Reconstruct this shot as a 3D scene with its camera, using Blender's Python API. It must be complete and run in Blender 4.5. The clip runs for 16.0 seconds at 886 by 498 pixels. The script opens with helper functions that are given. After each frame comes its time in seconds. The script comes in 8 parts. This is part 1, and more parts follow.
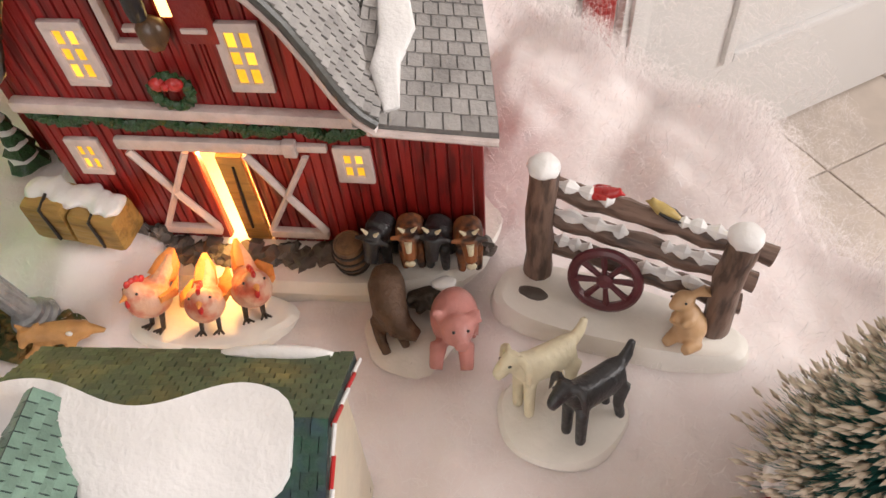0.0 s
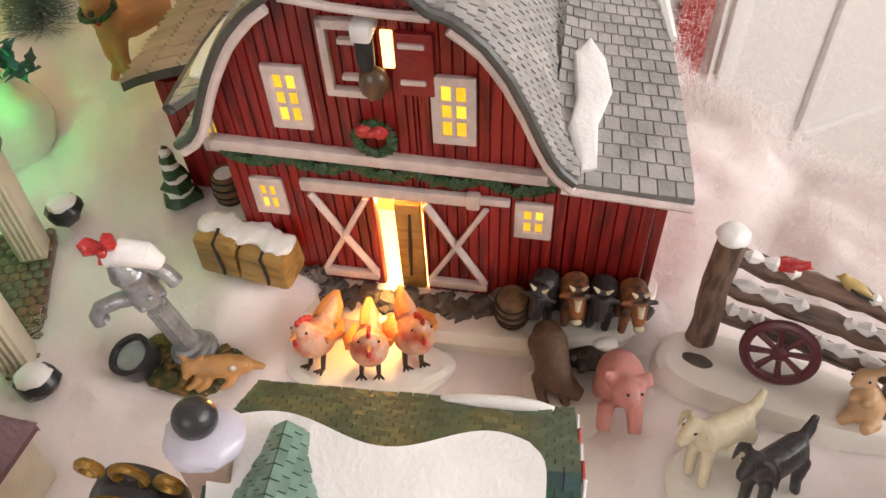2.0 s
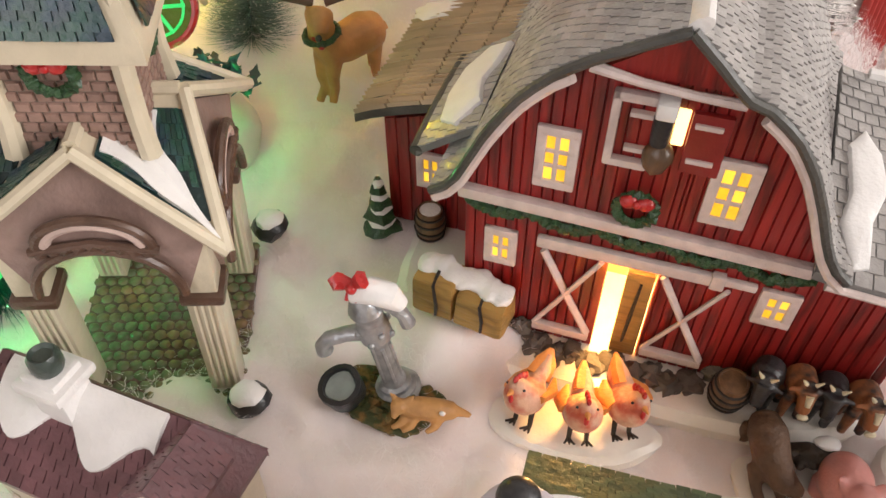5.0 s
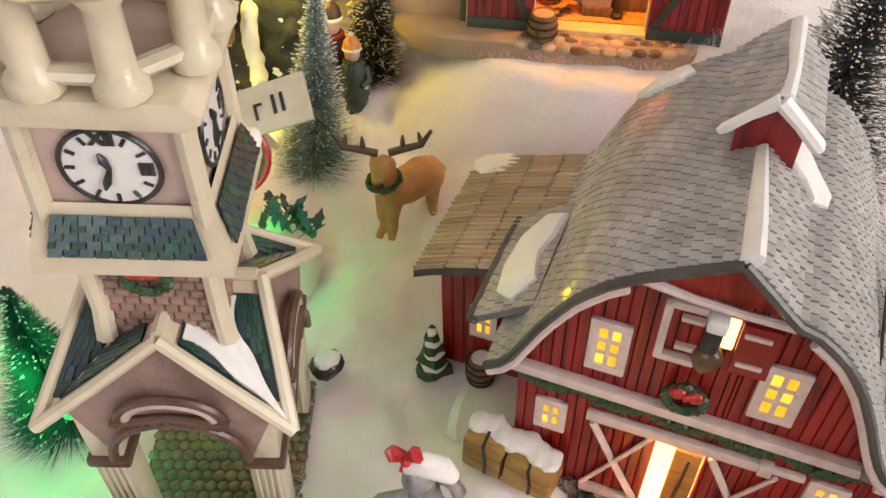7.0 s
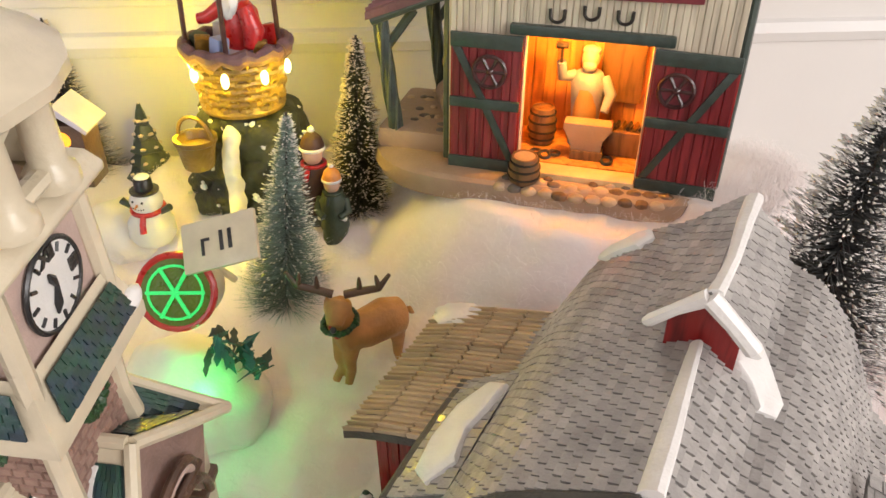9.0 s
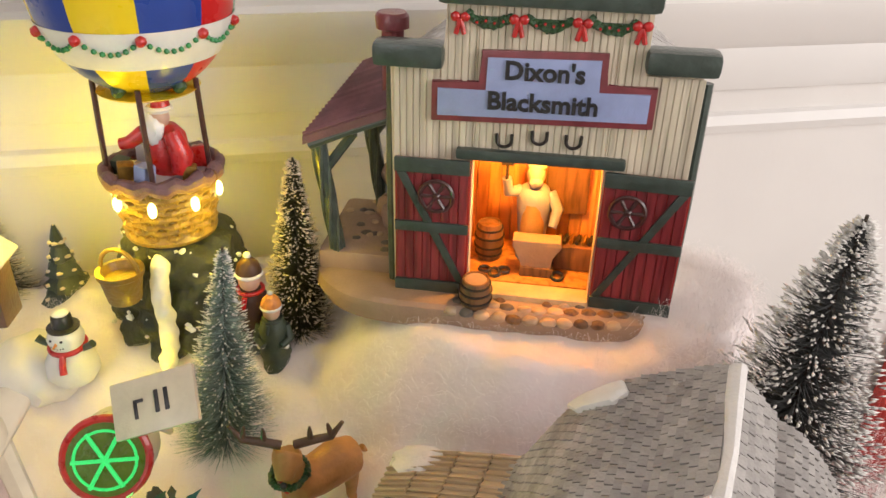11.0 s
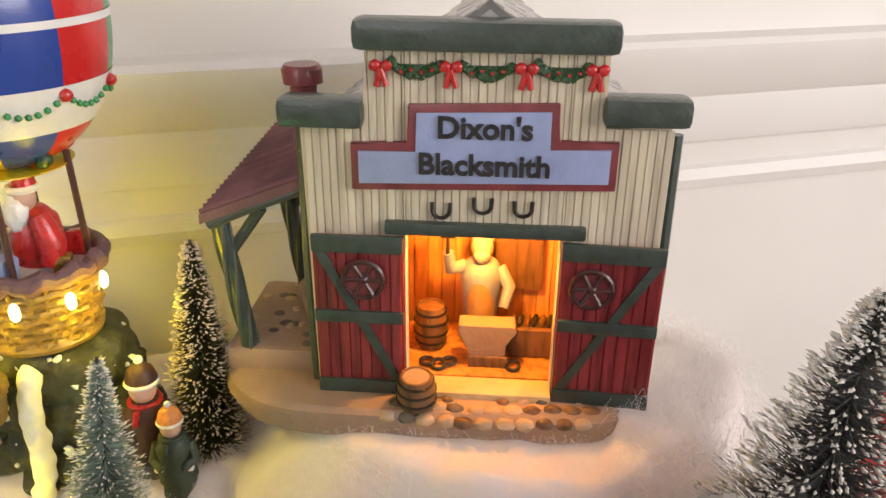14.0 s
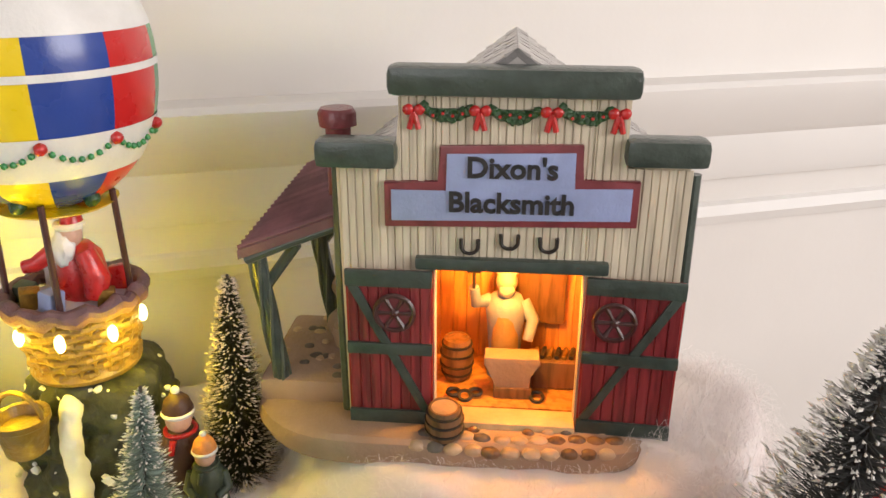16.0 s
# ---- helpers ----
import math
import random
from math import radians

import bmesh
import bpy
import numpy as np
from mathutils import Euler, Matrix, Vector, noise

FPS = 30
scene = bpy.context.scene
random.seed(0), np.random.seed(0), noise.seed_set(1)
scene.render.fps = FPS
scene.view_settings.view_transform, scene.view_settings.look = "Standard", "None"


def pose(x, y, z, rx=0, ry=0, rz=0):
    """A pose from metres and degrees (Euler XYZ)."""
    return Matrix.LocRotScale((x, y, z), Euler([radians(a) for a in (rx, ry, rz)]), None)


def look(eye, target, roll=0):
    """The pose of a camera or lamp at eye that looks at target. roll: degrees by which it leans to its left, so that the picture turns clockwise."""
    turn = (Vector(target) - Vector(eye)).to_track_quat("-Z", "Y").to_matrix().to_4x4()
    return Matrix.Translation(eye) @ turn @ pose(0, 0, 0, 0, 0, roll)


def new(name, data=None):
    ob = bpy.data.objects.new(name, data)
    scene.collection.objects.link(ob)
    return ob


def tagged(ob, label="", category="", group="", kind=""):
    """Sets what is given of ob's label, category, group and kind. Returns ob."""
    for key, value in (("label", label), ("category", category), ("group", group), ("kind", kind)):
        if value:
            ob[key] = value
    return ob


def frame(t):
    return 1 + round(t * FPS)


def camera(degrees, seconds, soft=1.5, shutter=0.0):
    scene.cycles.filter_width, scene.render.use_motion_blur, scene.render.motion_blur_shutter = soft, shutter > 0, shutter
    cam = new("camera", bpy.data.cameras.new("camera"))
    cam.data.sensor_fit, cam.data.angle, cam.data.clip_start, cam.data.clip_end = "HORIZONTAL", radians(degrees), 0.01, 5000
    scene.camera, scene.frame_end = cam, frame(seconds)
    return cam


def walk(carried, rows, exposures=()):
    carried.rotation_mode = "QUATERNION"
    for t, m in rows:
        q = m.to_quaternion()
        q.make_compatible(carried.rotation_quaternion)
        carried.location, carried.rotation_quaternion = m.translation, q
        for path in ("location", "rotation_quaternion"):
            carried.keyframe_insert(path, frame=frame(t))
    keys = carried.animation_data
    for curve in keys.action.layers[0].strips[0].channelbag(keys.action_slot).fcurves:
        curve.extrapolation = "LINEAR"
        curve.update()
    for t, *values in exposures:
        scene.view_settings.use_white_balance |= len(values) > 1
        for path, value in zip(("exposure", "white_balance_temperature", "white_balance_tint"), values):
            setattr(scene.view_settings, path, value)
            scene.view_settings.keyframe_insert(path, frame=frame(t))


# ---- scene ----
cam = camera(59.8, 16.0)
METRES, EYE, TILT, LEAN, TURN = 0.5, 0.3, -50.0, 3.0, 0.0
ROWS = [
    (0.0, 0.0, 0.0, 0.0, 0.0, 0.0, 0.0),
    (0.5, -0.0529, 0.0068, -0.0269, 0.23, 1.32, -0.24),
    (1.0, -0.0829, 0.003, -0.0241, 0.56, 2.61, -1.06),
    (1.5, -0.0936, -0.0006, -0.0223, 0.94, 3.61, -2.33),
    (2.0, -0.1327, -0.0077, -0.0066, 1.47, 4.2, -3.96),
    (2.5, -0.1861, -0.0118, 0.0046, 2.09, 4.53, -5.72),
    (3.0, -0.2169, -0.0135, 0.0099, 2.7, 4.74, -7.45),
    (3.5, -0.2217, -0.0083, 0.0094, 3.28, 4.82, -8.9),
    (4.0, -0.2518, -0.0102, 0.008, 3.95, 4.82, -10.09),
    (6.5, -0.3157, -0.0517, 0.0629, 6.79, 6.86, -13.18),
    (7.0, -0.3237, -0.0593, 0.1028, 7.8, 8.56, -14.15),
    (7.5, -0.2958, -0.0137, 0.1338, 9.27, 10.38, -15.63),
    (8.0, -0.2693, 0.0187, 0.1633, 10.92, 12.07, -17.34),
    (8.5, -0.2339, 0.0141, 0.1852, 12.16, 13.48, -18.79),
    (11.0, -0.2997, 0.0086, 0.2935, 6.84, 19.79, -14.5),
    (11.5, -0.3263, 0.0108, 0.3341, 5.35, 21.02, -12.82),
    (12.0, -0.3109, 0.0328, 0.3585, 4.67, 22.1, -11.7),
    (12.5, -0.3159, 0.108, 0.3649, 4.46, 22.95, -11.08),
    (13.0, -0.3197, 0.1549, 0.387, 4.47, 23.55, -10.79),
    (13.5, -0.3285, 0.1446, 0.3869, 4.54, 24.08, -10.69),
    (14.0, -0.3123, 0.1366, 0.3747, 4.52, 24.8, -10.71),
    (14.5, -0.3246, 0.126, 0.3694, 4.75, 25.57, -10.81),
    (15.0, -0.3235, 0.1186, 0.3646, 4.98, 26.35, -10.87),
    (15.5, -0.3252, 0.1186, 0.3558, 5.17, 26.9, -10.96),
    (16.0, -0.326, 0.1073, 0.3559, 5.1, 27.41, -11.03),
]
walk(cam, [(t, pose(0, 0, EYE, TILT, LEAN, TURN) @ pose(METRES * x, METRES * y, METRES * z, 90 + pitch, roll, yaw)) for t, x, y, z, yaw, pitch, roll in ROWS],
     [(0.0, -0.05), (1.5, -0.05), (3.0, 0.22), (3.8, 0.22), (4.4, 0.05), (6.5, -0.05), (8.5, -0.05), (11.0, -0.13), (16.0, -0.12)])

# ---------- world and lights ----------
world = bpy.data.worlds.new("world")
scene.world = world
world.use_nodes = True
wn = world.node_tree
sky = wn.nodes.new("ShaderNodeTexSky")
sky.sky_type, sky.sun_disc, sky.sun_elevation, sky.sun_rotation = "NISHITA", False, radians(35), radians(100)
wn.nodes["Background"].inputs[1].default_value = 0.12
wn.links.new(sky.outputs[0], wn.nodes["Background"].inputs[0])
scene.view_settings.exposure = 0.0


def lamp(name, kind, m, energy, color, size=0.01, size_y=None):
    data = bpy.data.lights.new(name, kind)
    data.energy, data.color = energy, color
    if kind == "AREA":
        data.shape, data.size, data.size_y = "RECTANGLE", size, size_y or size
    else:
        data.shadow_soft_size = size
    ob = new(name, data)
    ob.matrix_world = m
    return ob


# daylight through the window inferred on the right, plus an added fill from behind
lamp("window_light", "AREA", look((2.05, -0.35, 0.95), (-0.2, 0.35, 0.05)), 47, (1.0, 0.945, 0.925), 1.5, 1.2)
lamp("back_fill_light", "AREA", look((-0.9, -2.0, 1.1), (-0.1, 0.4, 0.05)), 15, (1.0, 0.925, 0.905), 1.3, 1.2)

# ---------- materials ----------
MATS = {}


def material(name, color, rough=0.5, var=0.12, scale=60.0, bump=0.15, fine=600.0, stretch=(1, 1, 1), metal=0.0, coat=0.0,
             second=None, mix=(0.42, 0.62), emit=None, sheen=0.0, island=0.0, grain=0.0):
    """Base colour with blotches at a large scale, grain at a fine one, and matching relief."""
    if name in MATS:
        return MATS[name]
    m = bpy.data.materials.new(name)
    m.use_nodes = True
    t = m.node_tree
    b = t.nodes["Principled BSDF"]
    co = t.nodes.new("ShaderNodeTexCoord")
    mp = t.nodes.new("ShaderNodeMapping")
    mp.inputs["Scale"].default_value = stretch
    t.links.new(co.outputs["Object"], mp.inputs[0])
    big, small = t.nodes.new("ShaderNodeTexNoise"), t.nodes.new("ShaderNodeTexNoise")
    big.inputs["Scale"].default_value, big.inputs["Detail"].default_value = scale, 4
    small.inputs["Scale"].default_value, small.inputs["Detail"].default_value = fine, 3
    for n in (big, small):
        t.links.new(mp.outputs[0], n.inputs["Vector"])
    ramp = t.nodes.new("ShaderNodeValToRGB")
    dark = [c * (1 - var) for c in color]
    light = [min(1, c * (1 + var * 0.8)) for c in color]
    if second:
        dark, light = color, second
        ramp.color_ramp.elements[0].position, ramp.color_ramp.elements[1].position = mix
    else:
        ramp.color_ramp.elements[0].position, ramp.color_ramp.elements[1].position = 0.3, 0.7
    ramp.color_ramp.elements[0].color, ramp.color_ramp.elements[1].color = (*dark, 1), (*light, 1)
    t.links.new(big.outputs["Fac"], ramp.inputs[0])
    out = ramp.outputs[0]
    if grain:
        r2 = t.nodes.new("ShaderNodeValToRGB")
        r2.color_ramp.elements[0].position, r2.color_ramp.elements[1].position = 0.36, 0.52
        r2.color_ramp.elements[0].color = (1 - grain,) * 3 + (1,)
        r2.color_ramp.elements[1].color = (1, 1, 1, 1)
        t.links.new(small.outputs["Fac"], r2.inputs[0])
        mx = t.nodes.new("ShaderNodeMixRGB")
        mx.blend_type, mx.inputs[0].default_value = "MULTIPLY", 1
        t.links.new(out, mx.inputs[1])
        t.links.new(r2.outputs[0], mx.inputs[2])
        out = mx.outputs[0]
    if island:
        oi, geo = t.nodes.new("ShaderNodeObjectInfo"), t.nodes.new("ShaderNodeNewGeometry")
        add = t.nodes.new("ShaderNodeMath")
        add.operation = "ADD"
        t.links.new(oi.outputs["Random"], add.inputs[0])
        t.links.new(geo.outputs["Random Per Island"], add.inputs[1])
        fr = t.nodes.new("ShaderNodeMath")
        fr.operation = "FRACT"
        t.links.new(add.outputs[0], fr.inputs[0])
        rng = t.nodes.new("ShaderNodeMapRange")
        rng.inputs[3].default_value, rng.inputs[4].default_value = 1 - island, 1 + island
        t.links.new(fr.outputs[0], rng.inputs[0])
        hsv = t.nodes.new("ShaderNodeHueSaturation")
        t.links.new(rng.outputs[0], hsv.inputs["Value"])
        t.links.new(out, hsv.inputs["Color"])
        out = hsv.outputs[0]
    t.links.new(out, b.inputs["Base Color"])
    b.inputs["Roughness"].default_value, b.inputs["Metallic"].default_value = rough, metal
    b.inputs["Coat Weight"].default_value, b.inputs["Coat Roughness"].default_value = coat, 0.15
    b.inputs["Sheen Weight"].default_value = sheen
    rr = t.nodes.new("ShaderNodeMapRange")
    rr.inputs[3].default_value, rr.inputs[4].default_value = max(0.04, rough - 0.12), min(1, rough + 0.12)
    t.links.new(big.outputs["Fac"], rr.inputs[0])
    t.links.new(rr.outputs[0], b.inputs["Roughness"])
    bp = t.nodes.new("ShaderNodeBump")
    bp.inputs["Strength"].default_value, bp.inputs["Distance"].default_value = bump, 0.0012
    t.links.new(small.outputs["Fac"], bp.inputs["Height"])
    t.links.new(bp.outputs[0], b.inputs["Normal"])
    if emit:
        b.inputs["Emission Color"].default_value, b.inputs["Emission Strength"].default_value = (*emit[:3], 1), emit[3]
    MATS[name] = m
    return m


RED = material("red_planks", (0.29, 0.014, 0.012), 0.42, 0.25, 40, 0.9, 240, (1, 1, 0.12), coat=0.25, island=0.12, grain=0.55)
RED_PLAIN = material("red_paint", (0.27, 0.014, 0.013), 0.4, 0.2, 80, 0.3, coat=0.25)
PINKWHITE = material("trim_white", (0.72, 0.60, 0.56), 0.45, 0.14, 120, 0.5, 500, coat=0.15)
SNOW = material("painted_snow", (0.86, 0.84, 0.82), 0.45, 0.05, 90, 0.35, 500, coat=0.1)
SHINGLE = material("grey_shingle", (0.385, 0.365, 0.35), 0.36, 0.25, 50, 0.5, 500, coat=0.55, island=0.16)
ROOFBASE = material("grey_roof", (0.19, 0.185, 0.18), 0.5, 0.2, 60, 0.5, 400)
DARKTRIM = material("dark_grey_trim", (0.07, 0.068, 0.06), 0.4, 0.3, 90, 0.4, coat=0.2)
SHAKE = material("tan_shake", (0.62, 0.49, 0.33), 0.5, 0.2, 60, 0.5, 300, (0.2, 1, 1), island=0.12)
CREAM = material("cream_glaze", (0.66, 0.58, 0.43), 0.32, 0.1, 60, 0.3, 300, coat=0.35)
CREAMWOOD = material("cream_siding", (0.64, 0.57, 0.44), 0.4, 0.1, 60, 1.0, 200, (1, 1, 0.1), coat=0.2, island=0.07, grain=0.25)
GREENTRIM = material("dark_green_trim", (0.045, 0.065, 0.055), 0.35, 0.25, 120, 0.4, 400, coat=0.3)
GREENTILE = material("green_roof_tile", (0.017, 0.066, 0.042), 0.3, 0.35, 90, 0.4, 500, coat=0.5, second=(0.02, 0.045, 0.07), island=0.25)
GREENGROUT = material("green_roof_bed", (0.012, 0.03, 0.03), 0.4, 0.3, 80, 0.3, 500)
# green far slope; its yellow blotches put the yellowish light on it into colour
MOSSROOF = material("moss_green_roof", (0.075, 0.105, 0.055), 0.4, 0.3, 30, 0.4, 400, second=(0.24, 0.20, 0.07), mix=(0.5, 0.72), island=0.25, coat=0.2)
PINKBRICK = material("pink_brick", (0.32, 0.2, 0.16), 0.5, 0.2, 80, 0.4, 500, island=0.15)
MORTAR = material("mortar", (0.26, 0.2, 0.16), 0.7, 0.2, 80, 0.4)
STONEFLOOR = material("cobble_green", (0.12, 0.14, 0.07), 0.4, 0.3, 40, 0.4, 300, second=(0.22, 0.13, 0.06), mix=(0.45, 0.65), coat=0.3, island=0.15)
BROWN = material("brown_glaze", (0.11, 0.06, 0.04), 0.35, 0.3, 90, 0.4, coat=0.3)
PALEPINK = material("pale_pink", (0.56, 0.42, 0.37), 0.4, 0.12, 80, 0.3, coat=0.2)
BLACK = material("black_paint", (0.02, 0.02, 0.022), 0.35, 0.3, 80, 0.3, coat=0.2)
WHITE = material("white_glaze", (0.78, 0.77, 0.75), 0.35, 0.06, 80, 0.2, coat=0.3)
GOLDGLOW = material("lit_pane", (0.8, 0.5, 0.03), 0.4, 0.3, 200, 0.2, emit=(1.0, 0.55, 0.02, 0.75))
BRIGHTGLOW = material("lit_pane_bright", (0.9, 0.7, 0.3), 0.4, 0.2, 200, 0.2, emit=(1.0, 0.72, 0.25, 3.0))
GARLAND = material("garland_green", (0.02, 0.07, 0.02), 0.4, 0.4, 300, 1.0, 700, coat=0.3)
BERRY = material("berry_red", (0.5, 0.02, 0.02), 0.3, 0.2, 200, 0.3, coat=0.4)
HAY = material("hay_yellow", (0.42, 0.25, 0.07), 0.5, 0.25, 80, 0.9, 300, (0.2, 1, 1), grain=0.3)
BARREL = material("barrel_wood", (0.17, 0.09, 0.04), 0.4, 0.25, 60, 0.6, 250, (1, 1, 0.15), coat=0.3, grain=0.4, island=0.1)
HOOP = material("barrel_hoop", (0.025, 0.02, 0.018), 0.4, 0.2, 90, 0.3)
STONE = material("grey_stone", (0.12, 0.1, 0.085), 0.5, 0.3, 60, 0.6, 300, island=0.3)
BASESNOW = material("cream_snow_base", (0.86, 0.82, 0.75), 0.45, 0.06, 60, 0.3, 300, coat=0.15)
PURPLEROOF = material("purple_roof", (0.17, 0.075, 0.085), 0.4, 0.3, 60, 0.4, 400, coat=0.2, island=0.15)
SANDBASE = material("tan_base", (0.36, 0.25, 0.18), 0.5, 0.15, 40, 0.5, 400, coat=0.15)
BLUESIGN = material("blue_sign", (0.3, 0.36, 0.6), 0.4, 0.12, 60, 0.2, coat=0.2)
MAROON = material("maroon_trim", (0.2, 0.04, 0.05), 0.35, 0.25, 80, 0.3, coat=0.3)
WALLPAINT = material("white_wall", (0.78, 0.75, 0.72), 0.5, 0.03, 8, 0.08, 200)
TRIMPAINT = material("white_gloss_trim", (0.78, 0.76, 0.74), 0.5, 0.02, 8, 0.05, 100)
TILE = material("floor_tile", (0.66, 0.57, 0.49), 0.4, 0.12, 12, 0.1, 60, island=0.08)
GROUT = material("floor_grout", (0.4, 0.32, 0.25), 0.8, 0.1, 20, 0.1)
CLOTHRED = material("red_cloth", (0.5, 0.06, 0.05), 0.8, 0.1, 30, 0.3, 300)
COTTON = material("cotton_snow", (0.92, 0.83, 0.81), 0.95, 0.06, 25, 0.6, 160, sheen=0.4)
THREAD = material("cotton_thread", (0.95, 0.88, 0.86), 0.9, 0.04, 25, 0.0, 160, sheen=0.3)
_b = COTTON.node_tree.nodes["Principled BSDF"]
_b.inputs["Subsurface Weight"].default_value, _b.inputs["Subsurface Scale"].default_value = 0.5, 0.012
_b.inputs["Subsurface Radius"].default_value = (1.0, 0.9, 0.85)

# ---------- mesh helpers ----------


def part(name, bm, mat, parent=None, label="", smooth=True, angle=35):
    """One mesh object from a bmesh, under its thing."""
    bmesh.ops.recalc_face_normals(bm, faces=bm.faces)
    me = bpy.data.meshes.new(name)
    bm.to_mesh(me)
    bm.free()
    me.materials.append(mat)
    if smooth:
        me.shade_smooth()
        me.set_sharp_from_angle(angle=radians(angle))
    ob = new(name, me)
    if parent:
        ob.parent = parent
    if label:
        ob["label"] = label
    return ob


def raw(name, verts, faces, mat, parent=None, smooth=False):
    """One mesh object from computed corners and faces."""
    me = bpy.data.meshes.new(name)
    me.from_pydata(verts, [], faces)
    me.materials.append(mat)
    if smooth:
        me.shade_smooth()
    ob = new(name, me)
    if parent:
        ob.parent = parent
    return ob


def thing(name, label, category, m=None, group="", kind=""):
    ob = new(name)
    ob.empty_display_size = 0.01
    if m is not None:
        ob.matrix_world = m
    return tagged(ob, label, category, group, kind)


def B():
    return bmesh.new()


def box(bm, x0, x1, y0, y1, z0, z1, bevel=0.0006, m=None):
    d = bmesh.ops.create_cube(bm, size=1)
    vs = d["verts"]
    bmesh.ops.transform(bm, verts=vs, matrix=Matrix.Translation(((x0 + x1) / 2, (y0 + y1) / 2, (z0 + z1) / 2)) @ Matrix.Diagonal((x1 - x0, y1 - y0, z1 - z0, 1)))
    if bevel:
        es = list({e for v in vs for e in v.link_edges})
        r = bmesh.ops.bevel(bm, geom=es, offset=min(bevel, 0.45 * min(x1 - x0, y1 - y0, z1 - z0)), segments=2, profile=0.6, affect="EDGES")
        vs = list({v for f in r["faces"] for v in f.verts} | {v for v in vs if v.is_valid})
    if m is not None:
        bmesh.ops.transform(bm, verts=[v for v in vs if v.is_valid], matrix=m)
    return bm


def prism(bm, outline, y0, y1, bevel=0.0, m=None):
    """Solid from an outline of (x, z), between y0 and y1."""
    a = [bm.verts.new((x, y0, z)) for x, z in outline]
    b = [bm.verts.new((x, y1, z)) for x, z in outline]
    n = len(a)
    fs = [bm.faces.new(a), bm.faces.new(b[::-1])]
    for i in range(n):
        fs.append(bm.faces.new((a[i], b[i], b[(i + 1) % n], a[(i + 1) % n])))
    vs = a + b
    if bevel:
        es = list({e for f in fs for e in f.edges})
        r = bmesh.ops.bevel(bm, geom=es, offset=bevel, segments=2, profile=0.6, affect="EDGES")
        vs = list({v for f in r["faces"] for v in f.verts} | {v for v in vs if v.is_valid})
    if m is not None:
        bmesh.ops.transform(bm, verts=[v for v in vs if v.is_valid], matrix=m)
    return bm


def lathe(bm, profile, seg=20, m=None, wobble=0.0):
    """Turned solid from (radius, height) pairs, round z."""
    rings = []
    for r, z in profile:
        ring = []
        for i in range(seg):
            a = 2 * math.pi * i / seg
            k = r * (1 + wobble * math.sin(3 * a + z * 300) + wobble * 0.6 * math.sin(5 * a + 1.3))
            ring.append(bm.verts.new((k * math.cos(a), k * math.sin(a), z)))
        rings.append(ring)
    for p, q in zip(rings, rings[1:]):
        for i in range(seg):
            bm.faces.new((p[i], p[(i + 1) % seg], q[(i + 1) % seg], q[i]))
    bm.faces.new(rings[0][::-1])
    bm.faces.new(rings[-1])
    if m is not None:
        bmesh.ops.transform(bm, verts=[v for r in rings for v in r], matrix=m)
    return bm


def tube(bm, pts, radii, seg=10, flat=1.0):
    """Round limb through points with a radius at each, closed at the ends."""
    pts = [Vector(p) for p in pts]
    rings, up = [], None
    for i, p in enumerate(pts):
        d = (pts[min(i + 1, len(pts) - 1)] - pts[max(i - 1, 0)]).normalized()
        if up is None:
            up = d.orthogonal().normalized()
        up = (up - d * up.dot(d)).normalized()
        side = d.cross(up)
        r = radii[i] if isinstance(radii, (list, tuple)) else radii
        rings.append([bm.verts.new(p + r * (math.cos(2 * math.pi * k / seg) * up + flat * math.sin(2 * math.pi * k / seg) * side)) for k in range(seg)])
    for a, b in zip(rings, rings[1:]):
        for k in range(seg):
            bm.faces.new((a[k], a[(k + 1) % seg], b[(k + 1) % seg], b[k]))
    bm.faces.new(rings[0][::-1])
    bm.faces.new(rings[-1])
    return bm


def blob(bm, c, r, sub=3, rough=0.0, m=None, seed=0.0):
    """Rounded lump; r is one radius or three."""
    r = r if isinstance(r, (list, tuple)) else (r, r, r)
    d = bmesh.ops.create_icosphere(bm, subdivisions=sub, radius=1)
    for v in d["verts"]:
        k = 1 + rough * noise.noise(v.co * 2.2 + Vector((seed, seed * 2, 0)))
        v.co = Vector((v.co.x * r[0] * k, v.co.y * r[1] * k, v.co.z * r[2] * k))
        if m is not None:
            v.co = m.to_3x3() @ v.co
        v.co += Vector(c)
    return bm


def organic(bm, size=0.0012):
    """Melts joined limbs and lumps into one skin."""
    me = bpy.data.meshes.new("tmp")
    bm.to_mesh(me)
    bm.free()
    ob = new("tmp", me)
    mod = ob.modifiers.new("skin", "REMESH")
    mod.mode, mod.voxel_size = "VOXEL", size
    sm = ob.modifiers.new("soft", "SMOOTH")
    sm.factor, sm.iterations = 0.5, 3
    dg = bpy.context.evaluated_depsgraph_get()
    dg.update()
    out = bmesh.new()
    out.from_mesh(ob.evaluated_get(dg).to_mesh())
    bpy.data.objects.remove(ob)
    bpy.data.meshes.remove(me)
    return out


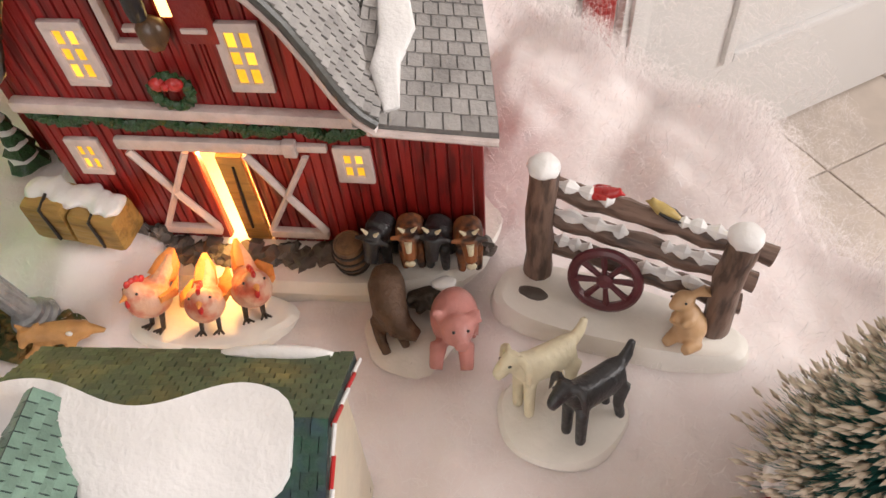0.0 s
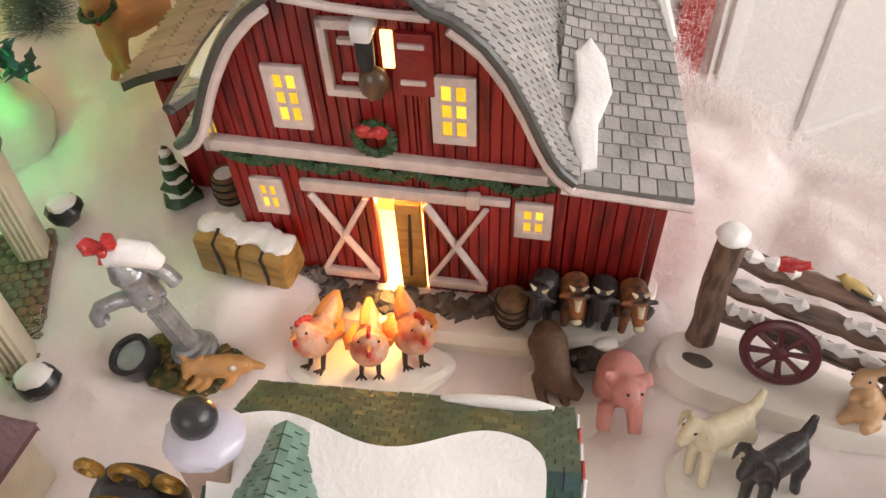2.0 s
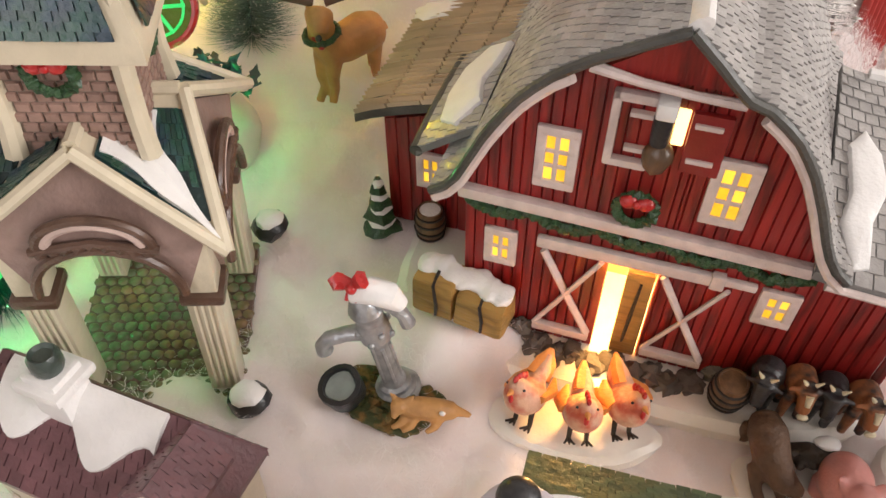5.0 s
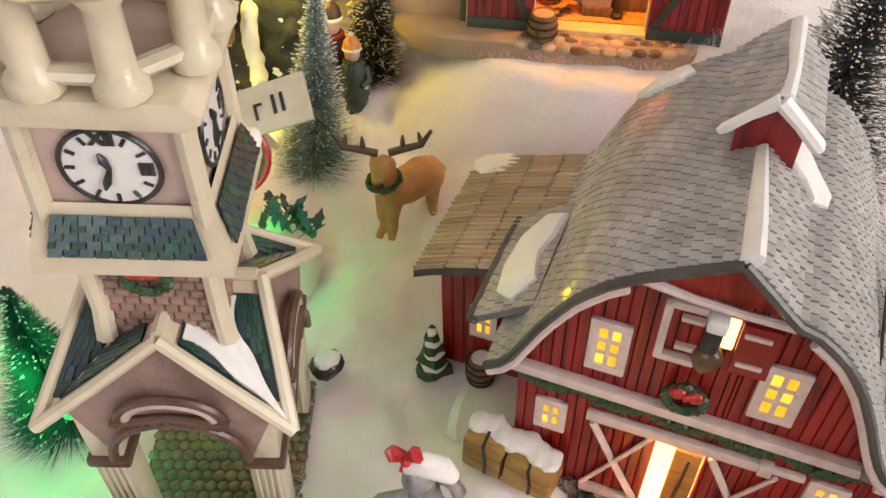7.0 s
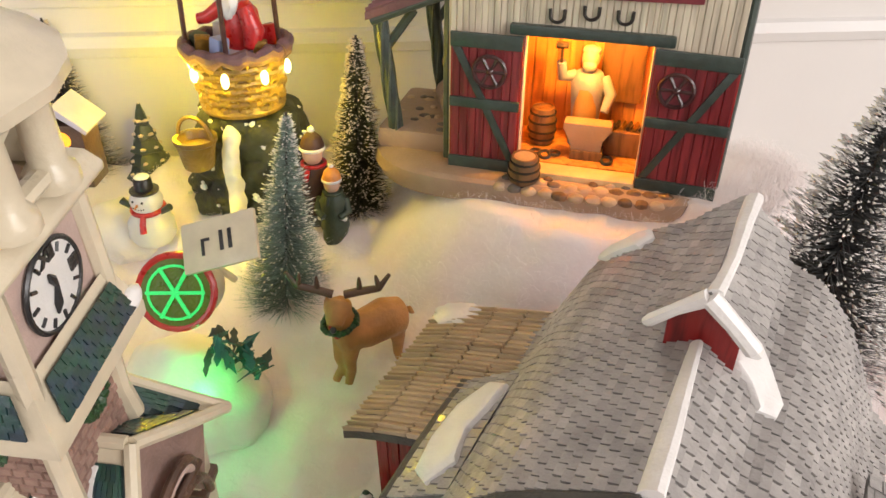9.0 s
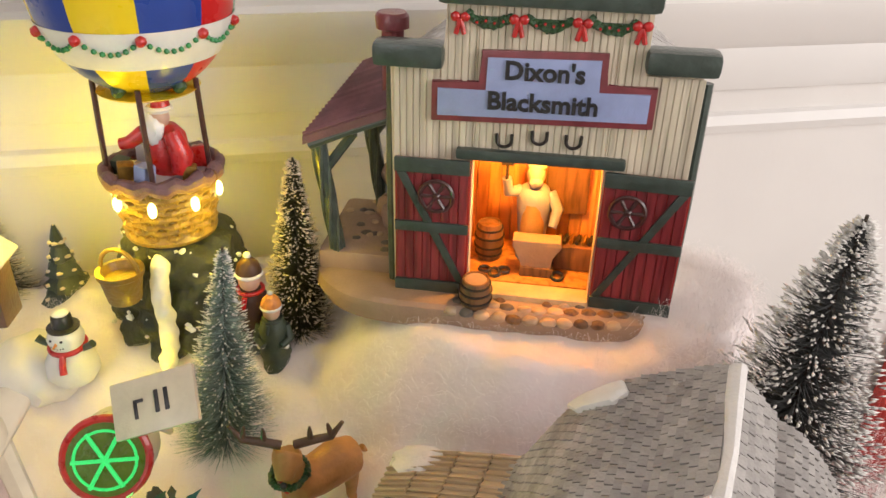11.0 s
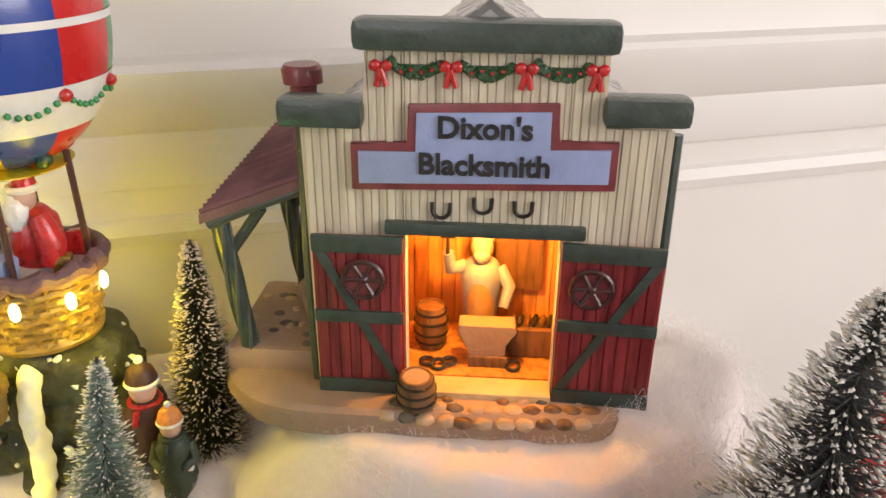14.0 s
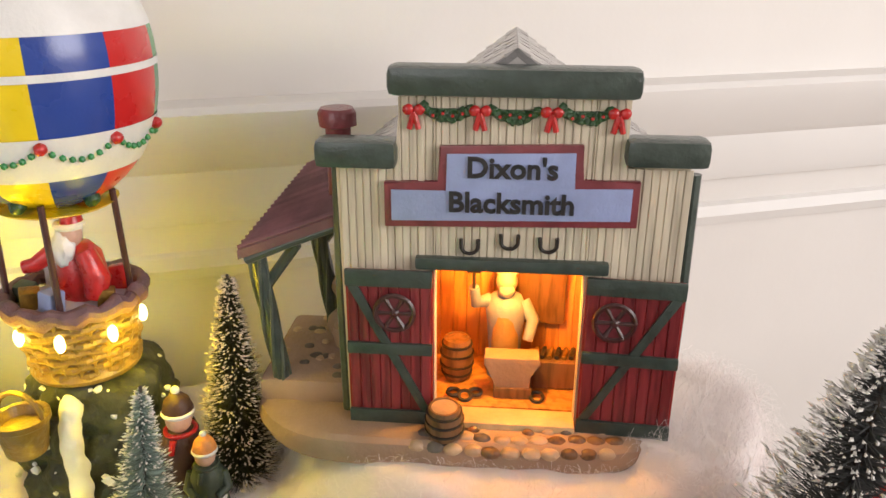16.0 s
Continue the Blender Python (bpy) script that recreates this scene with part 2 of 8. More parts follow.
def slab_sheet(bm, f, nu, nv, thick):
    """A bent board: f(u, v) is its upper face, thick its depth below."""
    top = [[bm.verts.new(f(i / nu, j / nv)) for j in range(nv + 1)] for i in range(nu + 1)]
    low = [[bm.verts.new(Vector(f(i / nu, j / nv)) - Vector((0, 0, thick))) for j in range(nv + 1)] for i in range(nu + 1)]
    for i in range(nu):
        for j in range(nv):
            bm.faces.new((top[i][j], top[i + 1][j], top[i + 1][j + 1], top[i][j + 1]))
            bm.faces.new((low[i][j], low[i][j + 1], low[i + 1][j + 1], low[i + 1][j]))
    for i in range(nu):
        bm.faces.new((top[i][0], low[i][0], low[i + 1][0], top[i + 1][0]))
        bm.faces.new((top[i][nv], top[i + 1][nv], low[i + 1][nv], low[i][nv]))
    for j in range(nv):
        bm.faces.new((top[0][j], top[0][j + 1], low[0][j + 1], low[0][j]))
        bm.faces.new((top[nu][j], low[nu][j], low[nu][j + 1], top[nu][j + 1]))
    return bm


def along(pts, s):
    """The point at the share s of a line through pts."""
    pts = [Vector(p) for p in pts]
    ls = [(b - a).length for a, b in zip(pts, pts[1:])]
    d = s * sum(ls)
    for a, b, l in zip(pts, pts[1:], ls):
        if d <= l:
            return a.lerp(b, d / l)
        d -= l
    return pts[-1]


def shingles(parent, f, rows, cols, mat, name="shingle", singles=300, lift=0.0011, gap=0.06, jitter=0.06, keep=None, seed=1, stagger=True, nrm=None):
    """Courses of thin overlapping tiles on f(u, v), u across and v from the eave up. The first are single parts, the rest one mesh."""
    rnd = random.Random(seed)
    rest_v, rest_f, made = [], [], 0
    for j in range(rows):
        off = 0.5 if stagger and j % 2 else 0.0
        for i in range(-1 if off else 0, cols):
            u0, u1 = (i + off + gap / 2) / cols, (i + off + 1 - gap / 2) / cols
            u0, u1 = max(0, u0), min(1, u1)
            if u1 - u0 < 0.2 / cols:
                continue
            v0 = max(0, (j + jitter * (rnd.random() - 0.5)) / rows)
            v1 = min(1, (j + 1.12) / rows)
            if keep and not keep((u0 + u1) / 2, (v0 + v1) / 2):
                continue
            p = [Vector(f(u0, v0)), Vector(f(u1, v0)), Vector(f(u1, v1)), Vector(f(u0, v1))]
            n = (p[1] - p[0]).cross(p[3] - p[0]).normalized()
            if nrm is not None and n.dot(Vector(nrm)) < 0:
                n = -n
            elif nrm is None and n.z < 0:
                n = -n
            k = lift * (0.8 + 0.5 * rnd.random())
            vs = [p[0] + n * k, p[1] + n * k, p[2] + n * 0.0002, p[3] + n * 0.0002, p[0] - n * 0.0004, p[1] - n * 0.0004]
            fs = [(0, 1, 2, 3), (4, 5, 1, 0), (5, 2, 1), (4, 0, 3)]
            if made < singles:
                raw(name, vs, fs, mat, parent)
                made += 1
            else:
                b = len(rest_v)
                rest_v += vs
                rest_f += [tuple(q + b for q in g) for g in fs]
    if rest_v:
        tagged(raw(name + "_field", rest_v, rest_f, mat, parent), kind="stuff")


def planks(parent, x0, x1, n, top, bottom, mat, m=None, depth=0.0009, holes=(), name="plank", gap=0.00005, y=0.0, seed=3):
    """Upright boards between x0 and x1 in the plane y, from bottom(x) to top(x), leaving out holes (x0, x1, z0, z1)."""
    rnd = random.Random(seed)
    w = (x1 - x0) / n
    cuts = sorted({x0 + i * w for i in range(n + 1)} | {h[k] for h in holes for k in (0, 1) if x0 < h[k] < x1})
    for a, b in zip(cuts, cuts[1:]):
        if b - a < 0.0008:
            continue
        a2, b2 = a + gap, b - gap
        c = (a + b) / 2
        spans = [(bottom(c), None)]
        hs = sorted(h for h in holes if h[0] - 1e-6 <= a and b <= h[1] + 1e-6)
        segs, lo = [], None
        for h in sorted(hs, key=lambda h: h[2]):
            segs.append((lo, h[2]))
            lo = h[3]
        segs.append((lo, None))
        for zl, zh in segs:
            za, zb = (bottom(a2), bottom(b2)) if zl is None else (zl, zl)
            zc, zd = (top(b2), top(a2)) if zh is None else (zh, zh)
            if zc - zb < 0.001 and zd - za < 0.001:
                continue
            d = depth * (0.75 + 0.5 * rnd.random())
            e = 0.0004
            vs = [(a2, y, za), (b2, y, zb), (b2, y, zc), (a2, y, zd), (a2 + e, y - d, za), (b2 - e, y - d, zb), (b2 - e, y - d, zc), (a2 + e, y - d, zd)]
            fs = [(4, 5, 6, 7), (0, 4, 7, 3), (5, 1, 2, 6), (7, 6, 2, 3), (0, 1, 5, 4)]
            if m is not None:
                vs = [m @ Vector(v) for v in vs]
            raw(name, vs, fs, mat, parent)


def interp(pairs):
    def f(x):
        for (a, p), (b, q) in zip(pairs, pairs[1:]):
            if x <= b:
                return p + (q - p) * (x - a) / (b - a) if x > a else p
        return pairs[-1][1]
    return f


# ---------- ground ----------
BUMPS = [(-0.19, 0.575, 0.131, 0.19, 0.14), (-0.10, 0.550, 0.140, 0.085, 0.09), (-0.42, 0.56, 0.085, 0.26, 0.16), (-0.62, 0.5, 0.075, 0.2, 0.2), (-0.30, 0.42, 0.03, 0.10, 0.10),
         (0.05, 0.34, 0.036, 0.06, 0.08), (0.115, 0.285, 0.034, 0.05, 0.05), (-0.19, 0.50, 0.128, 0.16, 0.06), (-0.333, 0.225, 0.010, 0.09, 0.09), (-0.190, 0.250, 0.024, 0.038, 0.03), (-0.02, 0.50, 0.09, 0.07, 0.12), (0.066, 0.205, 0.0075, 0.07, 0.05)]
# hollows where the figurines' plates press the cotton down
DENTS = [(0.0345, 0.150, 0.045, 0.035), (0.066, 0.200, 0.075, 0.035), (-0.125, 0.2085, 0.055, 0.03), (-0.03, 0.197, 0.045, 0.03), (-0.1, 0.29, 0.16, 0.1), (-0.213, 0.205, 0.045, 0.035), (-0.33, 0.225, 0.075, 0.075)]


def ground_z(x, y):
    z = 0.002
    for bx, by, h, sx, sy in BUMPS:
        d = ((x - bx) / sx) ** 2 + ((y - by) / sy) ** 2
        z = max(z, h * min(1, 1.25 * math.exp(-d * 0.9)) + 0.002)
    return z


def dent(x, y):
    return min(1, min(((x - a) / c) ** 2 + ((y - b) / d) ** 2 for a, b, c, d in DENTS))


def RIM(y):
    for (a, p), (b, q) in zip(EDGE, EDGE[1:]):
        if y <= b:
            return p + (q - p) * (y - a) / (b - a) + 0.006 * math.sin(y * 70)
    return EDGE[-1][1]


EDGE = [(-0.3, 0.235), (0.18, 0.225), (0.225, 0.195), (0.245, 0.168), (0.29, 0.152), (0.325, 0.148), (0.345, 0.115), (0.362, 0.082), (0.39, 0.066), (0.43, 0.040), (0.455, 0.012), (0.475, -0.045), (0.50, -0.066), (0.60, -0.07), (0.9, -0.075)]


def edge_drop(x, y):
    """Outside the table's rim the sheet hangs down."""
    d = max(0, (x - RIM(y)) * 0.75, -0.75 - x, -0.12 - y)
    return -min(0.03 if x > 0 or y > 0.4 else 0.75, d * 3.2) if d > 0 else 0


def cotton():
    nx, ny = 330, 330
    x0, x1, y0, y1 = -0.85, 0.36, -0.2, 0.9
    vs, fs = [], []
    for j in range(ny + 1):
        for i in range(nx + 1):
            x, y = x0 + (x1 - x0) * i / nx, y0 + (y1 - y0) * j / ny
            p = Vector((x, y, 0))
            k = dent(x, y)
            z = ground_z(x, y) - 0.004 * (1 - k) + (0.2 + 0.8 * k) * (0.0045 * noise.noise(p * 22) + 0.0035 * noise.noise(p * 55)) + 0.0008 * noise.noise(p * 150) + edge_drop(x, y)
            wall = 0.727 + 0.527 * (x + 0.2) - 0.012
            vs.append((x, min(y, wall), z))
    for j in range(ny):
        for i in range(nx):
            a = j * (nx + 1) + i
            x, y = x0 + (x1 - x0) * (i + 0.5) / nx, y0 + (y1 - y0) * (j + 0.5) / ny
            if x - RIM(y) < 0.010 + 0.006 * noise.noise(Vector((x, y, 0)) * 90):
                fs.append((a, a + 1, a + nx + 2, a + nx + 1))
    ob = raw("ground", vs, fs, COTTON, None, True)
    return tagged(ob, "white cotton batting laid as snow over the table", "snow blanket", kind="structure")


cotton()


def fibres(n=80000):
    """Loose cotton threads standing off the sheet, longest along the torn rim."""
    rnd = random.Random(11)
    vs, fs = [], []
    for q in range(n):
        x, y = rnd.uniform(-0.60, 0.24), rnd.uniform(-0.02, 0.64)
        rim = q % 6 == 0
        if rim:
            y = rnd.uniform(0.16, 0.62)
            x = RIM(y) + min(0.009, rnd.gauss(-0.010, 0.014))
        if y > 0.70 + 0.527 * (x + 0.2):
            continue
        k = dent(x, y)
        z = ground_z(x, y) - 0.004 * (1 - k) + edge_drop(x, y)
        a, L = rnd.uniform(0, 6.28), rnd.uniform(0.004, 0.012) * (1.5 if rim else 1)
        lift = rnd.uniform(0.0015, 0.0075) * (0.3 + 0.7 * k) * (2.2 if rim else 1)
        bend = rnd.uniform(-1.6, 1.6)
        w = rnd.uniform(0.00004, 0.00009)
        k = len(vs)
        for s in (0, 0.33, 0.67, 1):
            c, d = math.cos(a + bend * s), math.sin(a + bend * s)
            p = Vector((x + L * s * c, y + L * s * d, z + lift * math.sin(0.4 + 2.4 * s)))
            vs += [p + Vector((-d * w, c * w, w)), p - Vector((-d * w, c * w, -w))]
        fs += [(k + 2 * q, k + 2 * q + 1, k + 2 * q + 3, k + 2 * q + 2) for q in range(3)]
    tagged(raw("cotton_fibre", vs, fs, THREAD, None, False), "loose white cotton fibres on the snow blanket", "cotton", kind="stuff")


fibres()

# ---------- room ----------
WALL = pose(-0.2, 0.727, 0, 0, 0, 27.8)


def room():
    def setting(name, bm, mat, label, m=None):
        ob = part(name, bm, mat)
        if m is not None:
            ob.matrix_world = m
        return tagged(ob, label, "room", kind="structure")
    b = B()
    box(b, -3.0, 0.50, 0.0, 0.12, -0.75, 1.75, 0)
    box(b, 1.33, 3.2, 0.0, 0.12, -0.75, 1.75, 0)
    box(b, 0.50, 1.33, 0.0, 0.12, 1.30, 1.75, 0)
    setting("wall_north", b, WALLPAINT, "plain white painted wall behind the display", WALL)
    # moulded chair rail in three steps and a bead below it
    b = B()
    prism(b, [(0, 0.205), (0.006, 0.207), (0.010, 0.216), (0.010, 0.243), (0.016, 0.249), (0.022, 0.262), (0.030, 0.274), (0.032, 0.284), (0.028, 0.288), (0, 0.288)], -1.75, 0.385, 0,
          Matrix(((0, 1, 0, 0), (-1, 0, 0, 0), (0, 0, 1, 0), (0, 0, 0, 1))))
    prism(b, [(0, 0.166), (0.005, 0.168), (0.008, 0.176), (0.005, 0.184), (0, 0.186)], -1.75, 0.385, 0, Matrix(((0, 1, 0, 0), (-1, 0, 0, 0), (0, 0, 1, 0), (0, 0, 0, 1))))
    setting("trim", b, TRIMPAINT, "white glossy moulded chair rail along the wall", WALL)
    b = B()
    box(b, 0.462, 0.512, -0.018, -0.001, -0.75, 1.33, 0.003)
    box(b, 0.472, 0.498, -0.026, -0.018, -0.75, 1.31, 0.003)
    box(b, 1.322, 1.372, -0.018, -0.001, -0.75, 1.33, 0.003)
    box(b, 0.512, 1.322, -0.018, -0.001, 1.29, 1.33, 0.003)
    setting("door_casing", b, TRIMPAINT, "white moulded door casing", WALL)
    door = thing("door_1", "closed white panelled interior door above the tiled floor", "door", WALL, kind="structure")
    b = B()
    box(b, 0.515, 1.319, 0.02, 0.05, -0.742, 1.285, 0.002)
    part("door_leaf", b, TRIMPAINT, door)
    for x0, x1, z0, z1 in ((0.735, 1.19, -0.50, 0.18), (0.735, 1.19, 0.36, 1.15)):
        b = B()
        for q in ((x0, x1, z0 - 0.02, z0), (x0, x1, z1, z1 + 0.02), (x0 - 0.02, x0, z0 - 0.02, z1 + 0.02), (x1, x1 + 0.02, z0 - 0.02, z1 + 0.02)):
            box(b, q[0], q[1], 0.008, 0.021, q[2], q[3], 0.005)
        part("panel_moulding", b, TRIMPAINT, door)
    # a red hanging strip beside the casing
    b = B()
    xs = [0.398 + 0.052 * k / 28 for k in range(29)]
    fold = [(x, -0.012 - 0.004 * abs(math.sin(k * math.pi / 4))) for k, x in enumerate(xs)]
    prism(b, fold + [(x, -0.006) for x in xs[::-1]], -0.2, 0.7, 0, Matrix(((1, 0, 0, 0), (0, 0, 1, 0), (0, -1, 0, 0), (0, 0, 0, 1))))
    ob = part("red_ribbon", b, CLOTHRED)
    ob.matrix_world = WALL
    tagged(ob, "red cloth strip hanging beside the white door casing", "ribbon")
    # other walls and ceiling, out of view; window openings added where the lamps shine in
    b = B()
    box(b, 2.2, 2.32, -2.4, -1.15, -0.75, 1.75, 0)
    box(b, 2.2, 2.32, 0.45, 2.2, -0.75, 1.75, 0)
    box(b, 2.2, 2.32, -1.15, 0.45, -0.75, 0.2, 0)
    box(b, 2.2, 2.32, -1.15, 0.45, 1.6, 1.75, 0)
    setting("wall_east", b, WALLPAINT, "unseen plain white wall with a window opening")
    b = B()
    box(b, -3.0, -1.6, -2.4, -2.28, -0.75, 1.75, 0)
    box(b, -0.2, 2.2, -2.4, -2.28, -0.75, 1.75, 0)
    box(b, -1.6, -0.2, -2.4, -2.28, -0.75, 0.3, 0)
    box(b, -1.6, -0.2, -2.4, -2.28, 1.65, 1.75, 0)
    setting("wall_south", b, WALLPAINT, "unseen plain white wall with a window opening")
    b = B()
    box(b, -3.12, -3.0, -2.4, 2.4, -0.75, 1.75, 0)
    setting("wall_west", b, WALLPAINT, "plain white wall")
    b = B()
    box(b, -3.2, 2.4, -2.5, 2.6, 1.75, 1.85, 0)
    setting("ceiling", b, WALLPAINT, "plain white ceiling")
    b = B()
    box(b, -3.2, 2.4, -2.5, 2.6, -0.9, -0.754, 0)
    floor = setting("floor", b, GROUT, "beige stone tile floor with sunken grout joints")
    tile = B()
    box(tile, -0.149, 0.149, -0.149, 0.149, -0.01, 0.0, 0.002)
    me = None
    for i in range(7):
        for j in range(6):
            x, y = 0.1 + 0.302 * i, 0.2 + 0.302 * j
            if me is None:
                ob = part("tile", tile, TILE, floor)
                me = ob.data
            else:
                ob = new("tile", me)
                ob.parent = floor
            ob.matrix_local = pose(x * math.cos(0.48) - y * math.sin(0.48) + 0.35, x * math.sin(0.48) + y * math.cos(0.48) - 0.2, -0.748) @ pose(0, 0, 0, 0, 0, 27.5)
    # table under the snow
    table = thing("table", "wooden table under the cotton snow", "table", pose(0, 0, 0))
    b = B()
    prism(b, [(-0.72, -0.1), (0.17, -0.1), (0.17, 0.19), (0.115, 0.29), (0.03, 0.37), (-0.03, 0.45), (-0.10, 0.51), (-0.10, 0.74), (-0.72, 0.42)], 0.05, 0.09, 0.003, Matrix(((1, 0, 0, 0), (0, 0, 1, 0), (0, -1, 0, 0), (0, 0, 0, 1))))
    part("tabletop", b, BROWN, table)
    for x, y in ((-0.68, -0.06), (0.12, -0.06), (-0.68, 0.38), (-0.14, 0.66)):
        b = B()
        box(b, x - 0.025, x + 0.025, y - 0.025, y + 0.025, -0.752, -0.09, 0.003)
        part("leg", b, BROWN, table)


room()

# ---------- barn ----------
BARN = pose(-0.1115, 0.2535, 0.012, 3.3, 0, -6)


def mm(*p):
    return tuple(v * 0.001 for v in p)


def lit_window(parent, x0, x1, z0, z1, cols, rows, y=-0.002, slant=0.0, frame_mat=None, pattern=None, m=None):
    """Painted window: a frame with bars standing proud of glowing panes."""
    w = new("window")
    w.parent = parent
    if m is not None:
        w.matrix_local = m
    b = B()
    f = 0.0042
    box(b, x0, x1, y - 0.0018, y + 0.001, z0, z0 + f, 0.0008)
    box(b, x0, x1, y - 0.0018, y + 0.001, z1 - f, z1, 0.0008)
    box(b, x0, x0 + f, y - 0.0017, y + 0.001, z0, z1, 0.0008)
    box(b, x1 - f, x1, y - 0.0017, y + 0.001, z0, z1, 0.0008)
    cw, rh = (x1 - x0 - 2 * f) / cols, (z1 - z0 - 2 * f) / rows
    for i in range(1, cols):
        box(b, x0 + f + i * cw - 0.001, x0 + f + i * cw + 0.001, y - 0.0013, y + 0.001, z0 + f, z1 - f, 0.0003)
    for j in range(1, rows):
        box(b, x0 + f, x1 - f, y - 0.0012, y + 0.001, z0 + f + j * rh - 0.001, z0 + f + j * rh + 0.001, 0.0003)
    part("frame", b, frame_mat or PINKWHITE, w)
    for i in range(cols):
        for j in range(rows):
            b = B()
            cx, cz = x0 + f + (i + 0.5) * cw, z0 + f + (j + 0.5) * rh
            box(b, cx - cw / 2, cx + cw / 2, y - 0.0006, y, cz - rh / 2, cz + rh / 2, 0.0002)
            bright = (i + j + (1 if x0 > 0 else 0)) % 3 == 0 if pattern is None else pattern(i, j)
            part("pane", b, BRIGHTPANE if bright else GOLDGLOW, w)
    return w


BRIGHTPANE = material("lit_pane_amber", (0.9, 0.6, 0.05), 0.4, 0.2, 200, 0.2, emit=(1.0, 0.6, 0.05, 1.1))


def swag(bm, x0, x1, z, sag, r, y, n=26, seed=0):
    rnd = random.Random(seed)
    for i in range(n):
        s = (i + 0.5) / n
        x = x0 + (x1 - x0) * s
        zz = z - sag * 4 * s * (1 - s)
        blob(bm, (x, y, zz + rnd.uniform(-0.3, 0.3) * r), (r * 0.9, r * 0.6, r * rnd.uniform(0.7, 1.1)), 1, 0.4, seed=i)
    return bm


def wreath(parent, c, r, m=None, bow=True):
    w = new("wreath")
    w.parent = parent
    w.matrix_local = m if m is not None else pose(*c)
    b = B()
    for i in range(16):
        a = 2 * math.pi * i / 16
        blob(b, (r * math.cos(a), -0.001, r * math.sin(a)), (r * 0.36, r * 0.3, r * 0.36), 1, 0.5, seed=i)
    tagged(part("greenery", b, GARLAND, w), kind="stuff")
    if bow:
        b = B()
        blob(b, (-r * 0.45, -0.003, r * 0.75), (r * 0.5, r * 0.3, r * 0.42), 2, 0.2)
        blob(b, (r * 0.45, -0.003, r * 0.75), (r * 0.5, r * 0.3, r * 0.42), 2, 0.2)
        blob(b, (0, -0.004, r * 0.72), r * 0.26, 2)
        part("bow", b, BERRY, w)
    return w


def barrel(name, label, m, r=0.008, h=0.02, top=None):
    t = thing(name, label, "barrel", m)
    b = B()
    lathe(b, [(r * 0.78, 0), (r * 0.95, h * 0.25), (r * 1.02, h * 0.5), (r * 0.95, h * 0.75), (r * 0.8, h), (r * 0.7, h), (r * 0.68, h * 0.93)], 18)
    part("barrel_body", b, BARREL, t)
    for z in (0.16, 0.38, 0.64, 0.86):
        b = B()
        k = r * (0.80 + 0.235 * (1 - ((z - 0.5) / 0.5) ** 2))
        lathe(b, [(k, h * z - 0.0006), (k + 0.0005, h * z - 0.0005), (k + 0.0005, h * z + 0.0005), (k, h * z + 0.0006)], 18)
        part("hoop", b, HOOP, t)
    b = B()
    lathe(b, [(r * 0.72, h * 0.92), (r * 0.7, h * 0.965), (r * 0.3, h * 0.985)], 18)
    part("barrel_head", b, top or BARREL, t)
    return t


ROOF_L = [(0, 189), (-15, 181), (-31, 172), (-42, 164), (-52, 154), (-60, 142), (-66, 131), (-72, 118), (-77, 107), (-82, 101), (-88, 97)]
ROOF_R = [(0, 189), (12, 178), (22, 168), (31, 165), (41, 157), (50, 145), (58, 129), (64, 115), (70, 103), (78, 96)]
DEPTH = 0.138
FLARE, WING = "flare", "wing"


def wing_roof(u, v):
    """Upper face of the wing's roof, u along the eave and v up the slope; it sweeps up into the main roof."""
    return Vector((0.067 + (0.058 - 0.018 * v) * u, -0.009 + 0.094 * v, 0.0905 - 0.003 * u + 0.033 * max(0, v) ** 0.85 + 0.003 * math.sin(v * 3) + 0.002 * max(0, 1 - 2.6 * u) ** 2))


def flared_eave(u, v):
    """The low end of the left slope, flared out over the lean-to; v runs from its rounded lip up to the slope."""
    return Vector((-0.1035 + 0.0285 * v, 0.012 + 0.076 * u, 0.0985 + 0.0155 * v ** 1.4 - 0.0045 * (1 - v) ** 3 + 0.002 * math.sin(u * 3.1)))


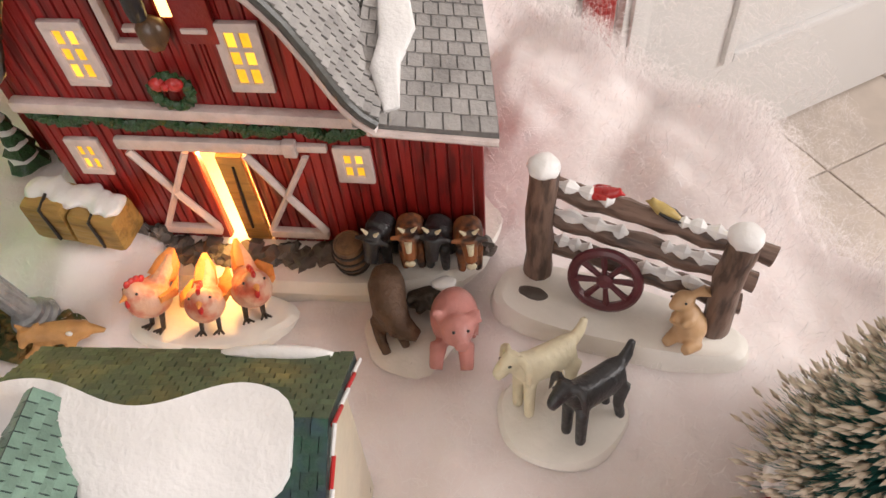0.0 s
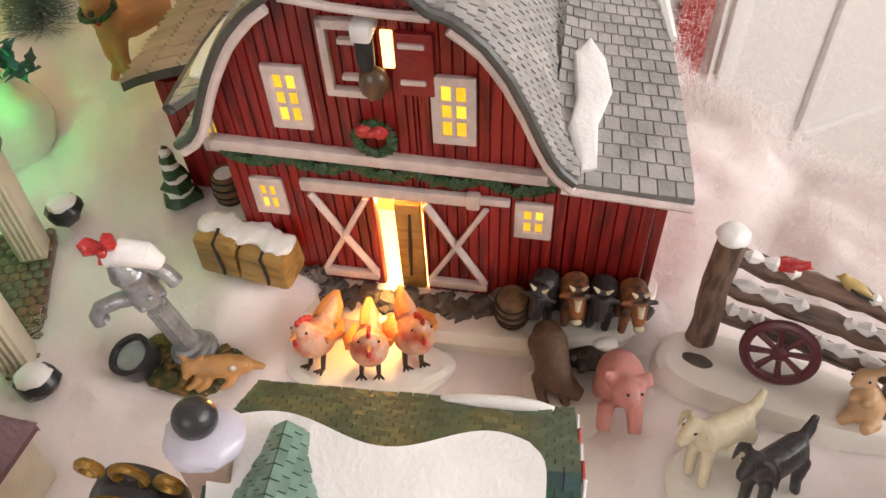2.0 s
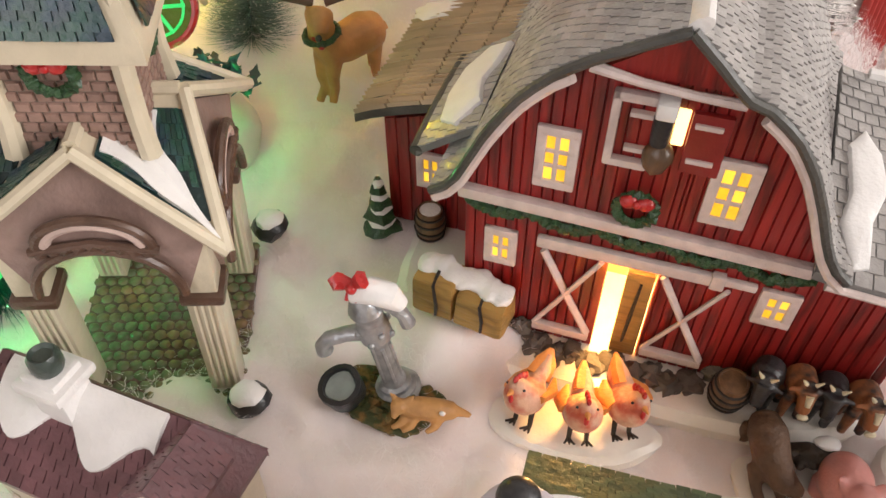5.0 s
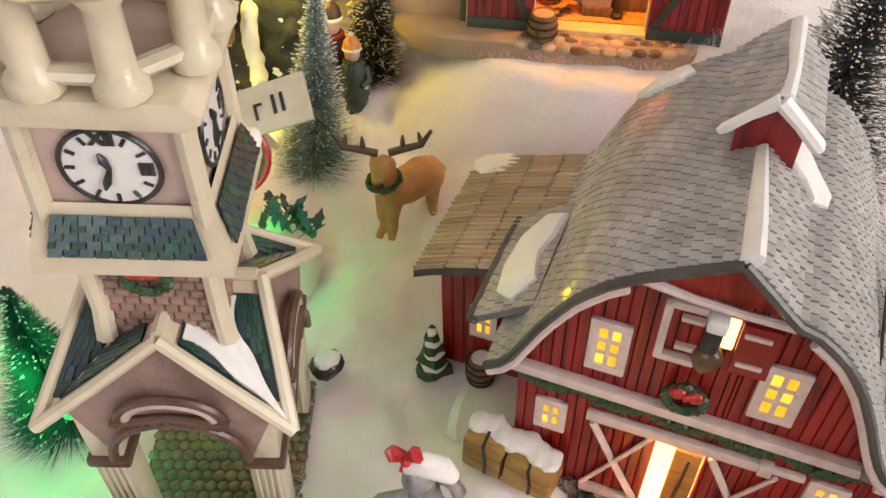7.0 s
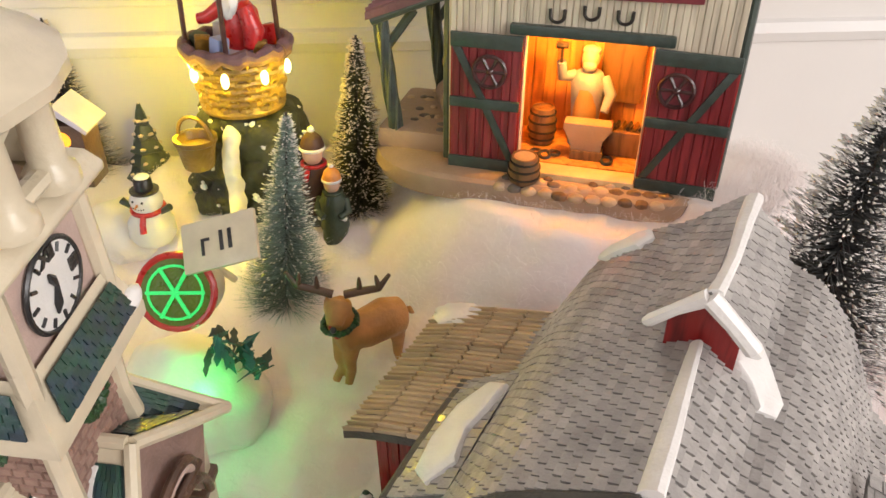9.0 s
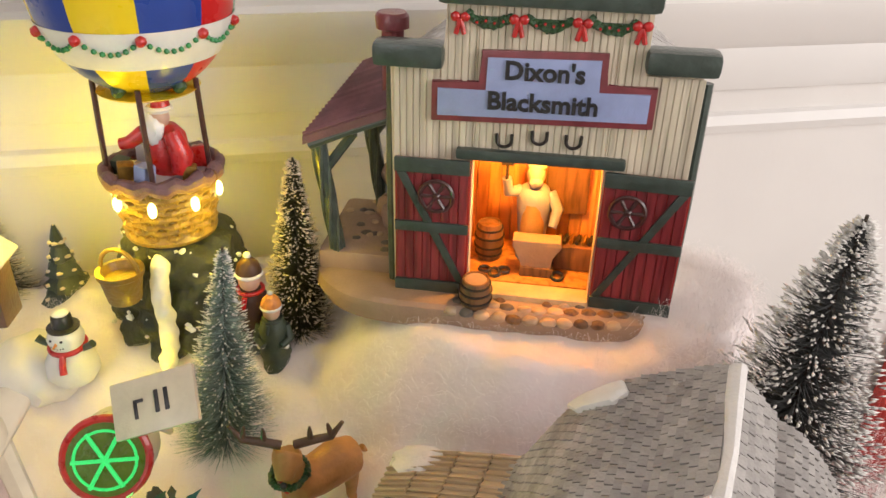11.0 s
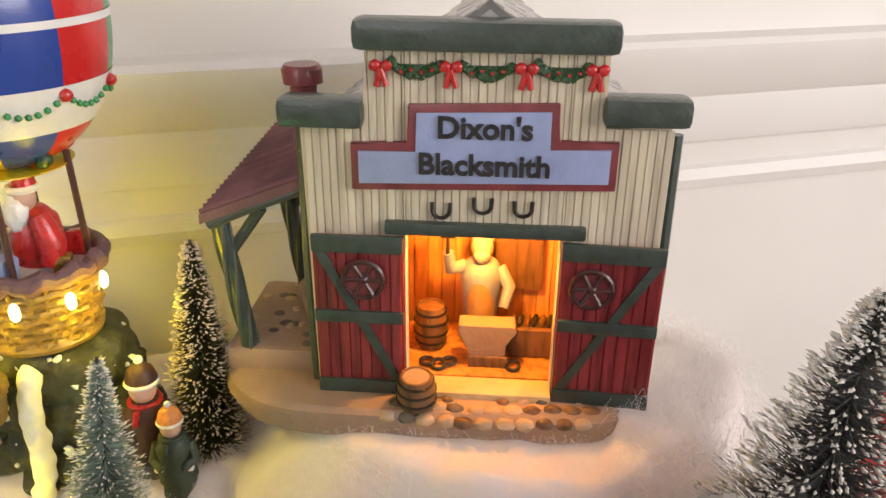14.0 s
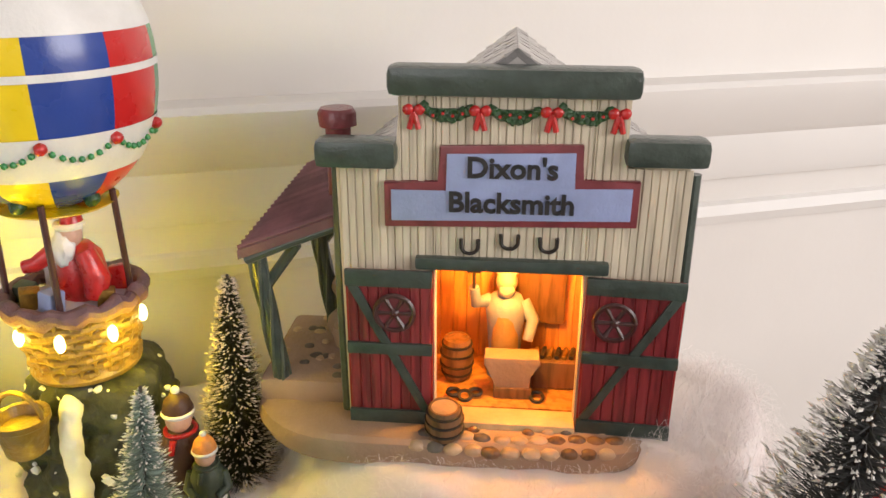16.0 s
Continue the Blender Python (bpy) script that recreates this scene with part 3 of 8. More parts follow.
def barn():
    t = thing("barn", "red ceramic model barn with grey shingled gambrel roof and snow", "model barn", BARN)
    prof = sorted([mm(x, z - 4) for x, z in ROOF_L] + [mm(x, z - 4) for x, z in ROOF_R[1:]])
    topz = interp(prof)
    # hollow shell with a door opening
    out = [(-0.076, 0.0)] + [(-0.076, topz(-0.076) - 0.003)] + [(x, z - 0.003) for x, z in prof if -0.076 < x < 0.076] + [(0.076, topz(0.076) - 0.003), (0.076, 0.0)]
    d0, d1, dz = -0.0095, 0.0125, 0.068
    b = B()
    left = [(x, z) for x, z in out if x < d0]
    right = [(x, z) for x, z in out if x > d1]
    prism(b, left + [(d0, topz(d0) - 0.003), (d0, 0.0)], 0.0, 0.003)
    prism(b, [(d1, 0.0), (d1, topz(d1) - 0.003)] + right, 0.0, 0.003)
    mid = [(x, z) for x, z in out if d0 < x < d1]
    prism(b, [(d0, dz), (d0, topz(d0) - 0.003)] + mid + [(d1, topz(d1) - 0.003), (d1, dz)], 0.0, 0.003)
    part("front_wall", b, RED_PLAIN, t)
    b = B()
    prism(b, out, DEPTH - 0.003, DEPTH)
    part("back_wall", b, RED_PLAIN, t)
    for s in (-1, 1):
        b = B()
        box(b, min(s * 0.076, s * 0.073), max(s * 0.076, s * 0.073), 0.0032, DEPTH - 0.0032, 0, 0.092, 0)
        part("side_wall", b, RED_PLAIN, t)
    holes = [(d0, d1, 0.0, dz)]
    planks(t, -0.076, 0.076, 32, lambda x: topz(x) - 0.004, lambda x: 0.0, RED, holes=holes, y=-0.0002)
    # floor and back of the lit stall seen through the door
    b = B()
    box(b, -0.03, 0.03, 0.004, 0.05, -0.002, 0.001, 0)
    box(b, -0.03, 0.03, 0.05, 0.052, 0, 0.08, 0)
    part("stall", b, material("lit_stall", (0.75, 0.5, 0.25), 0.6), t)
    # half door with dark slit, ajar in the opening
    b = B()
    box(b, -0.0005, 0.0115, -0.002, 0.001, 0.002, 0.061, 0.0006)
    part("door", b, HAY, t, "straw-yellow half door")
    b = B()
    tube(b, [(0.0045, -0.0024, 0.012), (0.0052, -0.0026, 0.03), (0.0065, -0.0024, 0.055)], [0.0007, 0.001, 0.0006], 6)
    part("strap", b, HOOP, t)
    # sliding doors: X braces, sills and the top rail
    for s, x0, x1 in ((-1, -0.0385, -0.0125), (1, 0.0145, 0.0415)):
        for (ax, az), (bx, bz) in (((x0, 0.012), (x1, 0.064)), ((x0, 0.064), (x1, 0.012))):
            b = B()
            tube(b, [(ax, -0.003, az), ((ax + bx) / 2, -0.0034, (az + bz) / 2), (bx, -0.003, bz)], 0.0019, 8, 0.6)
            part("brace", b, PINKWHITE, t)
        b = B()
        box(b, x0 - 0.001, x1 + 0.001, -0.0048, -0.001, 0.0075, 0.0125, 0.001)
        part("door_sill", b, PINKWHITE, t)
    b = B()
    box(b, -0.042, 0.0385, -0.0048, -0.0012, 0.0662, 0.0725, 0.0012)
    box(b, 0.0365, 0.052, -0.0042, -0.0012, 0.0675, 0.0715, 0.001)
    box(b, 0.033, 0.039, -0.0056, -0.0012, 0.0652, 0.0735, 0.001)
    part("door_rail", b, PINKWHITE, t)
    b = B()
    box(b, -0.0785, 0.0685, -0.0062, -0.0008, -0.003, 0.003, 0.0014, pose(0, 0, 0.0887, 0, 1.5, 0))
    part("band_course", b, PINKWHITE, t)
    for i in range(5):
        b = B()
        x = -0.074 + 0.029 * i
        swag(b, x, x + 0.028, 0.0852 - 0.0009 * i, 0.0045, 0.0034, -0.003, 16, i)
        tagged(part("garland", b, GARLAND, t), kind="stuff")
    lit_window(t, -0.0472, -0.0300, 0.1015, 0.1325, 2, 3)
    lit_window(t, 0.0198, 0.0377, 0.1003, 0.133, 2, 3)
    lit_window(t, -0.0662, -0.0508, 0.0482, 0.0705, 2, 2)
    lit_window(t, 0.0540, 0.0705, 0.0488, 0.0703, 2, 2)
    wreath(t, (-0.004, -0.0045, 0.1015), 0.0075)
    # hay loft: white frame, open shutters, hoist and its bulb
    b = B()
    box(b, -0.021, -0.0175, -0.005, -0.001, 0.1225, 0.155, 0.001)
    box(b, -0.021, -0.004, -0.005, -0.001, 0.151, 0.155, 0.001)
    box(b, -0.021, -0.004, -0.005, -0.001, 0.121, 0.1245, 0.001)
    for z in (0.1285, 0.1445):
        box(b, -0.014, -0.0035, -0.0042, -0.001, z, z + 0.0022, 0.0006)
    part("loft_frame", b, PINKWHITE, t)
    b = B()
    box(b, 0.0075, 0.022, -0.004, -0.001, 0.1235, 0.151, 0.001)
    part("loft_shutter", b, RED_PLAIN, t)
    for z in (0.129, 0.145):
        b = B()
        box(b, 0.009, 0.019, -0.0052, -0.0035, z, z + 0.0022, 0.0006)
        part("shutter_bar", b, PINKWHITE, t)
    b = B()
    box(b, -0.0055, 0.002, -0.014, 0.0, 0.152, 0.159, 0.0016)
    part("hoist_beam", b, WHITE, t)
    b = B()
    lathe(b, [(0.0032, 0), (0.0036, 0.004), (0.0036, 0.012), (0.0028, 0.015)], 12, pose(-0.002, -0.009, 0.139))
    part("hoist_drum", b, BLACK, t)
    b = B()
    blob(b, (-0.001, -0.006, 0.1305), (0.006, 0.005, 0.0075), 2, 0.25)
    part("hay_sack", b, BARREL, t)
    b = B()
    box(b, 0.0022, 0.0068, -0.0026, -0.001, 0.1345, 0.1505, 0.0006)
    part("loft_bulb", b, BRIGHTGLOW, t, "glowing loft opening")
    # pediment with its white trim
    b = B()
    prism(b, [mm(-26, 166), mm(0, 184), mm(19, 165)], -0.009, -0.001)
    part("pediment", b, RED, t)
    b = B()
    tube(b, [mm(-30, -10, 167), mm(-12, -11, 164.5), mm(6, -11, 163), mm(23, -10, 162)], [0.0022, 0.0017, 0.0017, 0.002], 8)
    part("pediment_trim", b, PINKWHITE, t)
    # roof boards
    for side, P in ((-1, ROOF_L), (1, ROOF_R)):
        line = [(x * 0.001, z * 0.001) for x, z in P]

        def f(u, v, line=line):
            p = along([(x, 0, z) for x, z in line], 1 - v)
            return Vector((p.x, -0.0125 + (DEPTH + 0.02) * u, p.z))
        b = B()
        slab_sheet(b, f, 12, 28, 0.004)
        part("roof_slope", b, ROOFBASE, t)
        shingles(t, f, 34, 30 if side < 0 else 26, SHINGLE, singles=150, seed=side + 5, gap=0.12 if side < 0 else 0.16, stagger=side < 0, lift=0.0012 if side < 0 else 0.0015)
        # rake: dark edge above a white board
        b = B()
        pts = [along([(x, -0.0135, z - 0.0015) for x, z in line], k / 16) for k in range(17)]
        tube(b, pts, 0.0021, 8)
        part("rake_edge", b, DARKTRIM, t)
        b = B()
        pts = [along([(x * 0.985, -0.0125, z - 0.0055) for x, z in line], k / 16) for k in range(5, 17)]
        tube(b, pts, 0.0024, 8)
        part("rake_board", b, PINKWHITE, t)
    b = B()
    tube(b, [mm(1.5, -13, 189), mm(1, 8, 189.5), mm(0, 30, 190), mm(-1, 54, 189)], [0.0050, 0.0044, 0.0034, 0.0026], 10, 0.6)
    part("ridge_snow", b, SNOW, t, "white painted snow along the ridge")
    b = B()
    slab_sheet(b, flared_eave, 12, 10, 0.004)
    part("flared_eave", b, ROOFBASE, t)
    shingles(t, flared_eave, 6, 14, SHINGLE, singles=84, seed=14, gap=0.12)
    b = B()
    tube(b, [flared_eave(k / 8, 0) - Vector((0, 0, 0.0015)) for k in range(9)], 0.0032, 10)
    part("flared_lip", b, DARKTRIM, t)
    # cupola
    cup = new("cupola")
    cup.parent = t
    b = B()
    prism(b, [mm(-12, 176), mm(-12, 198), mm(0, 209), mm(12, 198), mm(12, 176)], 0.056, 0.108)
    part("cupola_wall", b, RED, cup)
    for s in (-1, 1):
        def g(u, v, s=s):
            return Vector((s * 0.001 * (18 - 18 * v), 0.050 + 0.064 * u, 0.001 * (197 + 17.5 * v)))
        b = B()
        slab_sheet(b, g, 4, 4, 0.003)
        part("cupola_roof", b, ROOFBASE, cup)
        shingles(cup, g, 7, 12, SHINGLE, singles=84, seed=9, gap=0.1)
        b = B()
        tube(b, [mm(0, 49, 213), mm(s * 9, 49, 205), mm(s * 16.5, 49, 197.5), mm(s * 18, 50, 195.5)], [0.0030, 0.0021, 0.0022, 0.0016] if s < 0 else [0.0034, 0.0030, 0.0032, 0.002], 8)
        part("snow_rake", b, SNOW, cup)
    b = B()
    tube(b, [mm(1, 50, 213), mm(2.5, 70, 213.5), mm(2, 95, 214), mm(2, 113, 213)], [0.0036, 0.0030, 0.0038, 0.0042], 10, 0.7)
    part("cupola_ridge_snow", b, SNOW, cup)
    b = B()
    tube(b, [mm(-17, 50, 196.5), mm(-17, 80, 196.5), mm(-17, 113, 196.5)], 0.0014, 6)
    part("cupola_eave", b, DARKTRIM, cup)
    # snow patches on the slopes, each an uneven outline in shares of depth and height
    for P, outline in ((ROOF_L, [(1.0, .42), (.99, .55), (.985, .68), (.93, .71), (.90, .66), (.93, .5)]),
                       (ROOF_R, [(.62, .87), (.55, .74), (.47, .69), (.42, .70), (.41, .76), (.45, .82), (.46, .89), (.54, .92)]),
                       (FLARE, [(.16, .30), (.06, .62), (.20, .93), (.44, .80), (.60, .92), (.84, .98), (.90, .62), (.70, .30), (.40, .22)]),
                       (WING, [(.04, .22), (.06, .33), (.24, .33), (.40, .44), (.56, .38), (.66, .24), (.56, .10), (.34, .15), (.20, .10)])):
        def f(u, v, P=P):
            if P is WING:
                return wing_roof(v, u)
            if P is FLARE:
                return flared_eave(u, v)
            p = along([(x * 0.001, 0, z * 0.001) for x, z in P], 1 - v)
            return Vector((p.x, -0.0125 + (DEPTH + 0.02) * u, p.z))
        cu, cv = sum(q[0] for q in outline) / len(outline), sum(q[1] for q in outline) / len(outline)
        fine = []
        for (u0, v0), (u1, v1) in zip(outline, outline[1:] + outline[:1]):
            for k in range(4):
                fine.append((u0 + (u1 - u0) * k / 4, v0 + (v1 - v0) * k / 4))
        b = B()
        rings = []
        for k, h in ((1.0, -0.0005), (0.98, 0.0022), (0.9, 0.0032), (0.7, 0.0037), (0.45, 0.0039), (0.2, 0.004)):
            ring = []
            for u, v in fine:
                uu, vv = cu + (u - cu) * k, cv + (v - cv) * k
                e1, e2 = f(uu, min(1, vv + 0.01)) - f(uu, vv - 0.01), f(uu + 0.01, vv) - f(uu - 0.01, vv)
                n = e1.cross(e2).normalized()
                n = n if n.z > 0 else -n
                ring.append(b.verts.new(f(uu, vv) + n * h))
            rings.append(ring)
        for r0, r1 in zip(rings, rings[1:]):
            for k in range(len(r0)):
                b.faces.new((r0[k], r0[(k + 1) % len(r0)], r1[(k + 1) % len(r0)], r1[k]))
        b.faces.new(rings[-1])
        part("snow_patch", b, SNOW, t, "white painted snow patch")
    # right wing, its eave to the front
    b = B()
    box(b, 0.0765, 0.112, 0.0015, 0.082, 0, 0.082, 0)
    prism(b, [(0.006, 0.082), (0.04, 0.100), (0.076, 0.082)], 0.0765, 0.1085, 0, Matrix(((0, 1, 0, 0), (1, 0, 0, 0), (0, 0, 1, 0), (0, 0, 0, 1))))
    part("wing_wall", b, RED_PLAIN, t)
    planks(t, 0.0765, 0.118, 8, lambda x: 0.084, lambda x: 0.0, RED, y=0.0012)

    h = wing_roof
    b = B()
    slab_sheet(b, h, 8, 10, 0.004)
    part("wing_roof", b, ROOFBASE, t)
    shingles(t, h, 17, 8, SHINGLE, singles=150, seed=21, gap=0.1)
    b = B()
    tube(b, [h(0.1, 0) - Vector((0, 0.0005, 0.0045)), h(1, 0) - Vector((0, 0.0005, 0.0045))], 0.0019, 8)
    part("wing_fascia", b, PINKWHITE, t)
    b = B()
    tube(b, [h(0.3, 1.0), h(0.7, 1.0) + Vector((0, 0, 0.001)), h(1, 1), h(1.02, 0.72)], [0.003, 0.0035, 0.0035, 0.002], 8)
    part("wing_snow", b, SNOW, t)
    # left lean-to with a tan shake roof
    b = B()
    box(b, -0.137, -0.0765, 0.056, 0.14, 0, 0.073, 0)
    part("leanto_wall", b, RED_PLAIN, t)
    planks(t, -0.137, -0.0765, 9, lambda x: 0.082 + (x + 0.1) * 0.3, lambda x: 0.0, RED, y=0.0558)
    lit_window(t, -0.119, -0.103, 0.032, 0.056, 2, 2, y=0.053)

    def q(u, v):
        return Vector((-0.149 + 0.072 * v, 0.046 + 0.103 * u, 0.0775 + 0.024 * v ** 0.8))
    b = B()
    slab_sheet(b, q, 8, 8, 0.005)
    part("leanto_roof", b, DARKTRIM, t)
    shingles(t, lambda u, v: q(v, u), 27, 4, SHAKE, singles=120, seed=33, gap=0.05, stagger=False, lift=0.0024, jitter=0.35)
    b = B()
    blob(b, (-0.136, 0.141, 0.0845), (0.014, 0.010, 0.0032), 3, 0.3, pose(0, 0, 0, 0, -16, 0))
    part("leanto_snow", b, SNOW, t)
    # stone footing and snowy base
    b = B()
    outline = []
    for i in range(40):
        a = 2 * math.pi * i / 40
        ex = abs(math.cos(a)) ** 0.55 * math.copysign(1, math.cos(a))
        ey = abs(math.sin(a)) ** 0.55 * math.copysign(1, math.sin(a))
        outline.append((0.006 + 0.126 * ex, 0.052 + 0.082 * ey))
    lo = [b.verts.new((x, y, -0.012)) for x, y in outline]
    md = [b.verts.new((x, y, -0.003)) for x, y in outline]
    hi = [b.verts.new((0.006 + (x - 0.006) * 0.96, 0.052 + (y - 0.052) * 0.95, 0.0012)) for x, y in outline]
    for k in range(40):
        k2 = (k + 1) % 40
        b.faces.new((lo[k], lo[k2], md[k2], md[k]))
        b.faces.new((md[k], md[k2], hi[k2], hi[k]))
    b.faces.new(hi)
    part("snow_base", b, BASESNOW, t)
    rnd = random.Random(4)
    x = -0.058
    while x < 0.118:
        w = rnd.uniform(0.008, 0.014)
        if not (-0.042 < x < 0.04):
            b = B()
            blob(b, (x + w / 2, -0.003 if x < 0.08 else -0.001, 0.004), (w * 0.62, 0.0042, 0.0062), 3, 0.55, seed=x * 90)
            part("footing_stone", b, STONE, t)
        x += w
    for i in range(9):
        b = B()
        blob(b, (-0.036 + 0.0095 * i, -0.009 - 0.004 * (i % 2), 0.0005), (0.0068, 0.0075, 0.0042), 3, 0.6, seed=i)
        part("ramp_stone", b, STONE, t)
    return t


barn()
lamp("stall_bulb", "POINT", BARN @ pose(-0.004, 0.016, 0.052), 0.8, (1.0, 0.55, 0.16), 0.006)

# ---------- blacksmith's shop ----------
SMITH = pose(-0.197, 0.520, 0.143, 0, 0, 6.9)


def text(parent, body, x, z, size, y, mat, name="lettering"):
    c = bpy.data.curves.new(name, "FONT")
    c.body, c.size, c.align_x, c.align_y, c.extrude, c.resolution_u = body, size, "CENTER", "CENTER", 0.0005, 3
    c.offset = 0.0004
    tmp = new("tmp", c)
    dg = bpy.context.evaluated_depsgraph_get()
    dg.update()
    me = bpy.data.meshes.new_from_object(tmp.evaluated_get(dg))
    bpy.data.objects.remove(tmp)
    me.materials.clear()
    me.materials.append(mat)
    ob = new(name, me)
    ob.parent = parent
    ob.matrix_local = pose(x, y, z, 90, 0, 0)
    return ob


def smithy():
    t = thing("blacksmith_shop", "cream ceramic blacksmith shop with open red doors and lit forge", "model shop", SMITH)
    fo = [(-0.083, 0), (-0.0845, 0.138), (-0.054, 0.138), (-0.054, 0.172), (0.052, 0.175), (0.052, 0.141), (0.0815, 0.142), (0.0845, 0)]

    def top(x):
        return 0.138 if x < -0.054 else (0.173 if x < 0.052 else 0.141)
    o0, o1, oz = -0.0365, 0.0365, 0.088
    b = B()
    prism(b, [(-0.083, 0), (-0.0845, 0.138), (-0.054, 0.138), (-0.054, oz), (o0, oz), (o0, 0)], 0, 0.006)
    prism(b, [(o1, 0), (o1, oz), (0.052, oz), (0.052, 0.141), (0.0815, 0.142), (0.0845, 0)], 0, 0.006)
    prism(b, [(-0.054, oz), (-0.054, 0.172), (0.052, 0.175), (0.052, oz)], 0, 0.006)
    part("front_wall", b, CREAM, t)
    planks(t, -0.083, 0.083, 44, top, lambda x: 0.0, CREAMWOOD, holes=[(o0, o1, 0, oz)], y=-0.0002, depth=0.0007, gap=0.00003)
    for s in (-1, 1):
        b = B()
        box(b, min(s * 0.078, s * 0.083), max(s * 0.078, s * 0.083), 0.0062, 0.092, 0, 0.128, 0.0005)
        part("side_wall", b, CREAM, t)
        b = B()
        tube(b, [(s * 0.0845, 0.0045, 0), (s * 0.085, 0.0035, 0.07), (s * 0.0845, 0.0045, 0.138)], 0.0034, 8)
        part("corner_post", b, GREENTRIM, t)
    b = B()
    box(b, -0.0778, 0.0778, 0.088, 0.092, 0, 0.128, 0)
    prism(b, [(-0.0778, 0.1282), (0, 0.188), (0.0778, 0.1282)], 0.088, 0.092)
    part("back_wall", b, CREAM, t)
    # gabled roof behind the false front
    for s in (-1, 1):
        def f(u, v, s=s):
            return Vector((s * (0.086 - 0.086 * v), 0.0065 + 0.091 * u, 0.128 + 0.066 * v))
        b = B()
        slab_sheet(b, f, 4, 4, 0.004)
        part("roof_slope", b, ROOFBASE, t)
        shingles(t, f, 16, 14, SHINGLE, singles=60, seed=4, gap=0.1)
    b = B()
    prism(b, [(-0.082, 0.1285), (0, 0.1925), (0.082, 0.1285)], 0.0066, 0.0095)
    part("gable_wall", b, SHINGLE, t)
    # caps of the false front
    for x0, x1, z0, z1 in ((-0.0585, 0.0555, 0.1735, 0.187), (-0.0935, -0.0545, 0.139, 0.1525), (0.0505, 0.0885, 0.143, 0.156)):
        b = B()
        box(b, x0, x1, -0.0085, 0.009, z0, z1, 0.0038)
        part("cap", b, GREENTRIM, t)
    # signboard: maroon frame round blue panel
    sg = new("sign")
    sg.parent = t
    so = [(-0.061, 0.110), (-0.061, 0.1325), (-0.0345, 0.1325), (-0.0345, 0.1505), (0.032, 0.1525), (0.032, 0.135), (0.059, 0.136), (0.059, 0.113)]
    b = B()
    prism(b, so, -0.0042, -0.0008, 0.0008)
    part("sign_frame", b, MAROON, sg)
    si = [(-0.0575, 0.1135), (-0.0575, 0.129), (-0.031, 0.129), (-0.031, 0.147), (0.0285, 0.1488), (0.0285, 0.1315), (0.0555, 0.1325), (0.0555, 0.1165)]
    b = B()
    prism(b, si, -0.005, -0.004, 0.0003)
    part("sign_panel", b, BLUESIGN, sg)
    text(sg, "Dixon's", -0.0005, 0.1405, 0.0138, -0.0054, BLACK)
    text(sg, "Blacksmith", -0.0005, 0.1235, 0.0138, -0.0054, BLACK)
    for x, z in ((-0.0198, 0.1005), (-0.0005, 0.1035), (0.0183, 0.1025)):
        b = B()
        tube(b, [(x + 0.0042 * math.cos(a) * (1 if 0 else 1), -0.002, z + 0.004 * math.sin(a) + (0.0035 if abs(math.sin(a)) < 0.02 else 0)) for a in [math.pi - 0.01 + (math.pi + 0.02) * k / 10 for k in range(11)]], 0.001, 6)
        part("horseshoe", b, HOOP, t)
    # garland and bows under the top cap
    for i, x in enumerate((-0.0465, -0.016, 0.0165, 0.0465)):
        b = B()
        for s in (-1, 1):
            blob(b, (x + s * 0.0026, -0.003, 0.167), (0.0028, 0.0016, 0.0026), 2, 0.2)
            tube(b, [(x, -0.003, 0.166), (x + s * 0.0022, -0.003, 0.158)], [0.0016, 0.0014], 6)
        part("bow", b, BERRY, t)
        if i < 3:
            b = B()
            swag(b, x + 0.004, x + 0.027, 0.1685, 0.0052, 0.0028, -0.0022, 18, i)
            prism(b, [(x + 0.005, 0.1675), (x + 0.0265, 0.1675), (x + 0.02, 0.1625), (x + 0.011, 0.1625)], -0.002, -0.0006)
            tagged(part("garland", b, GARLAND, t), kind="stuff")
            b = B()
            for k in range(4):
                blob(b, (x + 0.009 + 0.0045 * k, -0.0048, 0.1648 + 0.001 * (k % 2)), 0.0009, 1)
            part("berries", b, BERRY, t)
    b = B()
    box(b, -0.0465, 0.048, -0.0052, 0.001, 0.088, 0.0945, 0.0016)
    part("lintel", b, GREENTRIM, t)
    # open doors, swung flat against the front
    for s, x0, x1 in ((-1, -0.0815, -0.0375), (1, 0.038, 0.0855)):
        d = new("door")
        d.parent = t
        d.matrix_local = pose(0, 0, 0) if s < 0 else Matrix.Translation((x0, 0, 0)) @ pose(0, 0, 0, 0, 0, -4) @ Matrix.Translation((-x0, 0, 0))
        b = B()
        box(b, x0, x1, -0.0050, -0.0016, 0.0, 0.0865, 0.0005)
        part("leaf", b, RED_PLAIN, d)
        planks(d, x0 + 0.001, x1 - 0.001, 8, lambda x: 0.086, lambda x: 0.002, REDDOOR, y=-0.0048, depth=0.001)
        for z0, z1 in ((0.079, 0.088), (0.041, 0.0475), (-0.001, 0.0075)):
            b = B()
            box(b, x0, x1, -0.0078, -0.0052, z0, z1, 0.0009)
            part("rail", b, GREENTRIM, d)
        b = B()
        xa, xb = (x0 + 0.001, x1 - 0.006) if s < 0 else (x1 - 0.001, x0 + 0.006)
        k = 0.0055 if s < 0 else -0.0055
        prism(b, [(xa, 0.079), (xa + k, 0.079), (xb + k * 0.9, 0.0078), (xb, 0.0078)], -0.0072, -0.0050, 0.0006)
        part("brace", b, GREENTRIM, d)
        w = new("wheel_ornament")
        w.parent = d
        w.matrix_local = pose((x0 + x1) / 2 + (0.003 if s < 0 else -0.009), -0.0085, 0.0655)
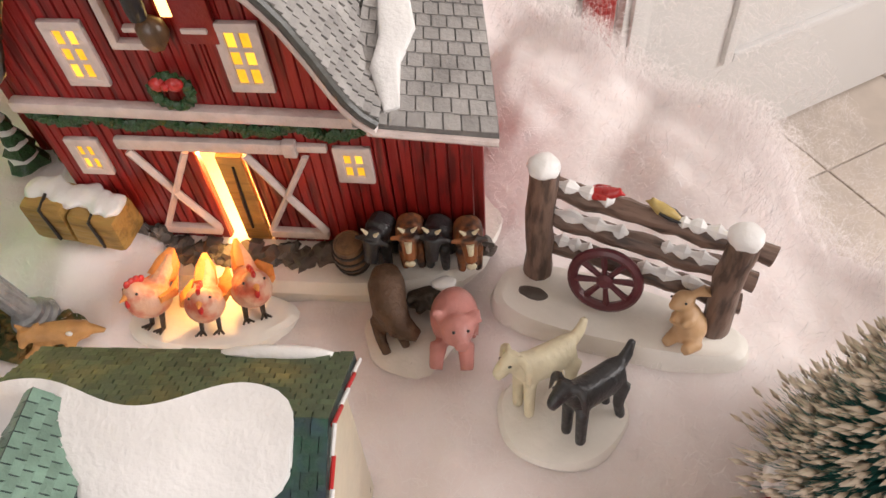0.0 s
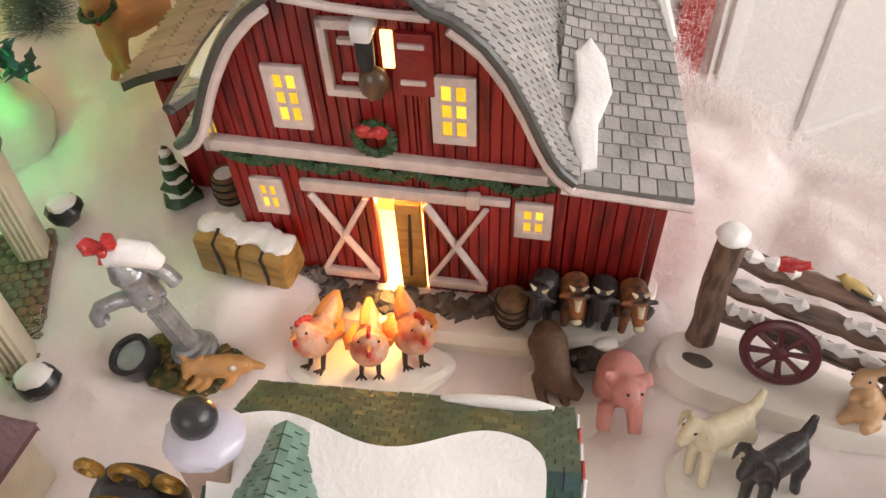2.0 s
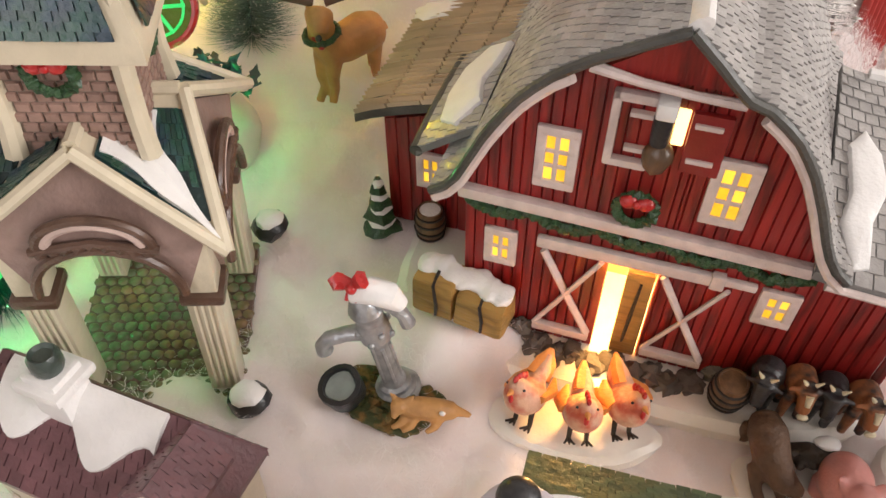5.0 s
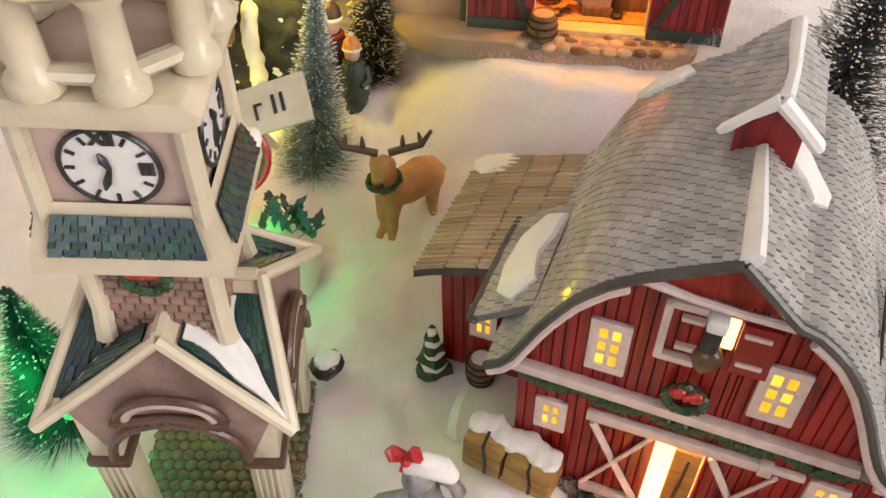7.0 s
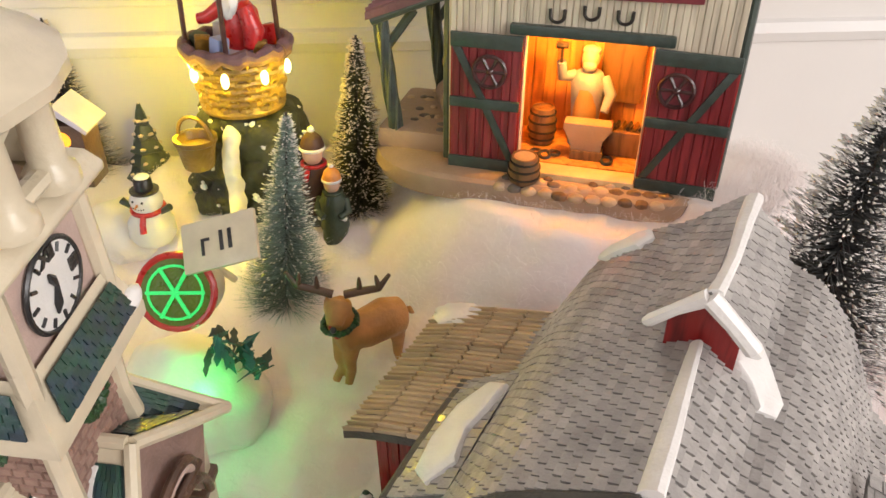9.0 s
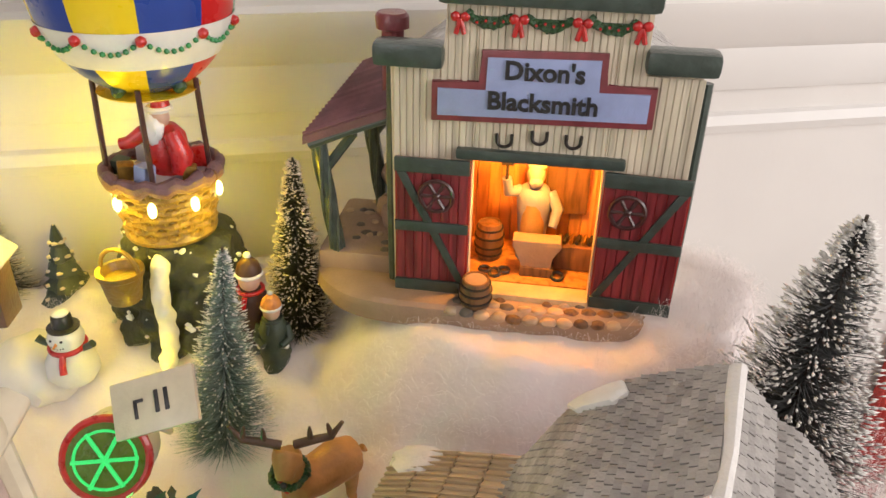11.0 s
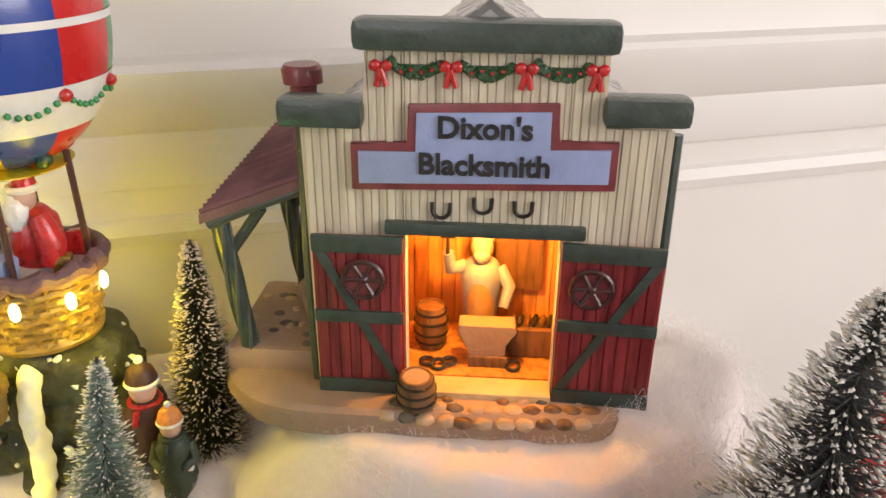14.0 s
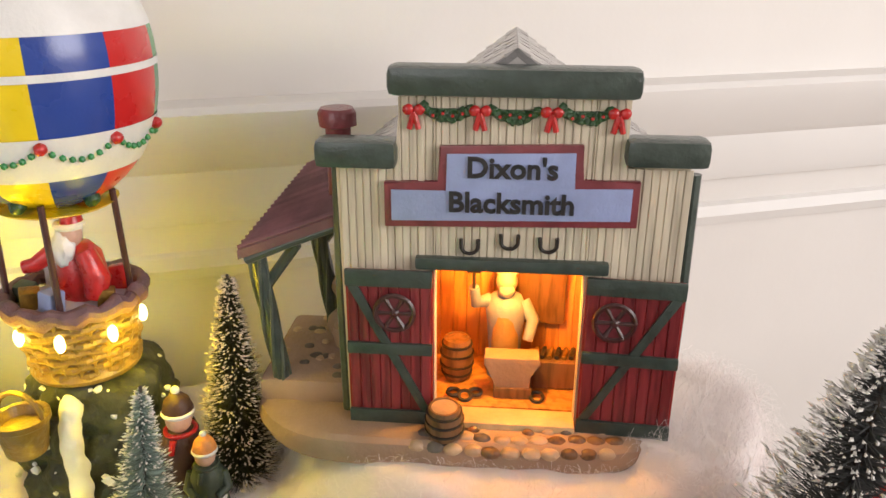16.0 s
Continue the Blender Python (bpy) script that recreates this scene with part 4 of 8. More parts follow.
        b = B()
        lathe(b, [(0.0095, -0.0016), (0.0095, -0.0006), (0.002, -0.0004)], 22, pose(0, 0, 0, 90, 0, 0))
        part("disc", b, MAROON, w)
        b = B()
        R = 0.0096
        n = 22
        tube(b, [(R * math.cos(2 * math.pi * k / n), 0, R * math.sin(2 * math.pi * k / n)) for k in range(n + 1)], 0.0014, 6)
        part("rim", b, DARKMAROON, w)
        b = B()
        lathe(b, [(0.0022, -0.001), (0.0026, 0), (0.001, 0.0016)], 10, pose(0, 0, 0, 90, 0, 0))
        part("hub", b, DARKMAROON, w)
        for k in range(6):
            b = B()
            an = math.pi * k / 3
            tube(b, [(0.002 * math.cos(an), 0, 0.002 * math.sin(an)), (R * math.cos(an), 0, R * math.sin(an))], [0.0009, 0.0014], 6)
            part("spoke", b, DARKMAROON, w)
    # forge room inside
    # grained timber, with the forge's orange light put into its base colour
    glow = material("orange_lit_timber", (0.55, 0.26, 0.07), 0.5, 0.2, 50, 0.8, 200, (1, 1, 0.12), grain=0.35, island=0.12)
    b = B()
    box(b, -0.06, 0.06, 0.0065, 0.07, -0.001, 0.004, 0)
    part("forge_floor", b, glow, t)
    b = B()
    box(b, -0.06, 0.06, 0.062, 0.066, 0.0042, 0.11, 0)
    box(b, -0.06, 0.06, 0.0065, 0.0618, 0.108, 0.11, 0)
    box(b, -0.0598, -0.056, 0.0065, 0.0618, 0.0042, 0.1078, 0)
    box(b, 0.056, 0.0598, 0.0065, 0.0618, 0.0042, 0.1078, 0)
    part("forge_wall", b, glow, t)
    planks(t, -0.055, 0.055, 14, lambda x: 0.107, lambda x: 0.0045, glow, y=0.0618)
    b = B()
    box(b, 0.006, 0.034, 0.0565, 0.0605, 0.03, 0.098, 0.001)
    part("cupboard_door", b, BARREL, t)
    b = B()
    prism(b, [(0.010, 0.080), (0.026, 0.080), (0.018, 0.092)], 0.0545, 0.0562, 0.0005)
    part("pediment_plate", b, STONE, t)
    # porch step and cobbles
    b = B()
    box(b, -0.036, 0.037, -0.0095, 0.0062, -0.004, 0.0038, 0.0015)
    # pale yellow sill: the forge light spilling over it is put into the colour
    part("threshold", b, material("forge_lit_sill", (0.62, 0.47, 0.25), 0.5, 0.2, 80, 0.4, 300), t)
    # left open shed
    sh = new("shed")
    sh.parent = t

    def g(u, v):
        return Vector((-0.139 + 0.017 * u + (0.0535 - 0.013 * u) * v, 0.004 + 0.087 * u, 0.091 + 0.022 * u + (0.021 - 0.004 * u) * v))
    b = B()
    slab_sheet(b, g, 2, 2, 0.005)
    part("shed_roof", b, PURPLEROOF, sh)
    for k in range(21):
        b = B()
        tube(b, [g((k + 0.5) / 21, 0) + Vector((0, 0, 0.0004)), g((k + 0.5) / 21, 1) + Vector((0, 0, 0.0004))], 0.0018, 6)
        part("roof_batten", b, PURPLEROOF, sh)
    for x, y in ((-0.1235, 0.014), (-0.108, 0.080)):
        b = B()
        tube(b, [(x, y, 0.010), (x - 0.0035, y - 0.001, 0.05), (x - 0.009, y - 0.002, 0.090)], [0.0046, 0.0042, 0.0044], 10)
        part("post", b, GREENTRIM, sh)
        for q in range(5):
            b = B()
            tube(b, [(x - 0.009 * k / 12 + 0.0043 * math.cos(q * 1.26 + k * 0.25), y - 0.002 * k / 12 + 0.0043 * math.sin(q * 1.26 + k * 0.25), 0.012 + 0.076 * k / 12) for k in range(13)], 0.0011, 5)
            part("post_twist", b, MOSSPOST, sh)
        b = B()
        tube(b, [(x - 0.006, y, 0.066), (x + 0.013, y, 0.092)], 0.0030, 8)
        part("knee_brace", b, GREENTRIM, sh)
    b = B()
    tube(b, [g(0, 0) + Vector((0.003, 0.004, -0.006)), g(0, 0.5) + Vector((0, 0.004, -0.006)), g(0, 1) + Vector((0, 0.004, -0.006))], 0.0032, 8)
    part("beam", b, GREENTRIM, sh)
    b = B()
    box(b, -0.136, -0.0835, 0.008, 0.090, -0.002, 0.0135, 0.005)
    part("shed_floor", b, SANDBASE, sh)
    rnd = random.Random(17)
    for k in range(22):
        b = B()
        blob(b, (-0.131 + 0.042 * rnd.random(), 0.014 + 0.07 * rnd.random(), 0.0135), (rnd.uniform(0.0025, 0.0042), rnd.uniform(0.0022, 0.0034), 0.0012), 2, 0.25, seed=k)
        part("cobble", b, STONE if k % 2 else COBBLE, sh)
    for k in range(4):
        b = B()
        blob(b, (-0.092 - 0.006 * (k % 2), 0.05 + 0.01 * k, 0.022 + 0.016 * (k // 2)), (0.011, 0.011, 0.011), 2, 0.3, seed=k)
        part("boulder", b, SANDBASE, sh)
    # chimney
    b = B()
    lathe(b, [(0.0065, 0.105), (0.0065, 0.150), (0.0095, 0.151), (0.0098, 0.158), (0.0085, 0.160)], 14, pose(-0.09, 0.032, 0), 0.03)
    part("chimney", b, MAROON, t)
    # rounded base
    b = B()
    ring = []
    for zz, k in ((-0.016, 0.97), (-0.009, 1.0), (-0.002, 0.985), (0.0002, 0.94)):
        r = []
        for i in range(48):
            a = 2 * math.pi * i / 48
            ex = abs(math.cos(a)) ** 0.6 * math.copysign(1, math.cos(a))
            ey = abs(math.sin(a)) ** 0.7 * math.copysign(1, math.sin(a))
            r.append(b.verts.new((-0.02 + 0.121 * ex * k, 0.035 + 0.062 * ey * k * (1 + 0.03 * math.sin(5 * a)), zz)))
        ring.append(r)
    for p, q in zip(ring, ring[1:]):
        for i in range(48):
            b.faces.new((p[i], p[(i + 1) % 48], q[(i + 1) % 48], q[i]))
    b.faces.new(ring[-1])
    part("base", b, SANDBASE, t)
    rnd = random.Random(8)
    for i in range(33):
        j = i // 11
        x = -0.044 + 0.0096 * (i % 11) + 0.0048 * (j % 2) + rnd.uniform(-0.0008, 0.0008)
        y = -0.0135 - 0.0068 * j + rnd.uniform(-0.0006, 0.0006) + 0.004 * abs(x) / 0.05
        if j == 0 and rnd.random() < 0.5:
            continue
        b = B()
        blob(b, (x, y + 0.002, -0.0008 - 0.0022 * max(0, j - 1)), (0.0052 if j else 0.0035, 0.0040 if j else 0.0026, 0.0032), 2, 0.18, seed=i)
        part("cobble", b, BARREL if rnd.random() < 0.22 else STONE if rnd.random() < 0.15 else COBBLE, t)
    return t


MOSSPOST = material("mossy_green_post", (0.085, 0.105, 0.075), 0.4, 0.25, 120, 0.4, 400, coat=0.2)
REDDOOR = material("red_door_planks", (0.24, 0.03, 0.035), 0.4, 0.25, 60, 0.9, 240, (1, 1, 0.12), coat=0.25, island=0.12, grain=0.4)
DARKMAROON = material("dark_maroon", (0.055, 0.018, 0.018), 0.35, 0.3, 100, 0.3, coat=0.35)
COBBLE = material("tan_cobble", (0.5, 0.36, 0.23), 0.4, 0.2, 60, 0.3, coat=0.25, island=0.15)
smithy()
lamp("forge_bulb", "POINT", SMITH @ pose(0.002, 0.009, 0.096), 0.85, (1.0, 0.44, 0.055), 0.005)

# ---------- clock tower ----------
TOWER = pose(-0.3328, 0.2230, 0.0122, 6.0, 3.0, 17.2) @ Matrix.Diagonal((0.959, 0.959, 0.937, 1))


TYMP = material("mauve_panel", (0.3, 0.2, 0.17), 0.4, 0.2, 80, 0.5, 400, coat=0.2)


def spin(k):
    return pose(0, 0, 0, 0, 0, 90 * k)


def tower():
    t = thing("clock_tower", "cream ceramic clock tower with green tiled gables and arched porch", "clock tower", TOWER)
    # cobbled floor
    b = B()
    box(b, -0.043, 0.043, -0.050, 0.053, -0.008, 0.001, 0.002)
    part("base", b, BROWN, t)
    rnd = random.Random(5)
    n = 0
    for j in range(17):
        for i in range(14):
            x, y = -0.041 + 0.0063 * i + (0.003 if j % 2 else 0), -0.046 + 0.006 * j
            if abs(x) > 0.043:
                continue
            vs, k = [], 7
            r = rnd.uniform(0.0027, 0.0034)
            for q in range(k):
                a = 2 * math.pi * q / k + rnd.uniform(-0.25, 0.25)
                vs.append((x + r * 1.1 * math.cos(a), y + r * math.sin(a), 0.0009))
            vs += [(x + (v[0] - x) * 0.75, y + (v[1] - y) * 0.75, 0.0022) for v in vs]
            raw("cobble", vs, [tuple(range(k, 2 * k))] + [(q, (q + 1) % k, k + (q + 1) % k, k + q) for q in range(k)], STONEFLOOR, t, True)
    # corner posts with brown capitals
    for sx in (-1, 1):
        for sy in (-1, 1):
            p = new("post")
            p.parent = t
            p.matrix_local = pose(sx * 0.034, sy * 0.0365 + 0.0005, 0)
            b = B()
            box(b, -0.0075, 0.0075, -0.0075, 0.0075, 0.001, 0.082, 0.0012)
            part("shaft", b, CREAM, p)
            for q in (-0.0045, -0.0015, 0.0015, 0.0045):
                b = B()
                tube(b, [(q, -0.0074, 0.004), (q, -0.0074, 0.077)], 0.0013, 6)
                part("flute", b, CREAM, p)
            b = B()
            box(b, -0.0095, 0.0095, -0.0095, 0.0095, 0.076, 0.0825, 0.0018)
            part("capital", b, BROWN, p)
            b = B()
            box(b, -0.007, 0.007, -0.007, 0.007, 0.0827, 0.118, 0.001)
            part("upper_shaft", b, CREAM, p)
    # four gabled porches whose roofs meet in valleys at the corners
    D, ze, zr = 0.0502, 0.1216, 0.1590
    back = 0.016
    lean = back / (zr - ze)
    for k in range(4):
        g = new("gable")
        g.parent = t
        g.matrix_local = spin(k)
        b = B()
        arch = [(-0.030, 0.086)] + [(0.028 * math.cos(a), 0.088 + 0.028 * math.sin(a)) for a in [math.pi - math.pi * q / 12 for q in range(13)]] + [(0.030, 0.086), (0.042, 0.1215), (0, 0.1525), (-0.042, 0.1215)]
        prism(b, arch, -D + 0.007, -D + 0.013)
        for v in b.verts:
            v.co.y += lean * max(0, v.co.z - ze)
        part("tympanum", b, TYMP, g)
        for r, y, zc, mat in ((0.029, -D + 0.004, 0.088, BROWN), (0.0215, -D + 0.005, 0.117, BROWN), (0.0180, -D + 0.005, 0.117, PALEPINK)):
            b = B()
            tube(b, [(r * math.cos(a), y, zc + r * (1.0 if zc < 0.1 else 0.75) * math.sin(a)) for a in [math.pi - math.pi * q / 14 for q in range(15)]], 0.0022, 8)
            part("arch_moulding", b, mat, g)
        b = B()
        for q in range(9):
            blob(b, (-0.020 + 0.005 * q, -D + 0.004, 0.120 - 0.0012 * abs(q - 4)), (0.0033, 0.0025, 0.0028), 1, 0.4, seed=q)
        tube(b, [(-0.024, -D + 0.004, 0.116), (0, -D + 0.004, 0.121), (0.024, -D + 0.004, 0.116)], 0.0020, 8)
        part("carved_frieze", b, BROWN, g)
        for s in (-1, 1):
            def f(u, v, s=s):
                x = D * (1 - v)
                return Vector((s * x, (-D + back * v) * (1 - u) - max(x, 0.0215) * u, ze + (zr - ze) * v))
            b = B()
            slab_sheet(b, f, 6, 8, 0.005)
            part("roof", b, CREAM, g)

            def bed(u, v, f=f):
                return f(0.10 + 0.82 * u, 0.17 + 0.69 * v) + Vector((0, 0, 0.0009))
            b = B()
            slab_sheet(b, bed, 4, 4, 0.0012)
            part("tile_bed", b, GREENGROUT, g)

            def grid(u, v, s=s):
                x = D * (0.83 - 0.69 * v)
                y = -D + 0.0035 + back * (1 - x / D)
                return Vector((s * x, y + (-0.023 - y) * u, ze + (zr - ze) * (1 - x / D) + 0.0014))
            snowy = (s > 0 and k == 0) or (s < 0 and k == 1)

            def keep(u, v, k=k, snowy=snowy):
                x = D * (0.83 - 0.69 * v)
                y = D - 0.0035 - back * (1 - x / D)
                y += (0.023 - y) * u
                return y - x > (0.013 if k == 0 else 0.007) if snowy else y - x > 0.0035
            shingles(g, grid, 7, 6, GREENTILE, name="roof_tile", seed=k, gap=0.1, lift=0.0009, keep=keep)
            if snowy:
                b = B()
                w0 = 0.36 if k == 0 else 0.72
                slab_sheet(b, lambda u, v, f=f: f(min(1, w0 + (1.02 - w0) * u + (1 - u) * 0.09 * math.sin(v * 9)), 0.03 + 0.80 * v) + Vector((0, 0, 0.0030)), 10, 14, 0.0025)
                part("snow", b, SNOW, g)
            b = B()
            tube(b, [f(0, 0) + Vector((s * 0.001, -0.0005, -0.001)), f(0, 0.5) + Vector((0, -0.0005, -0.0008)), f(0, 1) + Vector((0, -0.0005, -0.0004))], 0.0030, 8)
            part("barge_board", b, CREAM, g)
        b = B()
        tube(b, [(0, -D + back + 0.001, zr + 0.0002), (0, -0.022, zr + 0.0002)], 0.0030, 8)
        part("ridge", b, CREAM, g)
    # brick shaft
    s = new("shaft")
    s.parent = t
    b = B()
    box(b, -0.0225, 0.0225, -0.0225, 0.0225, 0.098, 0.204, 0)
    part("core", b, MORTAR, s)
    for k in range(4):
        for j in range(14):
            for i in range(8):
                x0 = -0.0205 + 0.0056 * i + (0.0028 if j % 2 else 0)
                x1, z0 = x0 + 0.0051, 0.134 + 0.0047 * j
                if x1 > 0.0205:
                    x1 = 0.0205
                if x1 - x0 < 0.001 or (k in (2, 3)):
                    continue
                y = -0.0227
                vs = [spin(k) @ Vector(v) for v in ((x0, y, z0), (x1, y, z0), (x1, y, z0 + 0.0040), (x0, y, z0 + 0.0040), (x0 + 0.0004, y - 0.0009, z0 + 0.0004), (x1 - 0.0004, y - 0.0009, z0 + 0.0004), (x1 - 0.0004, y - 0.0009, z0 + 0.0036), (x0 + 0.0004, y - 0.0009, z0 + 0.0036))]
                raw("brick", vs, [(4, 5, 6, 7), (0, 1, 5, 4), (1, 2, 6, 5), (2, 3, 7, 6), (3, 0, 4, 7)], PINKBRICK, s)
    for sx in (-1, 1):
        for sy in (-1, 1):
            b = B()
            tube(b, [(sx * 0.0240, sy * 0.0240, 0.147), (sx * 0.0224, sy * 0.0224, 0.165), (sx * 0.0222, sy * 0.0222, 0.203)], [0.0044, 0.0040, 0.0040], 8)
            part("quoin", b, CREAM, s)
    for k in (0, 1):
        wreath(t, (0, 0, 0), 0.0075, spin(k) @ pose(0, -0.0258, 0.186))
    # skirt roof
    for k in range(4):
        def f(u, v):
            w = 0.0342 - 0.0067 * v
            return spin(k) @ Vector(((2 * u - 1) * w, -w, 0.202 + 0.0225 * v))
        b = B()
        slab_sheet(b, f, 4, 4, 0.006)
        part("skirt_roof", b, CREAM, t)

        def f2(u, v):
            p = f(0.1 + 0.8 * u, 0.14 + 0.68 * v)
            return p + spin(k).to_3x3() @ Vector((0, -0.0014, 0.0006))
        nn = spin(k).to_3x3() @ Vector((0, -1, 0.4))
        vs = [f2(0, 0), f2(1, 0), f2(1, 1), f2(0, 1)]
        raw("tile_bed", vs, [(0, 1, 2, 3)], GREENGROUT, t)
        shingles(t, f2, 5, 10, GREENTILE, name="roof_tile", seed=k + 40, gap=0.1, lift=0.0009, nrm=nn)
    b = B()
    blob(b, (0.0315, 0.029, 0.2065), (0.0042, 0.008, 0.005), 2, 0.2)
    part("skirt_snow", b, SNOW, t)
    # clock stage
    c = new("clock_stage")
    c.parent = t
    b = B()
    box(b, -0.0252, 0.0252, -0.0252, 0.0252, 0.212, 0.264, 0)
    part("panel_body", b, PALEPINK, c)
    for sx in (-1, 1):
        for sy in (-1, 1):
            b = B()
            tube(b, [(sx * 0.0265, sy * 0.0265, 0.215), (sx * 0.0250, sy * 0.0250, 0.262)], 0.0038, 8)
            part("corner_post", b, CREAM, c)
    for k in range(4):
        d = new("clock_dial")
        d.parent = t
        d.matrix_local = spin(k) @ pose(0, -0.0254, 0.2395)
        R = 0.0155
        flip = pose(0, 0, 0, 90, 0, 0)
        b = B()
        lathe(b, [(R, 0), (R, 0.0012), (R * 0.9, 0.0014), (0.001, 0.0014)], 32, flip)
        part("face", b, WHITE, d)
        b = B()
        tube(b, [(R * math.cos(2 * math.pi * q / 32), -0.0012, R * math.sin(2 * math.pi * q / 32)) for q in range(33)], 0.001, 6)
        part("bezel", b, BLACK, d)
        for q in range(12):
            if q in (0, 3):
                continue
            b = B()
            a = math.pi * q / 6
            tube(b, [(R * 0.7 * math.sin(a), -0.0016, R * 0.7 * math.cos(a)), (R * 0.9 * math.sin(a), -0.0016, R * 0.9 * math.cos(a))], 0.0007, 5)
            part("hour_mark", b, BLACK, d)
        text(d, "XII", 0, R * 0.76, 0.0062, -0.0016, BLACK, "numeral")
        text(d, "III", R * 0.74, 0, 0.0062, -0.0016, BLACK, "numeral")
        for a, l in ((-0.35, 0.42), (3.5, 0.62)):
            b = B()
            tube(b, [(0, -0.002, 0), (R * l * 0.6 * math.sin(a), -0.0021, R * l * 0.6 * math.cos(a)), (R * l * math.sin(a), -0.002, R * l * math.cos(a))], [0.0008, 0.0016, 0.0005], 6)
            part("hand_bar", b, BLACK, d)
        b = B()
        pts = [(-0.024, 0.217), (-0.023, 0.221), (-0.006, 0.2195), (0.006, 0.2195), (0.023, 0.221), (0.024, 0.217), (-0.024, 0.217)]
        tube(b, [spin(k) @ Vector((x * 0.9, -0.0257, z)) for x, z in pts], 0.0008, 6)
        part("panel_line", b, BROWN, t)
    b = B()
    prism(b, [(-0.029, 0.2595), (-0.0335, 0.263), (-0.0335, 0.266), (-0.028, 0.270), (0.028, 0.270), (0.0335, 0.266), (0.0335, 0.263), (0.029, 0.2595)], -0.0335, 0.0335, 0.0015)
    part("cornice", b, CREAM, t)
    # belfry
    f = new("belfry")
    f.parent = t
    f.matrix_local = pose(0, 0, 0.052) @ Matrix.Diagonal((1.08, 1.08, 0.79, 1))
    for k in range(8):
        a = 2 * math.pi * (k + 0.5) / 8
        b = B()
        lathe(b, [(0.0075, 0.277), (0.0075, 0.283), (0.0052, 0.287), (0.0048, 0.312), (0.0072, 0.317), (0.0072, 0.321)], 12, pose(0.029 * math.cos(a), 0.029 * math.sin(a), 0))
        part("pillar", b, CREAM, f)
        b = B()
        a2 = a + math.pi / 4
        p, q = Vector((0.029 * math.cos(a), 0.029 * math.sin(a), 0.284)), Vector((0.029 * math.cos(a2), 0.029 * math.sin(a2), 0.284))
        tube(b, [p, q], 0.0036, 8)
        part("balustrade", b, CREAM, f)
    b = B()
    lathe(b, [(0.022, 0.276), (0.022, 0.2785), (0.002, 0.279)], 8)
    part("belfry_floor", b, PALEPINK, f)
    b = B()
    lathe(b, [(0.037, 0.319), (0.041, 0.323), (0.041, 0.328), (0.030, 0.338), (0.015, 0.352), (0.003, 0.365)], 16)
    part("belfry_roof", b, CREAM, f)
    return t


tower()

# stones with snow beside the tower
def snowy_stone(m, r):
    t = thing("stone", "dark grey stone capped with painted snow", "stone", m, group="stones by the clock tower")
    b = B()
    blob(b, (0, 0, r * 0.6), (r, r * 0.85, r * 0.85), 2, 0.35)
    part("rock", b, BLACK, t)
    b = B()
    blob(b, (0, -r * 0.1, r * 1.12), (r * 0.8, r * 0.7, r * 0.42), 2, 0.3, seed=2)
    part("snow_cap", b, SNOW, t)


snowy_stone(pose(-0.2745, 0.1855, 0.0075, 0, 0, 10), 0.0105)
snowy_stone(pose(-0.304, 0.292, 0.016, 0, 0, 40), 0.0105)

# ---------- green roofed house ----------
GH = pose(-0.094, 0.102, 0.0, 0, 0, -3)


